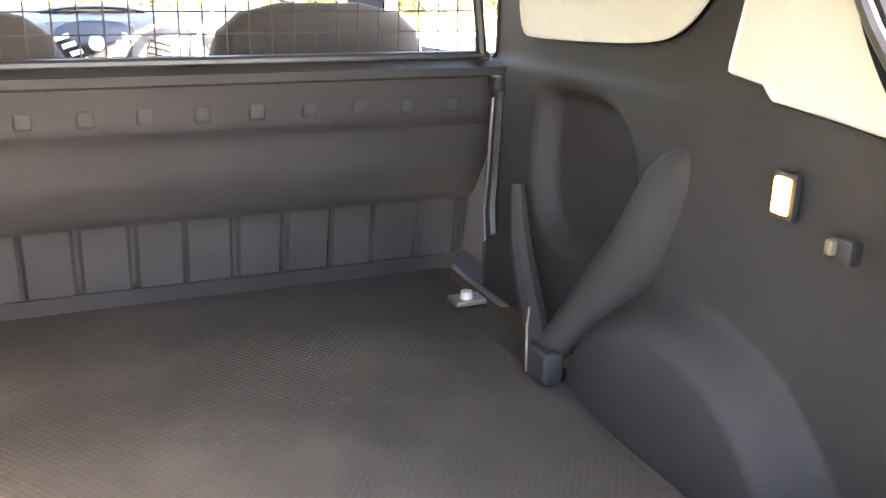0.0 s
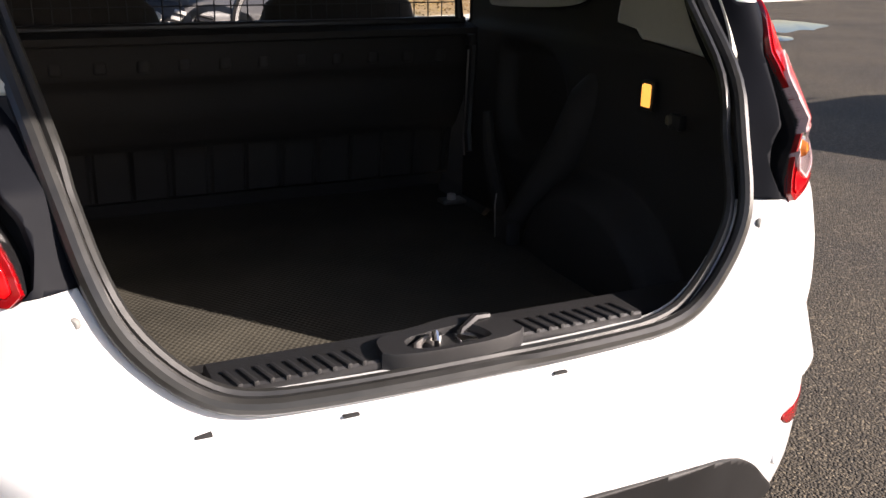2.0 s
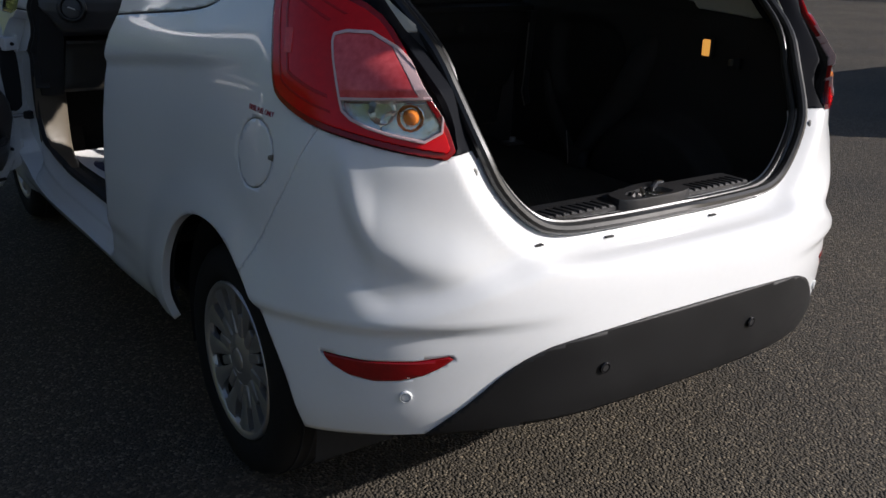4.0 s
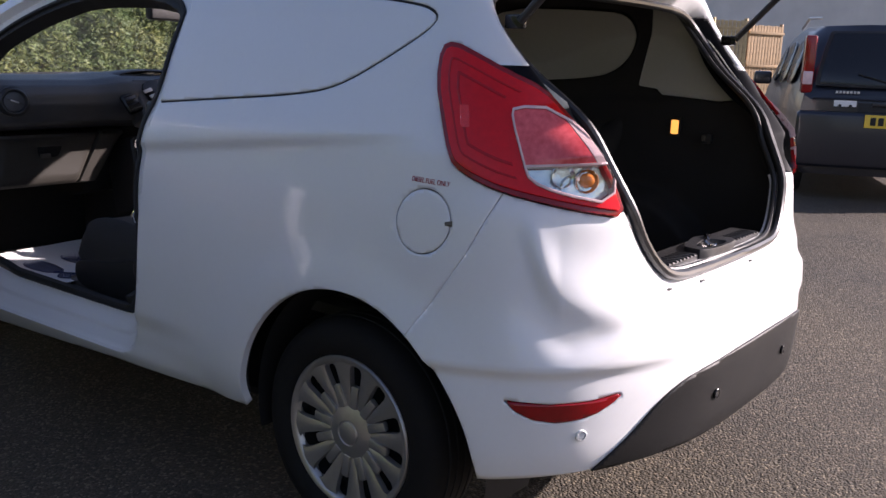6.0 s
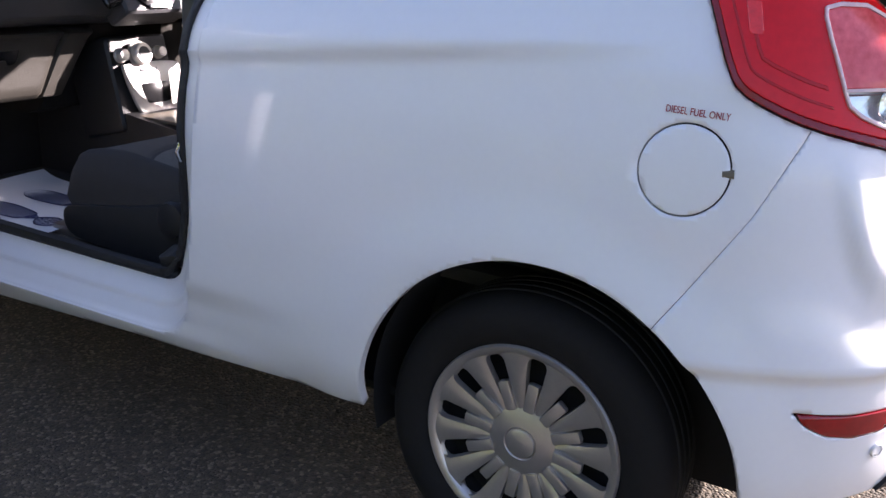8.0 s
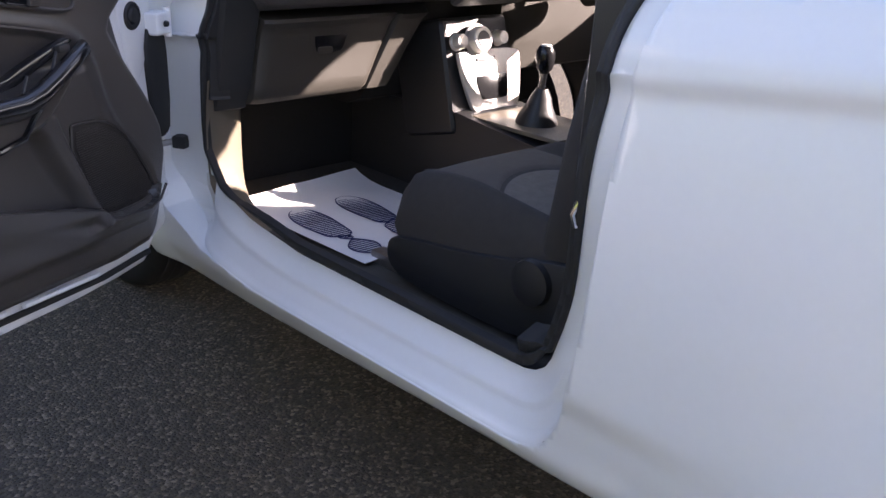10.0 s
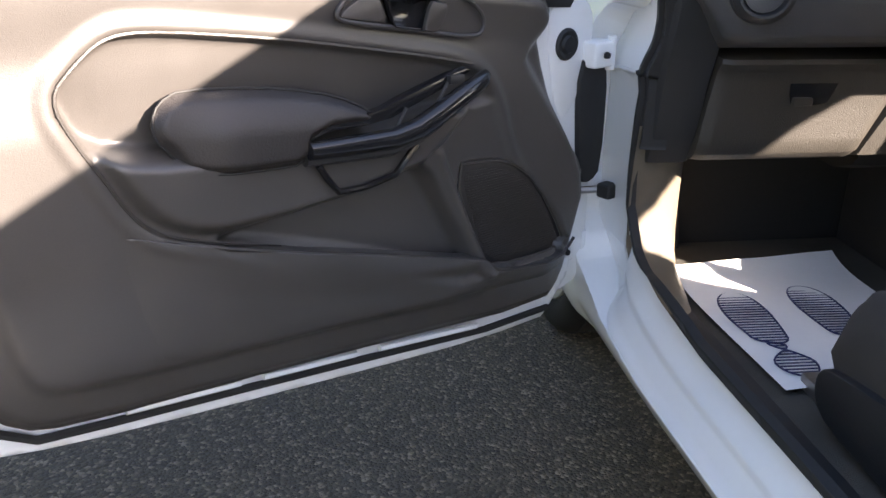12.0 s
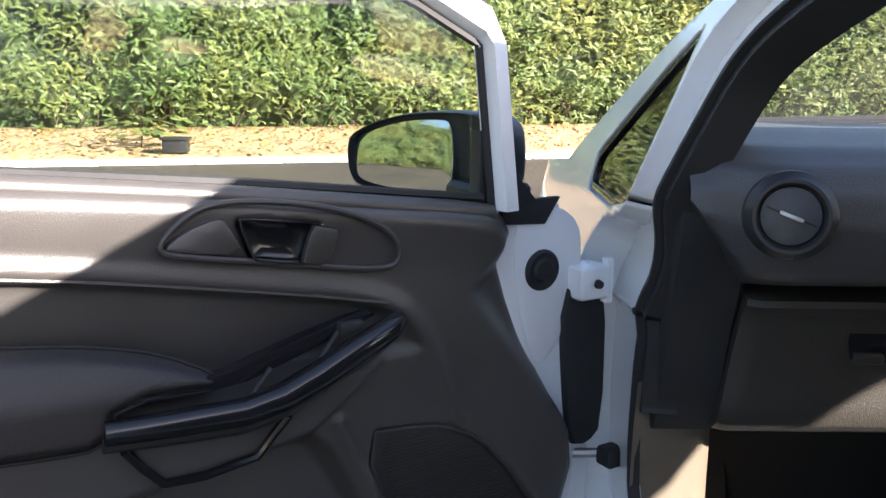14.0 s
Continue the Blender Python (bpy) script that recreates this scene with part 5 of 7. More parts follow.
# the sill: a rounded lip, a tread, a riser and an upper tread that runs up to the seal and round the rear corner
STEPS = [(0.0, 0.001), (0.04, 0.004), (0.08, 0.010), (0.12, 0.017), (0.18, 0.022), (0.38, 0.040), (0.42, 0.0425), (0.45, 0.0435), (0.53, 0.0455), (0.56, 0.047), (0.60, 0.051), (0.80, 0.069), (0.90, 0.076), (1.0, 0.079)]
rays = [(y, 0.60, -math.pi / 2) for y in np.linspace(1.92, 1.02, 44)] + [(1.0, 0.60, -math.pi / 2 - k) for k in np.linspace(0, math.pi / 2, 28)]
bm = bmesh.new()
rows = []
for y, z, turn in rays:
    far = leave(DOOR_CUT, y, z, turn)
    near = leave(APERTURE, y, z, turn) if y < 1.83 else 0.60 - 0.404
    stepped = smooth(1.90, 1.74, y) * smooth(-2.85, -2.30, turn)
    row = []
    for k, deep in STEPS:
        r = far + (near - far) * k
        a, b = y + r * math.cos(turn), z + r * math.sin(turn)
        flat = jamb_sink(np.array([[0, a, b]]))[0] - 0.0015
        row.append(bm.verts.new((side_x(a, b) + deep * stepped + flat * (1 - stepped), a, b)))
    rows.append(row)
for a, b in zip(rows, rows[1:]):
    for i in range(len(STEPS) - 1):
        bm.faces.new((a[i], a[i + 1], b[i + 1], b[i]))
part("door_sill", bm, PAINT, van, "white painted stepped door sill", 60)
part("door_striker", tube([(-0.80, 0.765, 0.735), (-0.82, 0.775, 0.735), (-0.825, 0.778, 0.718), (-0.82, 0.775, 0.70), (-0.80, 0.765, 0.70)], 0.005, 8), CHROME, van, "chrome door striker")
part("belt_pillar_cover", box((0.05, 0.10, 0.42), (-0.655, 0.82, 0.82), 0.02, seg=3), PLASTIC, van)

card = clip(clip(PLAIN, lambda p: -side_gap(APERTURE)(p)), lambda p: 0.985 - p[:, 2])
panel("door_card", mirrored(card), DOOR_TRIM, van, "dark grey door card on the driving side", push=-0.06, depth=0.02)

# windscreen, quarter lights, pillars' far side, bonnet
for s in (clip(PLAIN, lambda p: -side_gap(QUARTER)(p) - 0.012), mirrored(clip(PLAIN, lambda p: -side_gap(QUARTER)(p) - 0.012))):
    ob = panel("quarter_light", s, GLASS, van, "small fixed quarter window", push=-0.008, depth=0.003)
    ob.visible_shadow = False
for s in (clip(PLAIN, lambda p: np.minimum(0.0 - side_gap(QUARTER)(p), side_gap(QUARTER)(p) + 0.014)), ):
    panel("quarter_frame", s, GLOSS_BLACK, van, "black quarter window frame", push=-0.003, depth=0.02)
    panel("quarter_frame", mirrored(s), GLOSS_BLACK, van, "black quarter window frame", push=-0.003, depth=0.02)
ob = panel("door_window", mirrored(clip(PLAIN, lambda p: -side_gap(R_WINDOW)(p))), GLASS, van, "clear offside door window", push=-0.01, depth=0.004)
ob.visible_shadow = False
bm = bmesh.new()
rows = []
for u in np.linspace(0, 1, 12):
    y, z = 2.38 - u * 0.93, 0.985 + u * 0.45
    half = HALF(min(z, 1.40)) - 0.03 - 0.02 * u
    rows.append([bm.verts.new((x * half, y - 0.16 * x * x, z)) for x in np.linspace(-1, 1, 25)])
for a, b in zip(rows, rows[1:]):
    for i in range(24):
        bm.faces.new((a[i], a[i + 1], b[i + 1], b[i]))
ob = part("windscreen", bm, GLASS, van, "clear windscreen", 60)
ob.visible_shadow = False
bm = bmesh.new()
rows = []
for u in np.linspace(0, 1, 14):
    y = 2.28 + u * 0.88
    z = 1.0 - 0.10 * u - 0.12 * u ** 4
    half = 0.755 - 0.10 * u - 0.22 * u ** 5
    rows.append([bm.verts.new((x * half, y, z - 0.05 * abs(x) ** 3)) for x in np.linspace(-1, 1, 21)])
for a, b in zip(rows, rows[1:]):
    for i in range(20):
        bm.faces.new((a[i], a[i + 1], b[i + 1], b[i]))
part("bonnet", bm, PAINT, van, "white painted bonnet", 60)
part("wiper", tube([(-0.55, 2.25, 1.045), (-0.1, 2.30, 1.055), (0.1, 2.29, 1.05)], 0.008, 6), PLASTIC, van, "black wiper arm")

# writing over the filler flap
txt = bpy.data.curves.new("flap_text", "FONT")
txt.body = "DIESEL FUEL ONLY"
txt.size = 0.0155
txt.extrude = 0.0004
ob = new("flap_text", txt)
dg = bpy.context.evaluated_depsgraph_get()
me = bpy.data.meshes.new_from_object(ob.evaluated_get(dg))
bpy.data.objects.remove(ob)
xs_ = [v.co.x for v in me.vertices]
k = 0.094 / max(xs_)
for v in me.vertices:
    y = -0.217 - v.co.x * k
    z = 0.925 + v.co.y * 0.95 - 0.03 * v.co.x
    dd = np.hypot(PLAIN[0][:, 1] - y, PLAIN[0][:, 2] - z) + (PLAIN[0][:, 0] > -0.5) * 9
    pv = PLAIN[0][int(np.argmin(dd))]
    sh = pv[0] + (y - pv[1]) * (-pv[4] / pv[3]) + (z - pv[2]) * (-pv[5] / pv[3])
    v.co = (sh - 0.0008 - v.co.z, y, z)
me.materials.clear()
me.materials.append(RED_INK)
ob = new("flap_text", me)
ob.parent = van
ob["label"] = "small red fuel notice"

# these were laid out from the yard's middle line; the van's own middle lies MID to the side of it
SKIN_MADE = ("bay_side", "window_", "pillar_inner", "door_", "aperture", "quarter", "flap_text", "windscreen", "bonnet")
for o in van.children:
    if o not in BEFORE_INSIDE and not o.name.startswith(SKIN_MADE):
        o.location.x -= MID
load_mat.location.x = 0


# ---- the open nearside door: its own axes run along the door, out of its inner face, and up ----
DOOR_M = Matrix(((-0.845, 0.535, 0, -0.82 - MID), (-0.535, -0.845, 0, 1.93), (0, 0, 1, 0), (0, 0, 0, 1)))
door = new("door")
door.parent = van
door.matrix_basis = DOOR_M
door["label"] = "open passenger door with dark moulded trim"
TRIM = rounded([(0.13, 0.352), (0.60, 0.402), (0.78, 0.419), (1.06, 0.442), (1.13, 0.462), (1.175, 0.52), (1.195, 0.61), (1.205, 0.80), (1.215, 1.085), (0.87, 1.045), (0.77, 1.038), (0.55, 1.013),
                (0.40, 0.992), (0.22, 0.968), (0.165, 0.945), (0.155, 0.87), (0.085, 0.70), (0.030, 0.585), (0.062, 0.48), (0.085, 0.40)], 1)
SHEET = rounded([(0.04, 0.30), (0.27, 0.304), (0.60, 0.340), (0.83, 0.367), (1.07, 0.398), (1.19, 0.425), (1.245, 0.50), (1.25, 0.62), (1.255, 0.85), (1.27, 1.075), (0.87, 1.033), (0.55, 1.002), (0.165, 0.955), (0.02, 0.945), (0.0, 0.60)], 1)
INSERT = rounded([(1.036, 0.889), (1.0, 0.928), (0.96, 0.955), (0.919, 0.957), (0.841, 0.948), (0.711, 0.929), (0.548, 0.898), (0.36, 0.858), (0.30, 0.80), (0.27, 0.70), (0.20, 0.60), (0.13, 0.50), (0.29, 0.478), (0.441, 0.518), (0.559, 0.566),
                  (0.744, 0.630), (0.900, 0.681), (0.930, 0.699), (0.957, 0.730), (0.985, 0.784), (1.015, 0.836)], 2)


def door_grid(outline, relief, mat, name, parent, label="", step=0.006, back=0.02):
    lo, hi = outline.min(0) - step, outline.max(0) + step
    S, Zg = np.meshgrid(np.arange(lo[0], hi[0] + step, step), np.arange(lo[1], hi[1] + step, step))
    H = relief(S, Zg)
    Pg = np.stack([S, H, Zg], -1)
    n = np.cross(np.gradient(Pg, axis=0), np.gradient(Pg, axis=1))
    n /= np.linalg.norm(n, axis=2, keepdims=True)
    v, f = grid_sheet(Pg, n)
    sheet = clip((v, [q[::-1] for q in f]), lambda p: -outline_gap(p[:, 0], p[:, 2], outline))
    return panel(name, sheet, mat, parent, label, depth=back)


def gapf(poly):
    return lambda s, z: outline_gap(s, z, poly)


g_trim, g_ins = gapf(TRIM), gapf(INSERT)

BOLSTER = rounded([(1.0, 0.822), (0.878, 0.797), (0.683, 0.79), (0.50, 0.79), (0.34, 0.85), (0.306, 0.823), (0.45, 0.703), (0.498, 0.694), (0.616, 0.677), (0.685, 0.668), (0.826, 0.664), (0.90, 0.68), (0.955, 0.73), (0.985, 0.784)], 1)
HOLLOW = rounded([(0.850, 0.664), (0.760, 0.674), (0.672, 0.681), (0.526, 0.689), (0.483, 0.708), (0.442, 0.696), (0.415, 0.647), (0.352, 0.525), (0.325, 0.455), (0.557, 0.535), (0.70, 0.585), (0.82, 0.635)], 1)
RELEASE = [(0.546, 0.977), (0.449, 0.965), (0.468, 0.923), (0.528, 0.932)]
FACET = rounded([(0.243, 0.86), (0.217, 0.813), (0.045, 0.607), (-0.05, 0.6), (-0.05, 0.9), (0.10, 1.0), (0.16, 0.93)], 1)
GRILLE = rounded([(0.394, 0.690), (0.303, 0.684), (0.246, 0.667), (0.184, 0.621), (0.105, 0.506), (0.10, 0.47), (0.286, 0.475), (0.330, 0.510)], 1)
g_bol, g_hol, g_fac, g_gri = gapf(BOLSTER), gapf(HOLLOW), gapf(FACET), gapf(GRILLE)


def trim_relief(s, z):
    """The card's height: rolled edge, sunk insert over a ledge, bolster under it, hollow over the pocket, bent-back front corner."""
    h = 0.012 * smooth(0.0, -0.02, g_trim(s, z))
    h = h + 0.016 * smooth(0.02, -0.10, g_trim(s, z)) * smooth(0.66, 0.50, z)
    h = h + 0.010 * smooth(0.90, 0.99, z + 0.06 * (0.6 - s)) * smooth(0.0, -0.03, g_trim(s, z))
    gi = g_ins(s, z)
    ledge = np.interp(s, [0.683, 0.872, 0.90, 0.971, 1.0, 1.04], [0.788, 0.792, 0.797, 0.809, 0.825, 0.87])
    over = smooth(-0.006, 0.010, z - ledge)
    deep = smooth(0.004, -0.012, gi)
    h = h + 0.008 * smooth(0.030, 0.004, gi) * (1 - deep)
    h = h - deep * over * (0.008 + 0.016 * smooth(0.14, 0.0, z - ledge) * smooth(0.30, 0.42, s))
    h = h + 0.026 * (1 - over) * smooth(0.0, -0.025, g_bol(s, z))
    h = h - 0.036 * smooth(0.004, -0.020, g_hol(s, z))
    h = h - 0.030 * smooth(0.003, -0.004, outline_gap(s, z, RELEASE))
    across = (s - 0.409) * 0.908 - (z - 0.683) * 0.418
    h = h + 0.008 * smooth(0.014, 0.0, np.abs(across)) * (z > 0.47) * (z < 0.72)
    sunk_ = smooth(0.004, -0.004, g_gri(s, z))
    h = h * (1 - sunk_) + 0.002 * sunk_
    h = h + 0.009 * smooth(-0.055, -0.075, g_trim(s, z)) * smooth(0.93, 0.83, z) * smooth(0.25, 0.45, s) * smooth(0.0, 0.02, gi)
    return h - 0.034 * smooth(0.0, -0.045, g_fac(s, z))


door_grid(TRIM, trim_relief, DOOR_TRIM, "door_card", door, "dark grey-brown moulded door card", 0.005)
door_grid(SHEET, lambda s, z: -0.028 + 0 * s, PAINT, "door_sheet", door, "white painted door frame", 0.012, 0.075)
# outer skin, dark weather strip and clips along the lower edge
SKIN = rounded([(0.0, 0.285), (0.30, 0.29), (0.83, 0.350), (1.10, 0.385), (1.225, 0.415), (1.275, 0.50), (1.285, 0.85), (1.30, 1.085), (0.87, 1.040), (0.15, 0.955), (-0.01, 0.94)], 1)
bm = plate(SKIN, 0.0, 0.05, 0.015, Matrix(((1, 0, 0, 0), (0, 0, -1, -0.06), (0, 1, 0, 0), (0, 0, 0, 1))))
part("outer_skin", bm, PAINT, door, "white painted outer door skin")
path = [(1.232, 0.90), (1.222, 0.60), (1.205, 0.53), (1.165, 0.465), (1.10, 0.425), (1.00, 0.412), (0.80, 0.390), (0.60, 0.367), (0.27, 0.327), (0.09, 0.322)]
part("door_weatherstrip", tube([(s, -0.022, z) for s, z in path], 0.007, 6), RUBBER, door, "black rubber strip round the door edge")
for a, b in ((0.98, 0.80), (0.76, 0.58), (0.53, 0.30)):
    za, zb = np.interp(a, [0.27, 0.6, 1.0], [0.345, 0.386, 0.430]), np.interp(b, [0.27, 0.6, 1.0], [0.345, 0.386, 0.430])
    part("drain_strip", tube([(a, -0.012, za), (b, -0.012, zb)], 0.006, 6), PAINT, door)
part("edge_hole", box((0.014, 0.004, 0.008), (1.168, -0.026, 0.435), 0.001), RUBBER, door)

# arm pad, grab handle, cup, lever surround, speaker, reflector, pocket
ARM = rounded([(0.913, 0.842), (0.899, 0.864), (0.867, 0.877), (0.759, 0.868), (0.668, 0.852), (0.609, 0.831), (0.560, 0.797), (0.690, 0.803), (0.693, 0.755), (0.797, 0.760), (0.873, 0.766), (0.893, 0.798), (0.911, 0.817)], 1)
door_m = Matrix(((1, 0, 0, 0), (0, 0, 1, 0), (0, 1, 0, 0), (0, 0, 0, 1)))
g_arm = gapf(ARM)
arm = door_grid(ARM, lambda s, z: 0.014 + 0.042 * smooth(0.90, 0.805, z + 0.06 * (0.75 - s)) * (0.4 + 0.6 * smooth(0.90, 0.80, s)) - 0.014 * smooth(-0.014, 0.0, g_arm(s, z)), ARM_PAD, "arm_pad", door, "soft dark arm pad", 0.004, 0.05)
part("pad_seam", tube([(s, 0.003 + 0.042 * smooth(0.90, 0.805, z + 0.06 * (0.75 - s)) * (0.4 + 0.6 * smooth(0.90, 0.80, s)), z) for s, z in ARM], 0.0016, 5, True), RUBBER, arm)
grab = new("grab_handle")
grab.parent = door
grab["label"] = "black door pull with window switch"
pts = [(0.705, 0.058, 0.778), (0.64, 0.062, 0.776), (0.56, 0.064, 0.774), (0.515, 0.064, 0.782), (0.47, 0.064, 0.800), (0.42, 0.062, 0.822), (0.375, 0.056, 0.838), (0.352, 0.040, 0.842)]
part("pull_bar", tube(pts, [0.013, 0.015, 0.016, 0.017, 0.017, 0.016, 0.015, 0.010], 12), GLOSS_BLACK, grab)
part("pull_bar_low", tube([(a, b - 0.012, c - 0.016) for a, b, c in pts[:-1]], [0.010, 0.012, 0.014, 0.014, 0.013, 0.012, 0.010], 10), PLASTIC, grab)
part("switch_well", plate(rounded([(0.70, 0.797), (0.565, 0.795), (0.50, 0.815), (0.385, 0.852), (0.40, 0.862), (0.52, 0.832), (0.58, 0.812), (0.70, 0.812)], 1), 0.030, 0.046, 0.003, door_m), GLOSS_BLACK, grab)
for s in (0.452, 0.535):
    part("switch_divider", tube([(s - 0.012, 0.048, 0.842 - 0.35 * (s - 0.452)), (s + 0.016, 0.058, 0.816 - 0.35 * (s - 0.452))], 0.003, 6), PLASTIC, grab)
part("window_switch", box((0.03, 0.012, 0.014), (0.425, 0.050, 0.846), 0.003), PLASTIC, grab)
part("cup_rim", tube([(0.685, 0.050, 0.752), (0.668, 0.046, 0.728), (0.645, 0.042, 0.702), (0.60, 0.042, 0.700), (0.54, 0.043, 0.709), (0.520, 0.048, 0.735), (0.505, 0.054, 0.755)], 0.0055, 8), GLOSS_BLACK, grab)
part("cup_face", plate(rounded([(0.675, 0.755), (0.655, 0.720), (0.638, 0.706), (0.545, 0.712), (0.525, 0.74), (0.525, 0.76)], 1), 0.025, 0.036, 0.002, door_m), DASH_DARK, grab)

lever = new("lever_surround")
lever.parent = door
lever["label"] = "inner door release in an oval surround"
OVAL = rounded([(0.635, 0.952), (0.622, 0.972), (0.590, 0.995), (0.545, 1.0), (0.459, 0.989), (0.395, 0.970), (0.352, 0.945), (0.342, 0.916), (0.362, 0.900), (0.493, 0.924), (0.61, 0.944)], 2)
part("surround_ring", tube([(s, 0.025, z) for s, z in OVAL], 0.004, 8, True), DASH_WARM, lever)
part("surround_fin", plate(rounded([(0.630, 0.954), (0.605, 0.972), (0.570, 0.983), (0.558, 0.978), (0.540, 0.938), (0.612, 0.948)], 1), 0.02, 0.029, 0.004, door_m), DOOR_TRIM, lever)
bm = bmesh.new()
BOWL = rounded([(0.546, 0.978), (0.540, 0.980), (0.452, 0.967), (0.447, 0.963), (0.466, 0.925), (0.472, 0.922), (0.525, 0.931), (0.530, 0.934)], 1)
mid_b = BOWL.mean(0)
rings = [[bm.verts.new((*(mid_b + (q - mid_b) * k), n)) for q in BOWL] for k, n in ((1.06, 0.024), (1.05, 0.030), (1.0, 0.0305), (0.95, 0.026), (0.90, 0.010), (0.5, 0.004))]
for a, b in zip(rings, rings[1:]):
    for i in range(len(a)):
        j = (i + 1) % len(a)
        bm.faces.new((a[i], a[j], b[j], b[i]))
bm.faces.new(rings[-1])
bmesh.ops.transform(bm, matrix=door_m, verts=bm.verts)
part("release_bowl", bm, GLOSS_BLACK, lever, "dark hollow behind the release")
part("release_lever", plate(rounded([(0.462, 0.966), (0.450, 0.964), (0.424, 0.958), (0.444, 0.918), (0.470, 0.922), (0.476, 0.924)], 1), 0.0265, 0.0335, 0.003, door_m), DASH_WARM, lever, "black release lever")


speaker = new("speaker_grille")
speaker.parent = door
speaker["label"] = "fine black speaker grille"
part("grille_plate", plate(GRILLE, -0.002, 0.010, 0.002, door_m), ARM_PAD, speaker)
bm = bmesh.new()
for z in np.arange(0.475, 0.69, 0.0048):
    row = np.arange(0.08, 0.42, 0.002)
    ok = row[outline_gap(row, np.full(len(row), z), GRILLE) < -0.012]
    if len(ok) > 4:
        add_tube(bm, [(ok[0], 0.0135, z), (ok[-1], 0.0130, z)], 0.0013, 5)
tagged(part("grille_bar", bm, DASH_WARM, speaker), kind="stuff")
part("grille_edge", tube([(s, 0.013, z) for s, z in GRILLE], 0.003, 6, True), DASH_WARM, speaker)
POCKET_TOP = [(0.945, 0.692), (0.900, 0.677), (0.831, 0.656), (0.702, 0.617), (0.568, 0.580), (0.403, 0.531), (0.335, 0.510), (0.305, 0.486), (0.270, 0.476), (0.168, 0.462), (0.125, 0.470), (0.098, 0.498)]
BULGE = np.array(POCKET_TOP + [(0.075, 0.470), (0.085, 0.425), (0.16, 0.412), (0.30, 0.425), (0.55, 0.445), (0.80, 0.468), (0.95, 0.492), (1.030, 0.530), (1.078, 0.590), (1.100, 0.650), (1.085, 0.690), (1.03, 0.712)])
g_bulge = gapf(np.concatenate([[(a, b + 0.2) for a, b in POCKET_TOP], [(0.02, 0.60)], BULGE[len(POCKET_TOP) + 1:-2], [(1.10, 0.70), (1.00, 0.90)]]))
top_s, top_z = [p[0] for p in POCKET_TOP[::-1]], [p[1] for p in POCKET_TOP[::-1]]


def pocket_relief(s, z):
    """Proud of the card along the pocket's mouth, running out into it at the foot and the tail end."""
    under = np.interp(s, top_s, top_z) - z
    swell = smooth(0.0, -0.09, g_bulge(s, z)) * smooth(1.02, 0.72, s)
    return trim_relief(s, z) * (1 - swell) + swell * (0.038 + 0.006 * smooth(0.08, 0.01, under)) - 0.003 + 0.0042 * smooth(-0.002, -0.03, g_bulge(s, z)) * smooth(1.0, 0.90, s)


pocket = door_grid(BULGE, pocket_relief, DOOR_TRIM, "map_pocket", door, "dark moulded door pocket", 0.004, 0.040)
part("pocket_lip", tube([(s, 0.041 - 0.026 * smooth(0.80, 0.945, s), z) for s, z in POCKET_TOP], 0.0032, 6), DASH_WARM, pocket)
part("door_reflector", plate(rounded([(1.196, 0.713), (1.150, 0.707), (1.142, 0.702), (1.134, 0.684), (1.130, 0.660), (1.136, 0.656), (1.196, 0.659)], 1), 0.002, 0.022, 0.004, door_m), RED, door, "bright red door edge reflector")
PIPING = [(0.360, 0.858), (0.436, 0.876), (0.548, 0.898), (0.711, 0.929), (0.841, 0.948), (0.919, 0.957), (0.965, 0.952), (1.0, 0.926), (1.036, 0.889), (1.015, 0.836), (0.985, 0.784), (0.957, 0.730), (0.930, 0.699), (0.900, 0.681), (0.819, 0.655), (0.735, 0.632)]
for _ in range(2):
    PIPING = [PIPING[0]] + [tuple(0.75 * np.array(a) + 0.25 * np.array(b)) if k == 0 else tuple(0.25 * np.array(a) + 0.75 * np.array(b)) for a, b in zip(PIPING, PIPING[1:]) for k in (0, 1)] + [PIPING[-1]]
part("insert_piping", tube([(s, 0.020, z) for s, z in PIPING], 0.0026, 6), DASH_WARM, door)

# window frame, glass edge, hinges, strap, boot, mirror
frame_pts = [(0.170, 0.0, 0.955), (0.179, -0.004, 1.05), (0.191, -0.008, 1.168), (0.206, -0.010, 1.196), (0.29, -0.015, 1.240), (0.50, -0.035, 1.335), (0.75, -0.05, 1.40), (1.05, -0.05, 1.415), (1.29, -0.045, 1.40)]
bm = bmesh.new()
rows = []
for i, (s, n, z) in enumerate(frame_pts):
    up = 1.0 if i < 3 else 0.3
    ds, dz = (0.0155, 0.0) if i < 3 else (0.007, 0.019)
    rows.append([bm.verts.new((s - ds, n - 0.02, z + dz)), bm.verts.new((s - ds * 0.9, n + 0.012, z + dz * 0.9)), bm.verts.new((s + ds * 0.5, n + 0.016, z - dz * 0.6)), bm.verts.new((s + ds, n - 0.004, z - dz)), bm.verts.new((s + ds, n - 0.02, z - dz))])
for a, b in zip(rows, rows[1:]):
    for i in range(5):
        bm.faces.new((a[i], a[(i + 1) % 5], b[(i + 1) % 5], b[i]))
part("window_frame", bm, PAINT, door, "white painted window frame", 30)
part("frame_seal", tube([(s + 0.0165 * (i < 3) + 0.008 * (i > 2), n - 0.006, z - 0.024 * (i > 2)) for i, (s, n, z) in enumerate(frame_pts)], 0.006, 6), RUBBER, door)
part("frame_seal", tube([(s - 0.0175 * (i < 3) - 0.008 * (i > 2), n - 0.012, z + 0.024 * (i > 2)) for i, (s, n, z) in enumerate(frame_pts)], 0.006, 6), RUBBER, door)
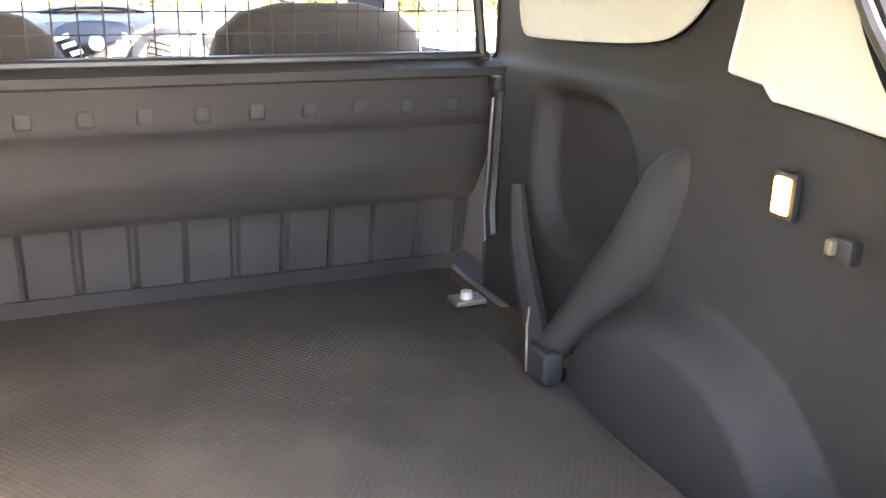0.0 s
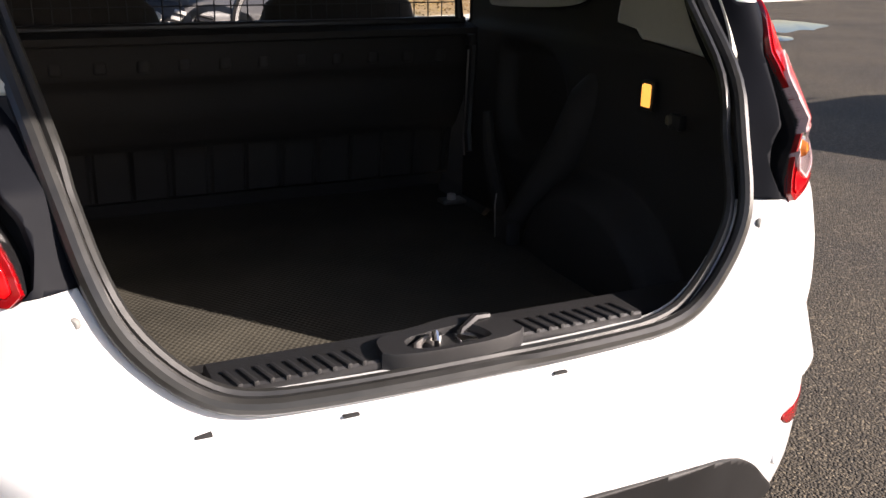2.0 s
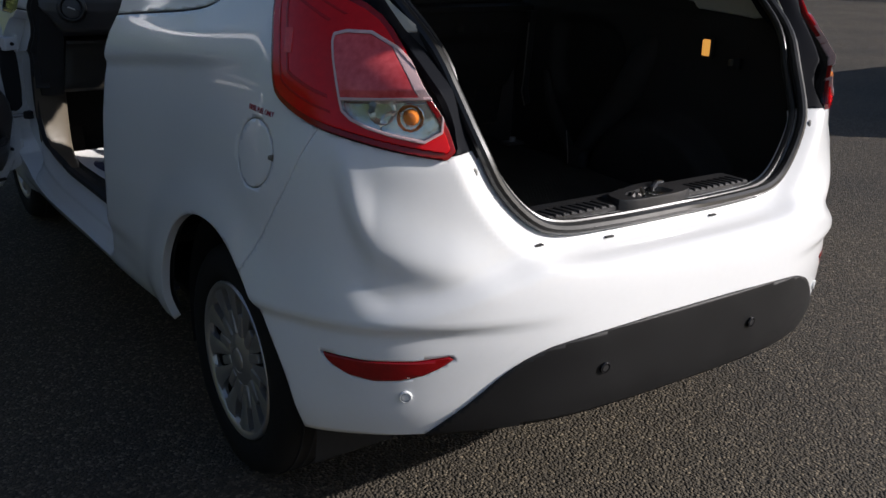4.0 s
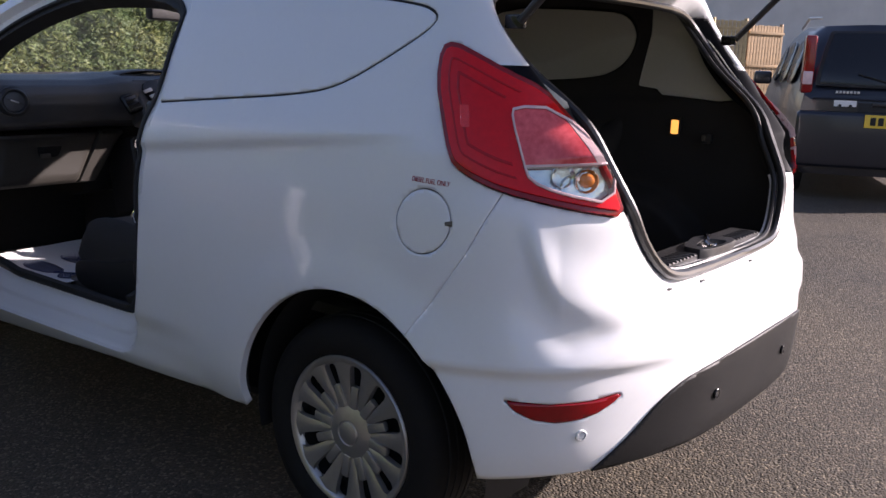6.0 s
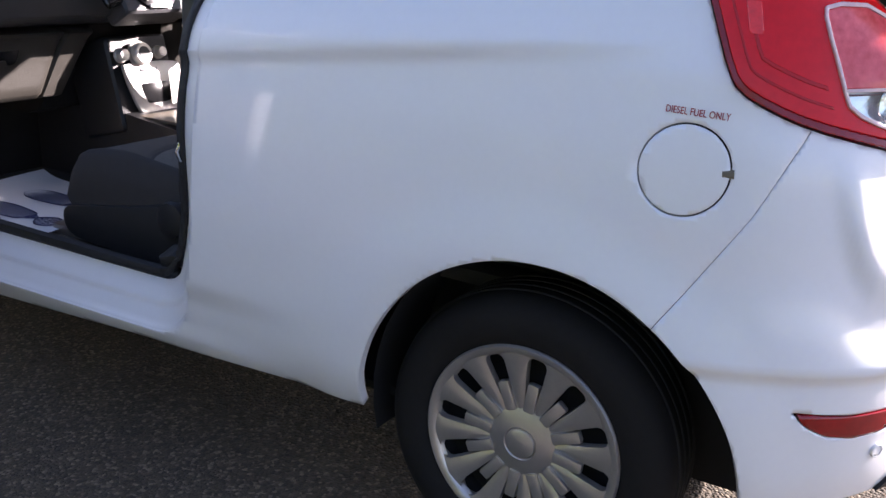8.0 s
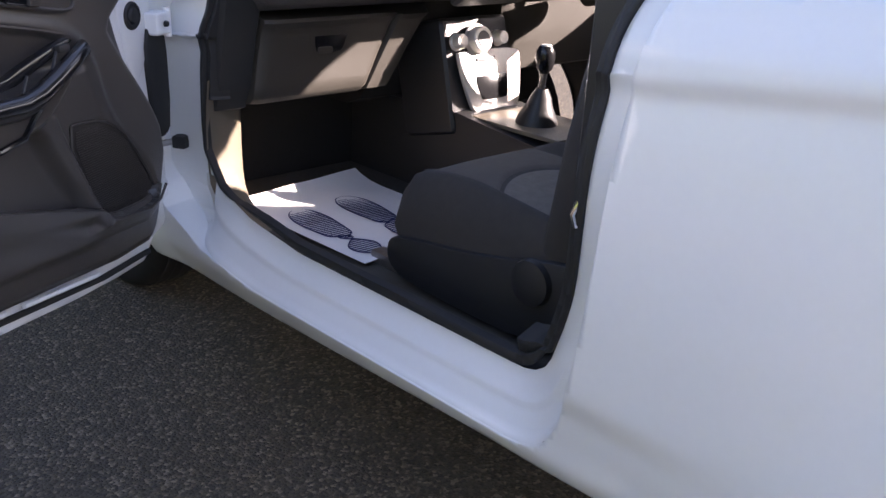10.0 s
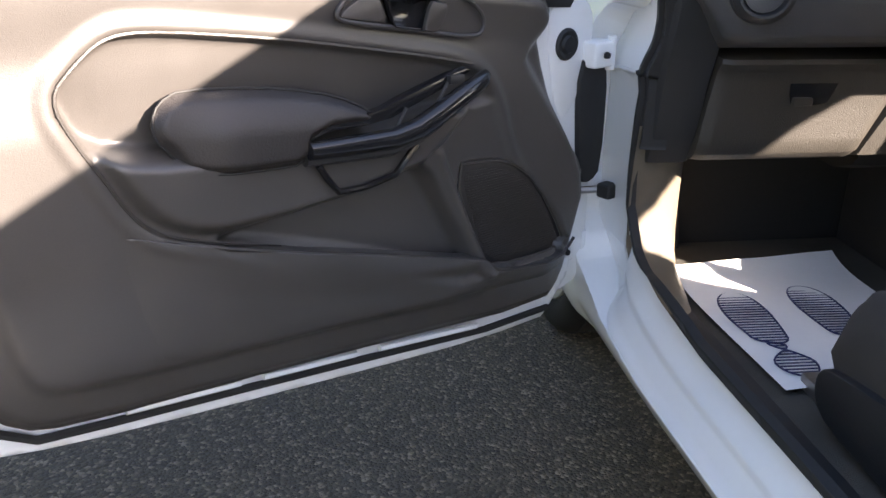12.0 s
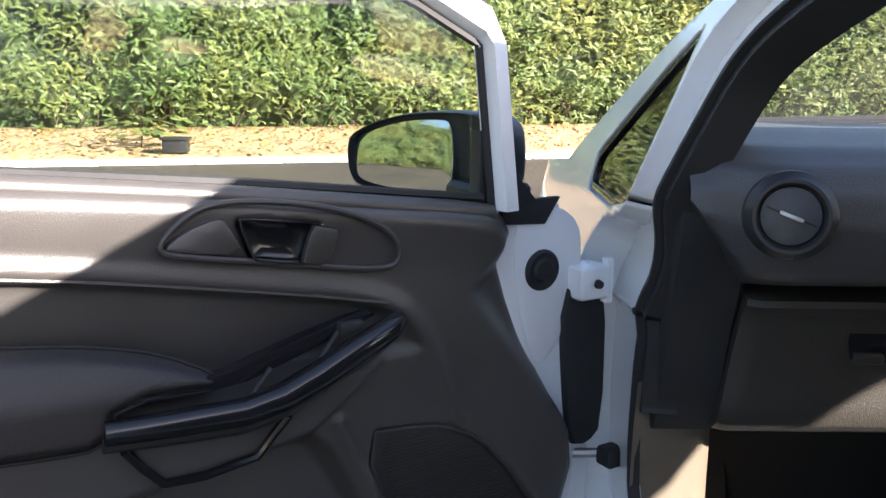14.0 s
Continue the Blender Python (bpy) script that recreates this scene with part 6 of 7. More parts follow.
part("top_roll", tube([(1.222, 0.0, 1.072), (1.10, 0.0, 1.060), (0.87, 0.0, 1.034), (0.77, 0.0, 1.026), (0.55, 0.0, 1.001), (0.40, 0.0, 0.981), (0.25, -0.002, 0.961), (0.19, -0.006, 0.950)], 0.0135, 14), DOOR_TRIM, door)
part("belt_strip", tube([(0.20, -0.012, 0.972), (0.55, -0.010, 1.016), (0.87, -0.008, 1.050), (1.20, -0.006, 1.088)], 0.006, 6), RUBBER, door, "black window strip")
bm.free()
ob = part("door_glass", plate([(0.215, 0.96), (0.215, 1.17), (0.30, 1.225), (0.50, 1.318), (0.75, 1.378), (1.05, 1.39), (1.26, 1.38), (1.25, 1.07)], -0.020, -0.016, 0.001, door_m), GLASS, door, "raised clear door glass")
ob.visible_shadow = False
for z, k in ((0.835, 0), (0.43, 1)):
    hinge = part("door_hinge", box((0.056, 0.05, 0.050), (0.008 + 0.03 * k, -0.018 - 0.035 * k, z), 0.008, seg=3), PAINT, door, "white painted steel door hinge")
    part("hinge_pin", tube([(-0.022, -0.004 - 0.035 * k, z - 0.032), (-0.022, -0.004 - 0.035 * k, z + 0.032)], 0.009, 10), PAINT, hinge)
    part("hinge_bolt", lathe([(0, 0.008), (0.006, 0.007), (0.007, 0)], 10, pose(0.008 + 0.03 * k, 0.009 - 0.035 * k, z, -90)), RUBBER, hinge)
part("loom_boot", plate(rounded([(0.050, 0.815), (0.0, 0.850), (-0.035, 0.82), (-0.040, 0.600), (-0.010, 0.572), (0.025, 0.580), (0.040, 0.69)], 1), -0.05, -0.014, 0.008, door_m), RUBBER, door, "black rubber cable boot")
part("door_plug", lathe([(0, 0.012), (0.014, 0.011), (0.018, 0.006), (0.026, 0.008), (0.030, 0.004), (0.031, -0.01)], 28, pose(0.085, -0.026, 0.858, -90)), RUBBER, door, "round black rubber plug")
part("door_end", plate(rounded([(0.155, 0.955), (0.02, 0.945), (0.005, 0.85), (0.045, 0.74), (0.10, 0.70)], 2), -0.07, -0.024, 0.006, door_m), PAINT, door)
part("door_end", plate(rounded([(0.085, 0.70), (0.02, 0.735), (-0.022, 0.66), (-0.030, 0.50), (-0.026, 0.36), (0.06, 0.335), (0.10, 0.42)], 1), -0.075, -0.034, 0.006, door_m), PAINT, door, "white painted front edge of the door")
part("corner_patch", plate([(0.16, 0.962), (0.06, 0.962), (0.085, 0.925), (0.16, 0.93)], -0.03, -0.020, 0.001, door_m), RUBBER, door)
part("check_strap", tube([(0.075, -0.035, 0.552), (0.02, -0.05, 0.553), (-0.045, -0.005, 0.556)], 0.008, 8), STEEL, door, "steel door check strap")
part("strap_guide", box((0.034, 0.034, 0.030), (-0.040, 0.004, 0.556), 0.007, seg=3), RUBBER, door, "black door check block")

mirror = new("wing_mirror")
mirror.parent = door
mirror["label"] = "black wing mirror"
MO = rounded([(0.283, 1.010), (0.272, 1.038), (0.17, 1.070), (0.06, 1.080), (-0.01, 1.076), (-0.02, 1.02), (-0.015, 0.955), (0.10, 0.947), (0.255, 0.950), (0.278, 0.972)], 2)
FACE = rounded([(0.271, 1.010), (0.260, 1.033), (0.17, 1.060), (0.090, 1.067), (0.066, 1.062), (0.058, 0.968), (0.10, 0.957), (0.245, 0.960), (0.266, 0.978)], 2)


def mirror_at(a, z, d):
    """Across the glass, up, and out of it towards the rear."""
    return (0.17 + 0.259 * a + 0.966 * d, -0.05 - 0.966 * a + 0.259 * d, z)


bm = bmesh.new()
cc = MO.mean(0)
rows = [[bm.verts.new(mirror_at(cc[0] + (a - cc[0]) * k, cc[1] + (z - cc[1]) * k, d)) for a, z in MO] for k, d in ((0.95, -0.014), (0.975, 0.002), (1.0, -0.004), (1.01, -0.03), (0.97, -0.07), (0.84, -0.10), (0.6, -0.12), (0.25, -0.128))]
for a, b in zip(rows, rows[1:]):
    for i in range(len(MO)):
        j = (i + 1) % len(MO)
        bm.faces.new((a[i], a[j], b[j], b[i]))
bm.faces.new(rows[0])
bm.faces.new(rows[-1])
part("mirror_shell", bm, PLASTIC, mirror, "", 50)
MIRROR = material("mirror_glass", (0.80, 0.83, 0.85), 0.02, metal=1.0, var=0.01)
part("mirror_glass", plate(FACE, -0.013, -0.008, 0.001, Matrix(((0.259, -0.067, 0.964, 0.173 + 0.067 * 1.013), (-0.966, -0.018, 0.258, -0.05 + 0.018 * 1.013), (0, 0.998, 0.07, 0.002), (0, 0, 0, 1)))), MIRROR, mirror, "reflecting mirror glass")
part("mirror_foot", box((0.10, 0.09, 0.06), (0.145, -0.075, 0.955), 0.02, seg=3), PLASTIC, mirror)
part("mirror_sail", plate([(0.20, 0.958), (0.20, 1.06), (0.175, 1.04), (0.10, 0.958)], -0.04, -0.018, 0.003, door_m), PLASTIC, mirror)

# ---- paper floor mat with printed shoe soles ----
paper = thing("floor_mat", "white paper floor mat printed with navy shoe soles", "floor mat", pose(0, 0, 0.366))
bm = bmesh.new()
n = 26
rows = []
for i in range(n):
    u = i / (n - 1)
    row = []
    for j in range(n):
        w = j / (n - 1)
        a = Vector((-0.645, 1.905)).lerp(Vector((-0.255, 1.955)), u)
        b = Vector((-0.625, 1.450)).lerp(Vector((-0.235, 1.480)), u)
        p = a.lerp(b, w)
        row.append(bm.verts.new((p.x, p.y, 0.006 + 0.004 * noise.noise((p.x * 7, p.y * 7, 0)) + 0.03 * (1 - w) ** 8)))
    rows.append(row)
for a, b in zip(rows, rows[1:]):
    for i in range(n - 1):
        bm.faces.new((a[i], a[i + 1], b[i + 1], b[i]))
part("paper_sheet", bm, PAPER, paper)


def sole(cx, cy, turn, sx):
    m = pose(cx, cy, 0.010, 0, 0, turn)
    ball = rounded([(-0.030 * sx, 0.150), (0.012 * sx, 0.162), (0.042 * sx, 0.125), (0.048 * sx, 0.06), (0.040 * sx, -0.005), (0.034 * sx, -0.045), (-0.026 * sx, -0.060), (-0.036 * sx, 0.0), (-0.044 * sx, 0.085)], 2)
    heel = rounded([(-0.028 * sx, -0.062), (0.034 * sx, -0.048), (0.038, -0.11), (0.034, -0.155), (0.0, -0.178), (-0.034, -0.155), (-0.038, -0.11)], 2)
    print_ = new("sole_print")
    print_.parent = paper
    print_.matrix_basis = m
    for shape in (ball, heel):
        part("sole_outline", tube([(a, b, 0.0) for a, b in shape], 0.0018, 5, True), INK, print_)
        bm = bmesh.new()
        for y in np.arange(-0.18, 0.165, 0.0105):
            xs = np.arange(-0.06, 0.06, 0.001)
            ok = xs[outline_gap(xs, np.full(len(xs), y), shape) < 0]
            if len(ok) > 4:
                add_box(bm, ((ok[0] + ok[-1]) / 2, y, 0.0), (ok[-1] - ok[0], 0.0030, 0.0014))
        part("sole_line", bm, INK, print_)


sole(-0.562, 1.655, -2, -1)
sole(-0.410, 1.672, -3, 1)


# ---- parts of parts stay one level under their part ----
def depth_of(ob):
    n = 1
    while ob.parent:
        ob, n = ob.parent, n + 1
    return n


deep = sorted((o for o in scene.objects if depth_of(o) > 3), key=depth_of)
while deep:
    for o in deep:
        up = o.parent
        o.matrix_basis = up.matrix_basis @ o.matrix_basis
        o.parent = up.parent
    deep = sorted((o for o in scene.objects if depth_of(o) > 3), key=depth_of)
for o in [o for o in scene.objects if o.type == "EMPTY" and not o.children and depth_of(o) == 3]:
    bpy.data.objects.remove(o)


# ---- the yard ----
def ground_material():
    m = bpy.data.materials.new("tarmac")
    m.use_nodes = True
    nt = m.node_tree
    b = nt.nodes["Principled BSDF"]
    co = nt.nodes.new("ShaderNodeTexCoord")
    vo = nt.nodes.new("ShaderNodeTexVoronoi")
    vo.inputs["Scale"].default_value = 125.0
    nt.links.new(co.outputs["Object"], vo.inputs["Vector"])
    big = nt.nodes.new("ShaderNodeTexNoise")
    big.inputs["Scale"].default_value, big.inputs["Detail"].default_value = 0.7, 6.0
    nt.links.new(co.outputs["Object"], big.inputs["Vector"])
    hsv = nt.nodes.new("ShaderNodeSeparateColor")
    nt.links.new(vo.outputs["Color"], hsv.inputs[0])
    ramp = nt.nodes.new("ShaderNodeValToRGB")
    e = ramp.color_ramp.elements
    e[0].position, e[0].color = 0.0, (0.046, 0.041, 0.034, 1)
    e[1].position, e[1].color = 1.0, (0.185, 0.158, 0.118, 1)
    mid = ramp.color_ramp.elements.new(0.78)
    mid.color = (0.082, 0.071, 0.055, 1)
    nt.links.new(hsv.outputs[0], ramp.inputs["Fac"])
    mul = nt.nodes.new("ShaderNodeMix")
    mul.data_type, mul.blend_type = "RGBA", "MULTIPLY"
    mul.inputs["Factor"].default_value = 1.0
    r2 = nt.nodes.new("ShaderNodeValToRGB")
    r2.color_ramp.elements[0].position, r2.color_ramp.elements[0].color = 0.3, (0.72, 0.72, 0.74, 1)
    r2.color_ramp.elements[1].position, r2.color_ramp.elements[1].color = 0.7, (1.15, 1.1, 1.0, 1)
    nt.links.new(big.outputs["Fac"], r2.inputs["Fac"])
    nt.links.new(ramp.outputs["Color"], mul.inputs["A"])
    nt.links.new(r2.outputs["Color"], mul.inputs["B"])
    nt.links.new(mul.outputs["Result"], b.inputs["Base Color"])
    b.inputs["Roughness"].default_value = 0.85
    b.inputs["Specular IOR Level"].default_value = 0.3
    bp = nt.nodes.new("ShaderNodeBump")
    bp.inputs["Strength"].default_value, bp.inputs["Distance"].default_value = 0.85, 0.009
    bp.invert = True
    nt.links.new(vo.outputs["Distance"], bp.inputs["Height"])
    nt.links.new(bp.outputs[0], b.inputs["Normal"])
    return m


TARMAC = ground_material()
bm = bmesh.new()
bmesh.ops.create_grid(bm, x_segments=60, y_segments=60, size=400)
tagged(part("ground", bm, TARMAC), "worn grey-brown tarmac with coarse stone chippings", "ground", kind="structure")


WET = material("wet_tarmac", (0.018, 0.016, 0.014), 0.10, var=0.3, scale=3)


def puddle(x, y, rx, ry, turn, seed):
    bm = bmesh.new()
    pts = [(rx * (1 + 0.28 * noise.noise((math.cos(a) * 1.3, math.sin(a) * 1.3, seed))) * math.cos(a), ry * (1 + 0.5 * noise.noise((math.cos(a) * 2.2, math.sin(a) * 2.2, seed + 5))) * math.sin(a)) for a in np.linspace(0, 2 * math.pi, 49)[:-1]]
    rim = [bm.verts.new((*q, 0.001)) for q in pts]
    mid = [bm.verts.new((q[0] * 0.93, q[1] * 0.93, 0.004)) for q in pts]
    for i in range(48):
        j = (i + 1) % 48
        bm.faces.new((rim[i], rim[j], mid[j], mid[i]))
    bm.faces.new(mid)
    ob = tagged(part("puddle", bm, WET), "shallow dark puddle on the tarmac", "puddle", group="puddles")
    ob.matrix_world = pose(x, y, 0, 0, 0, turn)


puddle(10.9, 9.9, 0.8, 1.1, -45, 2.0)
puddle(9.3, 8.3, 0.3, 0.45, -45, 7.0)

# ---- verge, hedge, fence, parked car, wall ----
def leaf_material(name, dark, light):
    m = bpy.data.materials.new(name)
    m.use_nodes = True
    nt = m.node_tree
    b = nt.nodes["Principled BSDF"]
    geo = nt.nodes.new("ShaderNodeNewGeometry")
    ramp = nt.nodes.new("ShaderNodeValToRGB")
    ramp.color_ramp.elements[0].color, ramp.color_ramp.elements[1].color = (*dark, 1), (*light, 1)
    nt.links.new(geo.outputs["Random Per Island"], ramp.inputs["Fac"])
    co = nt.nodes.new("ShaderNodeTexCoord")
    patch = nt.nodes.new("ShaderNodeTexNoise")
    patch.inputs["Scale"].default_value, patch.inputs["Detail"].default_value = 0.9, 3.0
    tint = nt.nodes.new("ShaderNodeValToRGB")
    tint.color_ramp.elements[0].position, tint.color_ramp.elements[0].color = 0.35, (0.72, 0.92, 0.80, 1)
    tint.color_ramp.elements[1].position, tint.color_ramp.elements[1].color = 0.65, (1.30, 1.12, 0.85, 1)
    mul = nt.nodes.new("ShaderNodeMix")
    mul.data_type, mul.blend_type = "RGBA", "MULTIPLY"
    mul.inputs["Factor"].default_value = 1.0
    nt.links.new(co.outputs["Object"], patch.inputs["Vector"])
    nt.links.new(patch.outputs["Fac"], tint.inputs["Fac"])
    nt.links.new(ramp.outputs["Color"], mul.inputs["A"])
    nt.links.new(tint.outputs["Color"], mul.inputs["B"])
    nt.links.new(mul.outputs["Result"], b.inputs["Base Color"])
    b.inputs["Roughness"].default_value = 0.55
    b.inputs["Subsurface Weight"].default_value = 0.0
    return m


LEAF = leaf_material("hedge_leaf", (0.052, 0.088, 0.026), (0.145, 0.175, 0.056))
LEAF_DRY = leaf_material("dry_leaf", (0.16, 0.09, 0.035), (0.50, 0.33, 0.15))
TWIG = material("twig", (0.09, 0.06, 0.04), 0.9, var=0.3)
HEDGE_SHADE = material("hedge_depth", (0.03, 0.045, 0.014), 1.0, var=0.3)
EARTH = material("leaf_litter", (0.30, 0.21, 0.12), 1.0, var=0.4, scale=14, bump=1.0, bump_scale=120, second=(0.44, 0.31, 0.17))
KERB = material("kerb_concrete", (0.48, 0.45, 0.40), 0.85, var=0.2, bump=0.3)
ALONG = Vector((0.971, 0.238, 0))
BACK = Vector((-0.238, 0.971, 0))
ORIGIN = Vector((0.0, 13.75, 0))


def at(u, v, z=0.0):
    return ORIGIN + ALONG * u + BACK * v + Vector((0, 0, z))


def face_depth(u, z):
    """How far the hedge's face bulges out towards the yard."""
    b = 0.42 * noise.noise((u * 0.55, z * 0.7, 3.1)) + 0.26 * noise.noise((u * 1.7, z * 1.6, 8.0)) + 0.09 * noise.noise((u * 4.5, z * 4.5, 1.0))
    return b + 0.45 * smooth(0.75, 0.1, z) * (0.6 + 0.7 * noise.noise((u * 1.1, 0, 5)))


rng = np.random.default_rng(4)
hedge = thing("hedge", "dense sunlit green evergreen hedge along the verge", "hedge", kind="")
# dark backing sheet: the shade deep in the foliage, put into its colour
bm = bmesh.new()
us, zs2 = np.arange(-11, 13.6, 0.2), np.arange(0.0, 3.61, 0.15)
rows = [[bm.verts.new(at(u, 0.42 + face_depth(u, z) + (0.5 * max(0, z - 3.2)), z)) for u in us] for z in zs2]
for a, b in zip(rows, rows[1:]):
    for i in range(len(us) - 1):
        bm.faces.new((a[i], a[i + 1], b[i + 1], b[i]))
part("hedge_core", bm, HEDGE_SHADE, hedge, soft=60)
V_, F_ = [], []
for k in range(56000):
    u = rng.uniform(-10.5, 13)
    z = rng.uniform(0.10, 3.75)
    gap_ = noise.noise((u * 1.1, z * 1.3, 20.0))
    if gap_ < -0.36 and rng.random() < 0.6:
        continue
    if z < 0.75 and rng.random() < 0.55 * smooth(0.75, 0.2, z):
        continue
    p = np.array(at(u + rng.normal(0, 0.02), face_depth(u, z) + rng.exponential(0.09) - 0.02, z))
    ax = np.array([rng.normal() * 0.8, -0.55 + rng.normal() * 0.3, 0.25 + rng.normal() * 0.55])
    ax /= np.linalg.norm(ax)
    face_to = np.array([rng.normal() * 0.4, -0.75, 0.65 + rng.normal() * 0.3])
    sd = np.cross(ax, face_to)
    sd /= np.linalg.norm(sd) + 1e-9
    up = np.cross(sd, ax)
    length = rng.uniform(0.065, 0.14)
    n_ = 6
    spine = [p + ax * length * t - up * 0.25 * length * t * t for t in np.linspace(0, 1, n_ + 1)]
    q = len(V_)
    V_ += spine
    for i in range(n_):
        size = length * (0.36 - 0.035 * i) * rng.uniform(0.8, 1.2)
        for side_ in (-1, 1):
            F_.append((q + i, len(V_), q + i + 1))
            V_.append(spine[i] + (sd * side_ * 0.8 + ax * 0.62) * size + up * rng.normal() * 0.12 * size)
leaves = mesh_part("hedge_leaf", V_, F_, LEAF, hedge, soft=False)
tagged(leaves, kind="stuff")
bm = bmesh.new()
for k in range(150):
    u = rng.uniform(-13, 16)
    p = at(u, 0.35 + face_depth(u, 0.2), 0)
    add_tube(bm, [p, p + Vector((rng.normal() * 0.15, -0.05, 0.35)), p + Vector((rng.normal() * 0.3, -0.05, 0.9))], [0.016, 0.012, 0.006], 5)
tagged(part("hedge_stem", bm, TWIG, hedge), kind="stuff")

bm = bmesh.new()
us3, vs3 = np.arange(-20, 22.1, 0.16), np.arange(-2.75, 0.9, 0.12)
rows = [[bm.verts.new(at(u, v, 0.05 * smooth(-2.75, -2.3, v) + 0.06 * smooth(-2.0, 0.4, v) + 0.03 * noise.noise((u * 2, v * 2, 0)) * smooth(-2.7, -2.3, v))) for u in us3] for v in vs3]
for a, b in zip(rows, rows[1:]):
    for i in range(len(us3) - 1):
        bm.faces.new((a[i], a[i + 1], b[i + 1], b[i]))
tagged(part("verge", bm, EARTH, soft=60), "brown verge strewn with dry leaf litter", "verge", kind="structure")
V_, F_ = [], []
for k in range(9000):
    u, v = rng.uniform(-13, 14), -2.6 + 3.0 * rng.random() ** 0.8
    z = 0.05 + 0.06 * smooth(-2.0, 0.4, v) + rng.uniform(0.0, 0.03)
    p = np.array(at(u, v, z))
    size, a = rng.uniform(0.03, 0.07), rng.uniform(0, 6.28)
    ax = np.array([math.cos(a), math.sin(a), rng.normal() * 0.3]) * size
    sd = np.array([-math.sin(a), math.cos(a), rng.normal() * 0.4]) * size * 0.4
    q = len(V_)
    V_ += [p - ax * 0.5, p + sd, p + ax * 0.6, p - sd]
    F_.append((q, q + 1, q + 2, q + 3))
litter = mesh_part("dry_leaves", V_, F_, LEAF_DRY, soft=False)
tagged(litter, "scattered dry brown leaves on the verge", "leaves", kind="stuff")
stone = None
edging = thing("kerb_edging", "pale concrete edging along the tarmac", "kerb", kind="structure")
for k in range(44):
    if stone is None:
        stone = part("kerb_stone", box((0.905, 0.10, 0.12), (0, 0, 0), 0.012), KERB, edging)
        o = stone
    else:
        o = stone.copy()
        scene.collection.objects.link(o)
    p = at(-19.5 + 0.915 * k, -2.78, 0.0)
    o.matrix_basis = Matrix.Translation(p) @ pose(0, 0, 0.0, 0, 0, math.degrees(math.atan2(0.238, 0.971)))
p = at(-4.6, -2.3, 0.06)
drain = thing("drain_box", "small black plastic drain box on the verge", "drain", Matrix.Translation(p))
part("drain_body", box((0.26, 0.16, 0.14), (0, 0, 0.08), 0.012), PLASTIC, drain)
part("drain_lid", box((0.30, 0.20, 0.025), (0, 0, 0.16), 0.006), PLASTIC, drain)
shrub = thing("shrub", "young broad-leaved seedling beside the hedge", "shrub", Matrix.Translation(at(-5.0, -1.75, 0.06)))
V_, F_ = [], []
for k in range(90):
    a, r = rng.uniform(0, 6.28), rng.uniform(0.05, 0.5)
    p = np.array([math.cos(a) * r, math.sin(a) * r, 0.16 + 0.22 * rng.random()])
    ax = np.array([math.cos(a), math.sin(a), -0.25]) * 0.16
    sd = np.array([-math.sin(a), math.cos(a), 0.1]) * 0.055
    q = len(V_)
    V_ += [p, p + ax * 0.5 + sd, p + ax, p + ax * 0.5 - sd]
    F_.append((q, q + 1, q + 2, q + 3))
mesh_part("shrub_leaf", V_, F_, LEAF, shrub, soft=False)
part("shrub_stem", tube([(0, 0, 0), (0.02, 0, 0.15), (0.03, 0.02, 0.3)], [0.012, 0.009, 0.005], 6), TWIG, shrub)

# board fence at the yard's far corner
WOOD = material("fence_wood", (0.42, 0.30, 0.15), 0.8, var=0.25, scale=6, bump=0.4, second=(0.55, 0.42, 0.22))
WOOD_OLD = material("fence_wood_brown", (0.36, 0.25, 0.14), 0.85, var=0.3, scale=6, bump=0.4)


def fence(name, start, end, high, mat, label):
    f = thing(name, label, "fence", group="board fences")
    a, b = Vector(start), Vector(end)
    n = int((b - a).length / 0.125)
    turn = math.degrees(math.atan2(b.y - a.y, b.x - a.x))
    board = None
    for k in range(n):
        p = a.lerp(b, (k + 0.5) / n)
        if board is None:
            board = part("board", box((0.112, 0.02, high), (0, 0, high / 2), 0.004), mat, f)
            o = board
        else:
            o = board.copy()
            scene.collection.objects.link(o)
        o.matrix_basis = pose(p.x, p.y, 0.03 + 0.012 * math.sin(k * 2.3), 0, 0, turn + 2 * math.sin(k * 1.7))
    for z in (0.35, high * 0.5, high - 0.2):
        m = a.lerp(b, 0.5)
        part("rail", box(((b - a).length, 0.04, 0.08), (0, 0, 0), 0.005, pose(m.x, m.y, z, 0, 0, turn) @ pose(0, -0.035, 0)), mat, f)
    for k in range(int((b - a).length / 2.4) + 2):
        p = a + (b - a).normalized() * min(k * 2.4, (b - a).length)
        part("post", box((0.10, 0.10, high + 0.1), (p.x, p.y + 0.08, high / 2 + 0.05), 0.006), mat, f)


fence("fence", (7.5, 16.6, 0), (16.5, 17.8, 0), 2.3, WOOD, "tall pale timber board fence behind the hedge")
fence("fence", (22.5, 11.3, 0), (24.0, 10.7, 0), 2.3, WOOD_OLD, "brown timber board fence beside the building")
fence("gate_fence", (25.3, 9.6, 0), (26.0, 8.85, 0), 2.5, WOOD, "pale slatted timber gate standing open")
fence("fence", (26.2, 8.9, 0), (27.6, 8.3, 0), 2.4, WOOD_OLD, "brown timber board fence beside the gate")
RENDER_WALL = material("wall_render", (0.62, 0.60, 0.56), 0.85, var=0.12, scale=1.5, bump=0.3)
WALL_DARK = material("wall_brick", (0.30, 0.22, 0.18), 0.85, var=0.25, scale=4, bump=0.4)
house = thing("building", "pale rendered low building at the yard's edge", "building", pose(33, 11, 0, 0, 0, -62))
part("wall", box((16, 0.3, 5.0), (0, 0, 2.5), 0.02), RENDER_WALL, house)
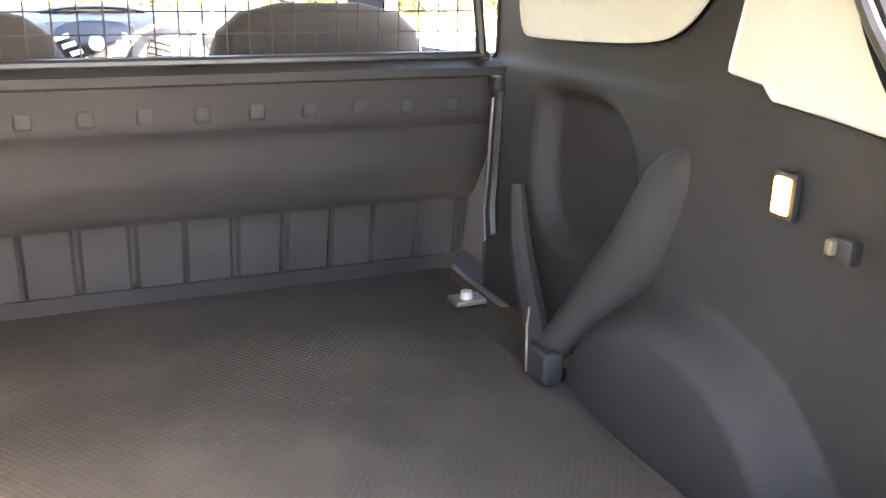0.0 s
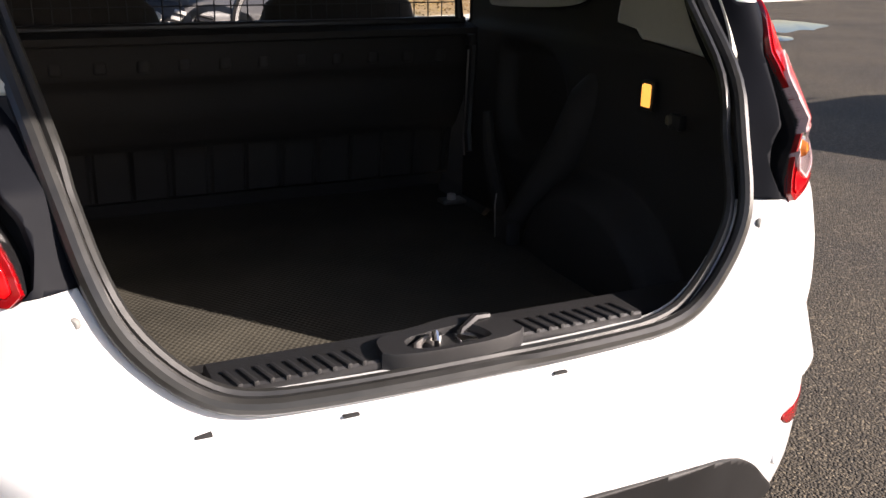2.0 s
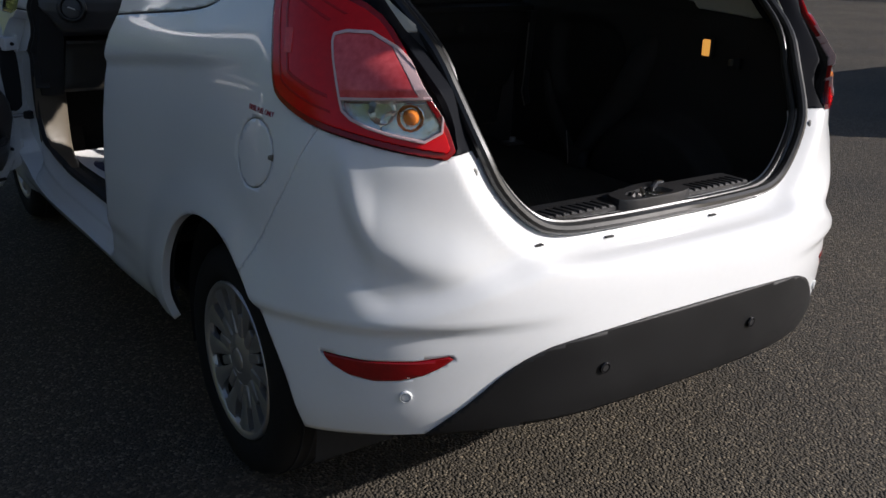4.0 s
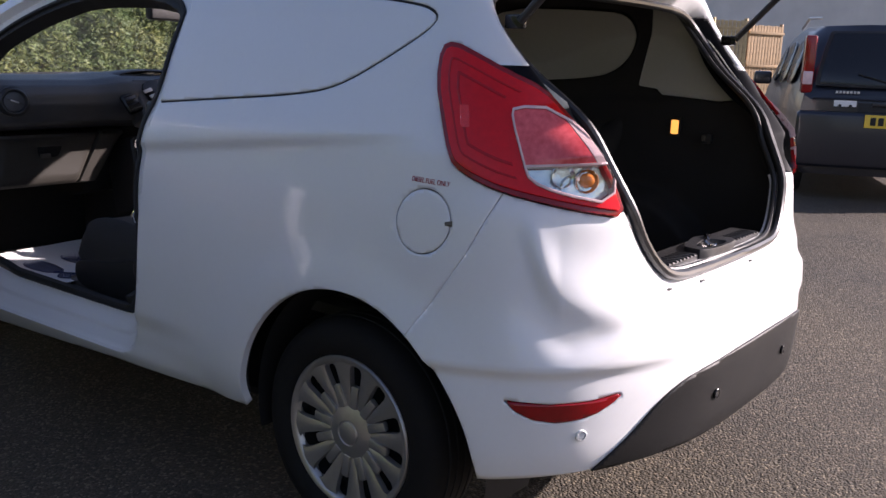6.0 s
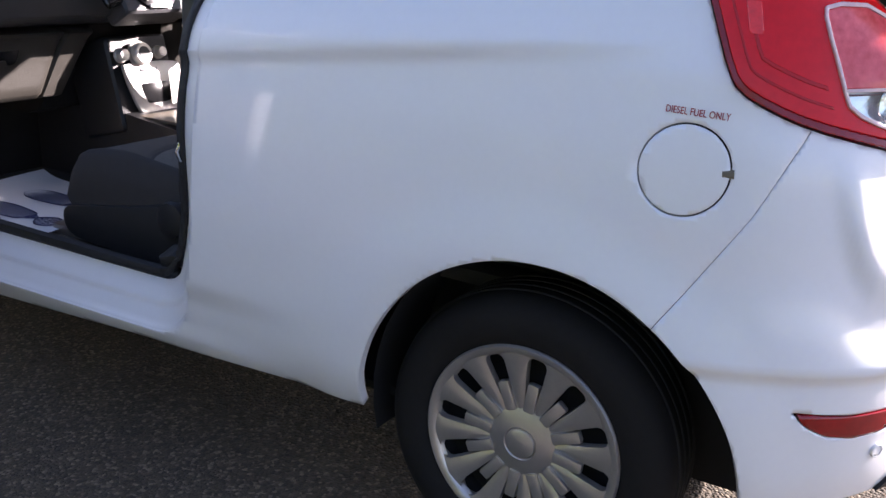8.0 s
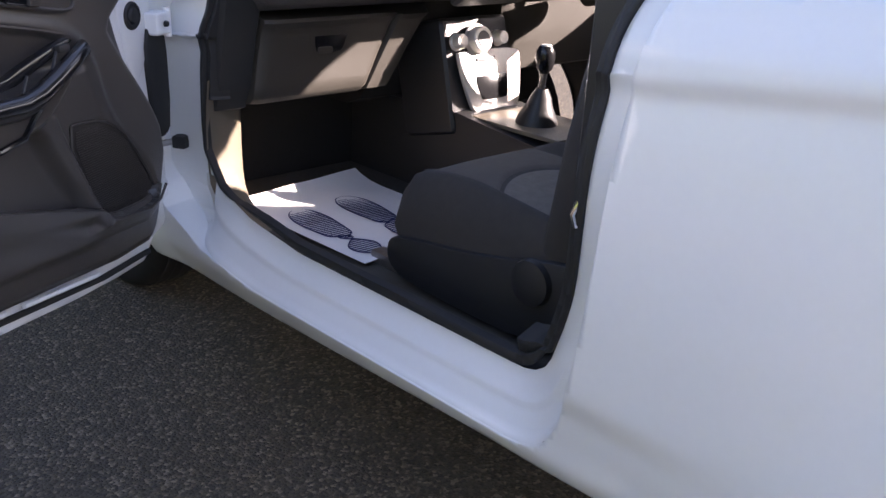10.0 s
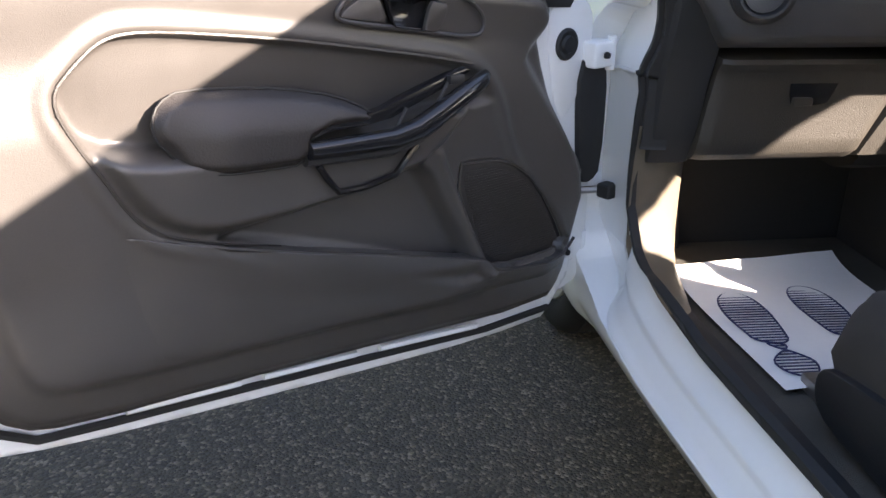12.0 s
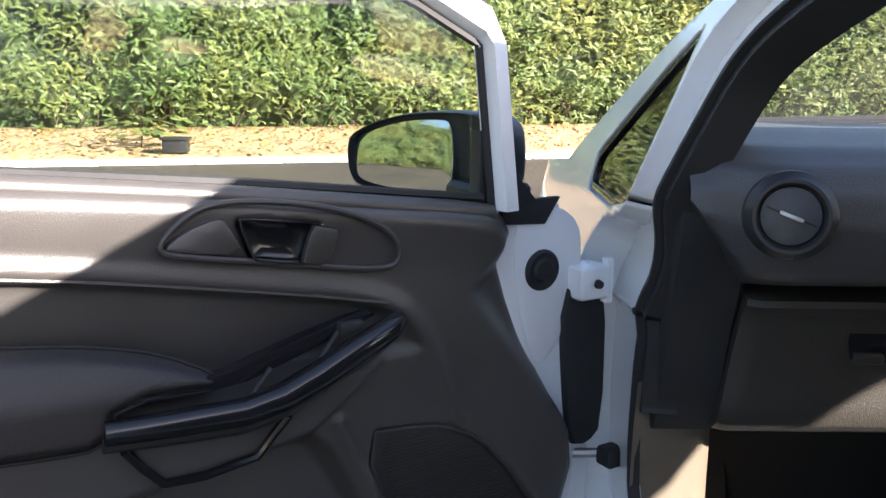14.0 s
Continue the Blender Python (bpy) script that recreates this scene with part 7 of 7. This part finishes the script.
part("wall", box((0.3, 8, 5.0), (-8, 4, 2.5), 0.02), WALL_DARK, house)
part("roof", box((16.8, 9, 0.3), (0, 4, 5.2), 0.05, pose(0, 0, 0, 4)), WALL_DARK, house)
for k in range(5):
    w = part("window", box((1.4, 0.1, 1.2), (-6 + 3 * k, -0.16, 2.0), 0.01), GLOSS_BLACK, house)
    part("window_frame", box((1.5, 0.06, 0.07), (-6 + 3 * k, -0.19, 1.38), 0.01), RENDER_WALL, w)


# ---- parked dark people carrier ----
CAR_PAINT = material("dark_blue_paint", (0.010, 0.012, 0.020), 0.3, var=0.1, coat=0.3)
PLATE_Y = material("plate_yellow", (0.75, 0.52, 0.05), 0.5, var=0.05)


def people_carrier(m):
    c = thing("people_carrier", "dark blue people carrier parked with its tail this way", "car", m)

    def section(u):
        """Half width and height of the body at u along its length, 0 tail to 1 nose."""
        return 0.86 - 0.06 * abs(2 * u - 1) ** 4, np.interp(u, [0, 0.02, 0.12, 0.45, 0.62, 0.80, 0.98, 1], [0.95, 1.15, 1.60, 1.64, 1.52, 1.02, 0.86, 0.70])

    bm = bmesh.new()
    rows = []
    for u in np.concatenate([[0, 0.005, 0.02, 0.04, 0.08, 0.12], np.linspace(0.18, 0.96, 26), [0.985, 1.0]]):
        w, h = section(u)
        if u == 0 or u == 1.0:
            w *= 0.9
        belt = min(0.98, h - 0.05)
        ring = [(w * 0.90, 0.24), (w * 0.98, 0.34), (w, 0.55), (w * 0.99, 0.80), (w * 0.965, belt), (w * 0.965 - 0.62 * max(0, h - 0.1 - belt) * 0.42, max(belt, h - 0.10)), (w * 0.965 - 0.62 * max(0, h - 0.1 - belt) * 0.42 - 0.10, h - 0.02), (w * 0.25, h)]
        y = u * 4.3
        rows.append([bm.verts.new((x, y, z)) for x, z in ring] + [bm.verts.new((-x, y, z)) for x, z in ring[::-1]])
    for a, b in zip(rows, rows[1:]):
        for i in range(len(a) - 1):
            bm.faces.new((a[i], a[i + 1], b[i + 1], b[i]))
    bm.faces.new(rows[0][::-1])
    bm.faces.new(rows[-1])
    part("car_body", bm, CAR_PAINT, c, "", 40)
    back = Matrix(((1, 0, 0, 0), (0, 0.32, -1, -0.33), (0, 1, 0, 0), (0, 0, 0, 1)))
    glass_ = part("tailgate_glass", plate(rounded([(-0.66, 1.08), (-0.64, 1.05), (0.64, 1.05), (0.66, 1.08), (0.57, 1.48), (0.53, 1.51), (-0.53, 1.51), (-0.57, 1.48)], 1), 0, 0.012, 0.004, back), GLOSS_BLACK, c, "dark tailgate window")
    part("window_rubber", plate(rounded([(-0.70, 1.06), (-0.67, 1.03), (0.67, 1.03), (0.70, 1.06), (0.60, 1.50), (0.56, 1.53), (-0.56, 1.53), (-0.60, 1.50)], 1), -0.006, 0.006, 0.003, back), RUBBER, glass_)
    part("rear_wiper", tube([(0.05, -0.025, 1.03), (-0.12, -0.01, 1.09), (-0.34, 0.0, 1.15)], [0.014, 0.009, 0.006], 8), RUBBER, c, "black rear wiper")
    part("gate_crease", tube([(-0.70, -0.010, 0.925), (0.70, -0.010, 0.925)], 0.010, 8), CAR_PAINT, c)
    part("plate_recess", box((0.62, 0.010, 0.19), (0, -0.006, 0.80), 0.004), RUBBER, c)
    part("gate_handle", box((0.40, 0.030, 0.035), (0, -0.018, 0.885), 0.010, seg=3), CAR_PAINT, c)
    decal = part("decal", box((0.19, 0.005, 0.055), (-0.42, -0.012, 0.885), 0.002), PAPER, c, "small white sticker")
    part("decal_wheel", lathe([(0, 0.003), (0.014, 0.003), (0.016, 0)], 14, pose(-0.375, -0.014, 0.862, 90)), RUBBER, decal)
    part("decal_wheel", lathe([(0, 0.003), (0.014, 0.003), (0.016, 0)], 14, pose(-0.465, -0.014, 0.862, 90)), RUBBER, decal)
    for sx in (-1, 1):
        for y0, y1 in ((0.55, 1.25), (1.32, 2.10), (2.17, 2.75)):
            part("side_window", plate(rounded([(y0, 1.03), (y1, 1.03), (y1 - 0.12 * (y1 > 2.5), 1.44 - 0.10 * (y1 > 2.5)), (y0 + 0.05, 1.46)], 2), 0, 0.01, 0.003, Matrix(((0, -0.26 * sx, sx, sx * 1.095), (1, 0, 0, 0), (0, 1, 0, 0), (0, 0, 0, 1)))), GLOSS_BLACK, c)
        tail = part("tail_lamp", box((0.10, 0.16, 0.52), (sx * 0.755, 0.10, 1.22), 0.03, None, 3), RED_DARK, c)
        part("reversing_lens", box((0.085, 0.02, 0.12), (sx * 0.757, 0.028, 1.10), 0.008, None, 2), LENS_RIM, tail, "clear reversing lens")
        part("door_mirror", box((0.20, 0.12, 0.15), (sx * 0.95, 2.75, 1.06), 0.04, None, 3), CAR_PAINT, c)
        part("roof_rail", tube([(sx * 0.60, 0.7, 1.66), (sx * 0.62, 1.6, 1.70), (sx * 0.60, 2.4, 1.62)], 0.015, 6), SILVER, c)
        for y in (0.72, 3.42):
            w = part("wheel", lathe([(0, 0.08), (0.20, 0.09), (0.21, 0.11), (0.29, 0.11), (0.315, 0.08), (0.315, -0.1)], 32, pose(sx * 0.76, y, 0.315, 0, 90 * sx, 0)), TYRE, c)
            part("hubcap", lathe([(0, 0.105), (0.06, 0.104), (0.19, 0.10), (0.205, 0.088)], 24, pose(sx * 0.76, y, 0.315, 0, 90 * sx, 0)), COVER, w)
    part("rear_bumper", box((1.66, 0.16, 0.50), (0, -0.02, 0.56), 0.06, None, 3), CAR_PAINT, c)
    num = part("number_plate", box((0.52, 0.012, 0.115), (0, -0.112, 0.74), 0.004), PLATE_Y, c, "yellow rear plate")
    for x, w_ in ((-0.19, 0.045), (-0.125, 0.045), (-0.06, 0.045), (0.005, 0.045), (0.10, 0.045), (0.165, 0.045), (0.225, 0.04)):
        part("plate_bar", box((w_, 0.004, 0.07), (x, -0.120, 0.74), 0.001), RUBBER, num)
    part("badge", lathe([(0, 0.006), (0.05, 0.005), (0.055, 0)], 20, pose(0, -0.012, 0.985, 90)), SILVER, c)
    for k in range(7):
        part("name_bar", box((0.020, 0.006, 0.022), (-0.50 + 0.030 * k, -0.012, 0.985), 0.001), SILVER, c)


people_carrier(pose(6.7, 0.42, 0, 0, 0, -67))
copy_thing(hedge, pose(-8.4 + 13.75, 1.5, 0, 0, 0, 90 - 13.8))
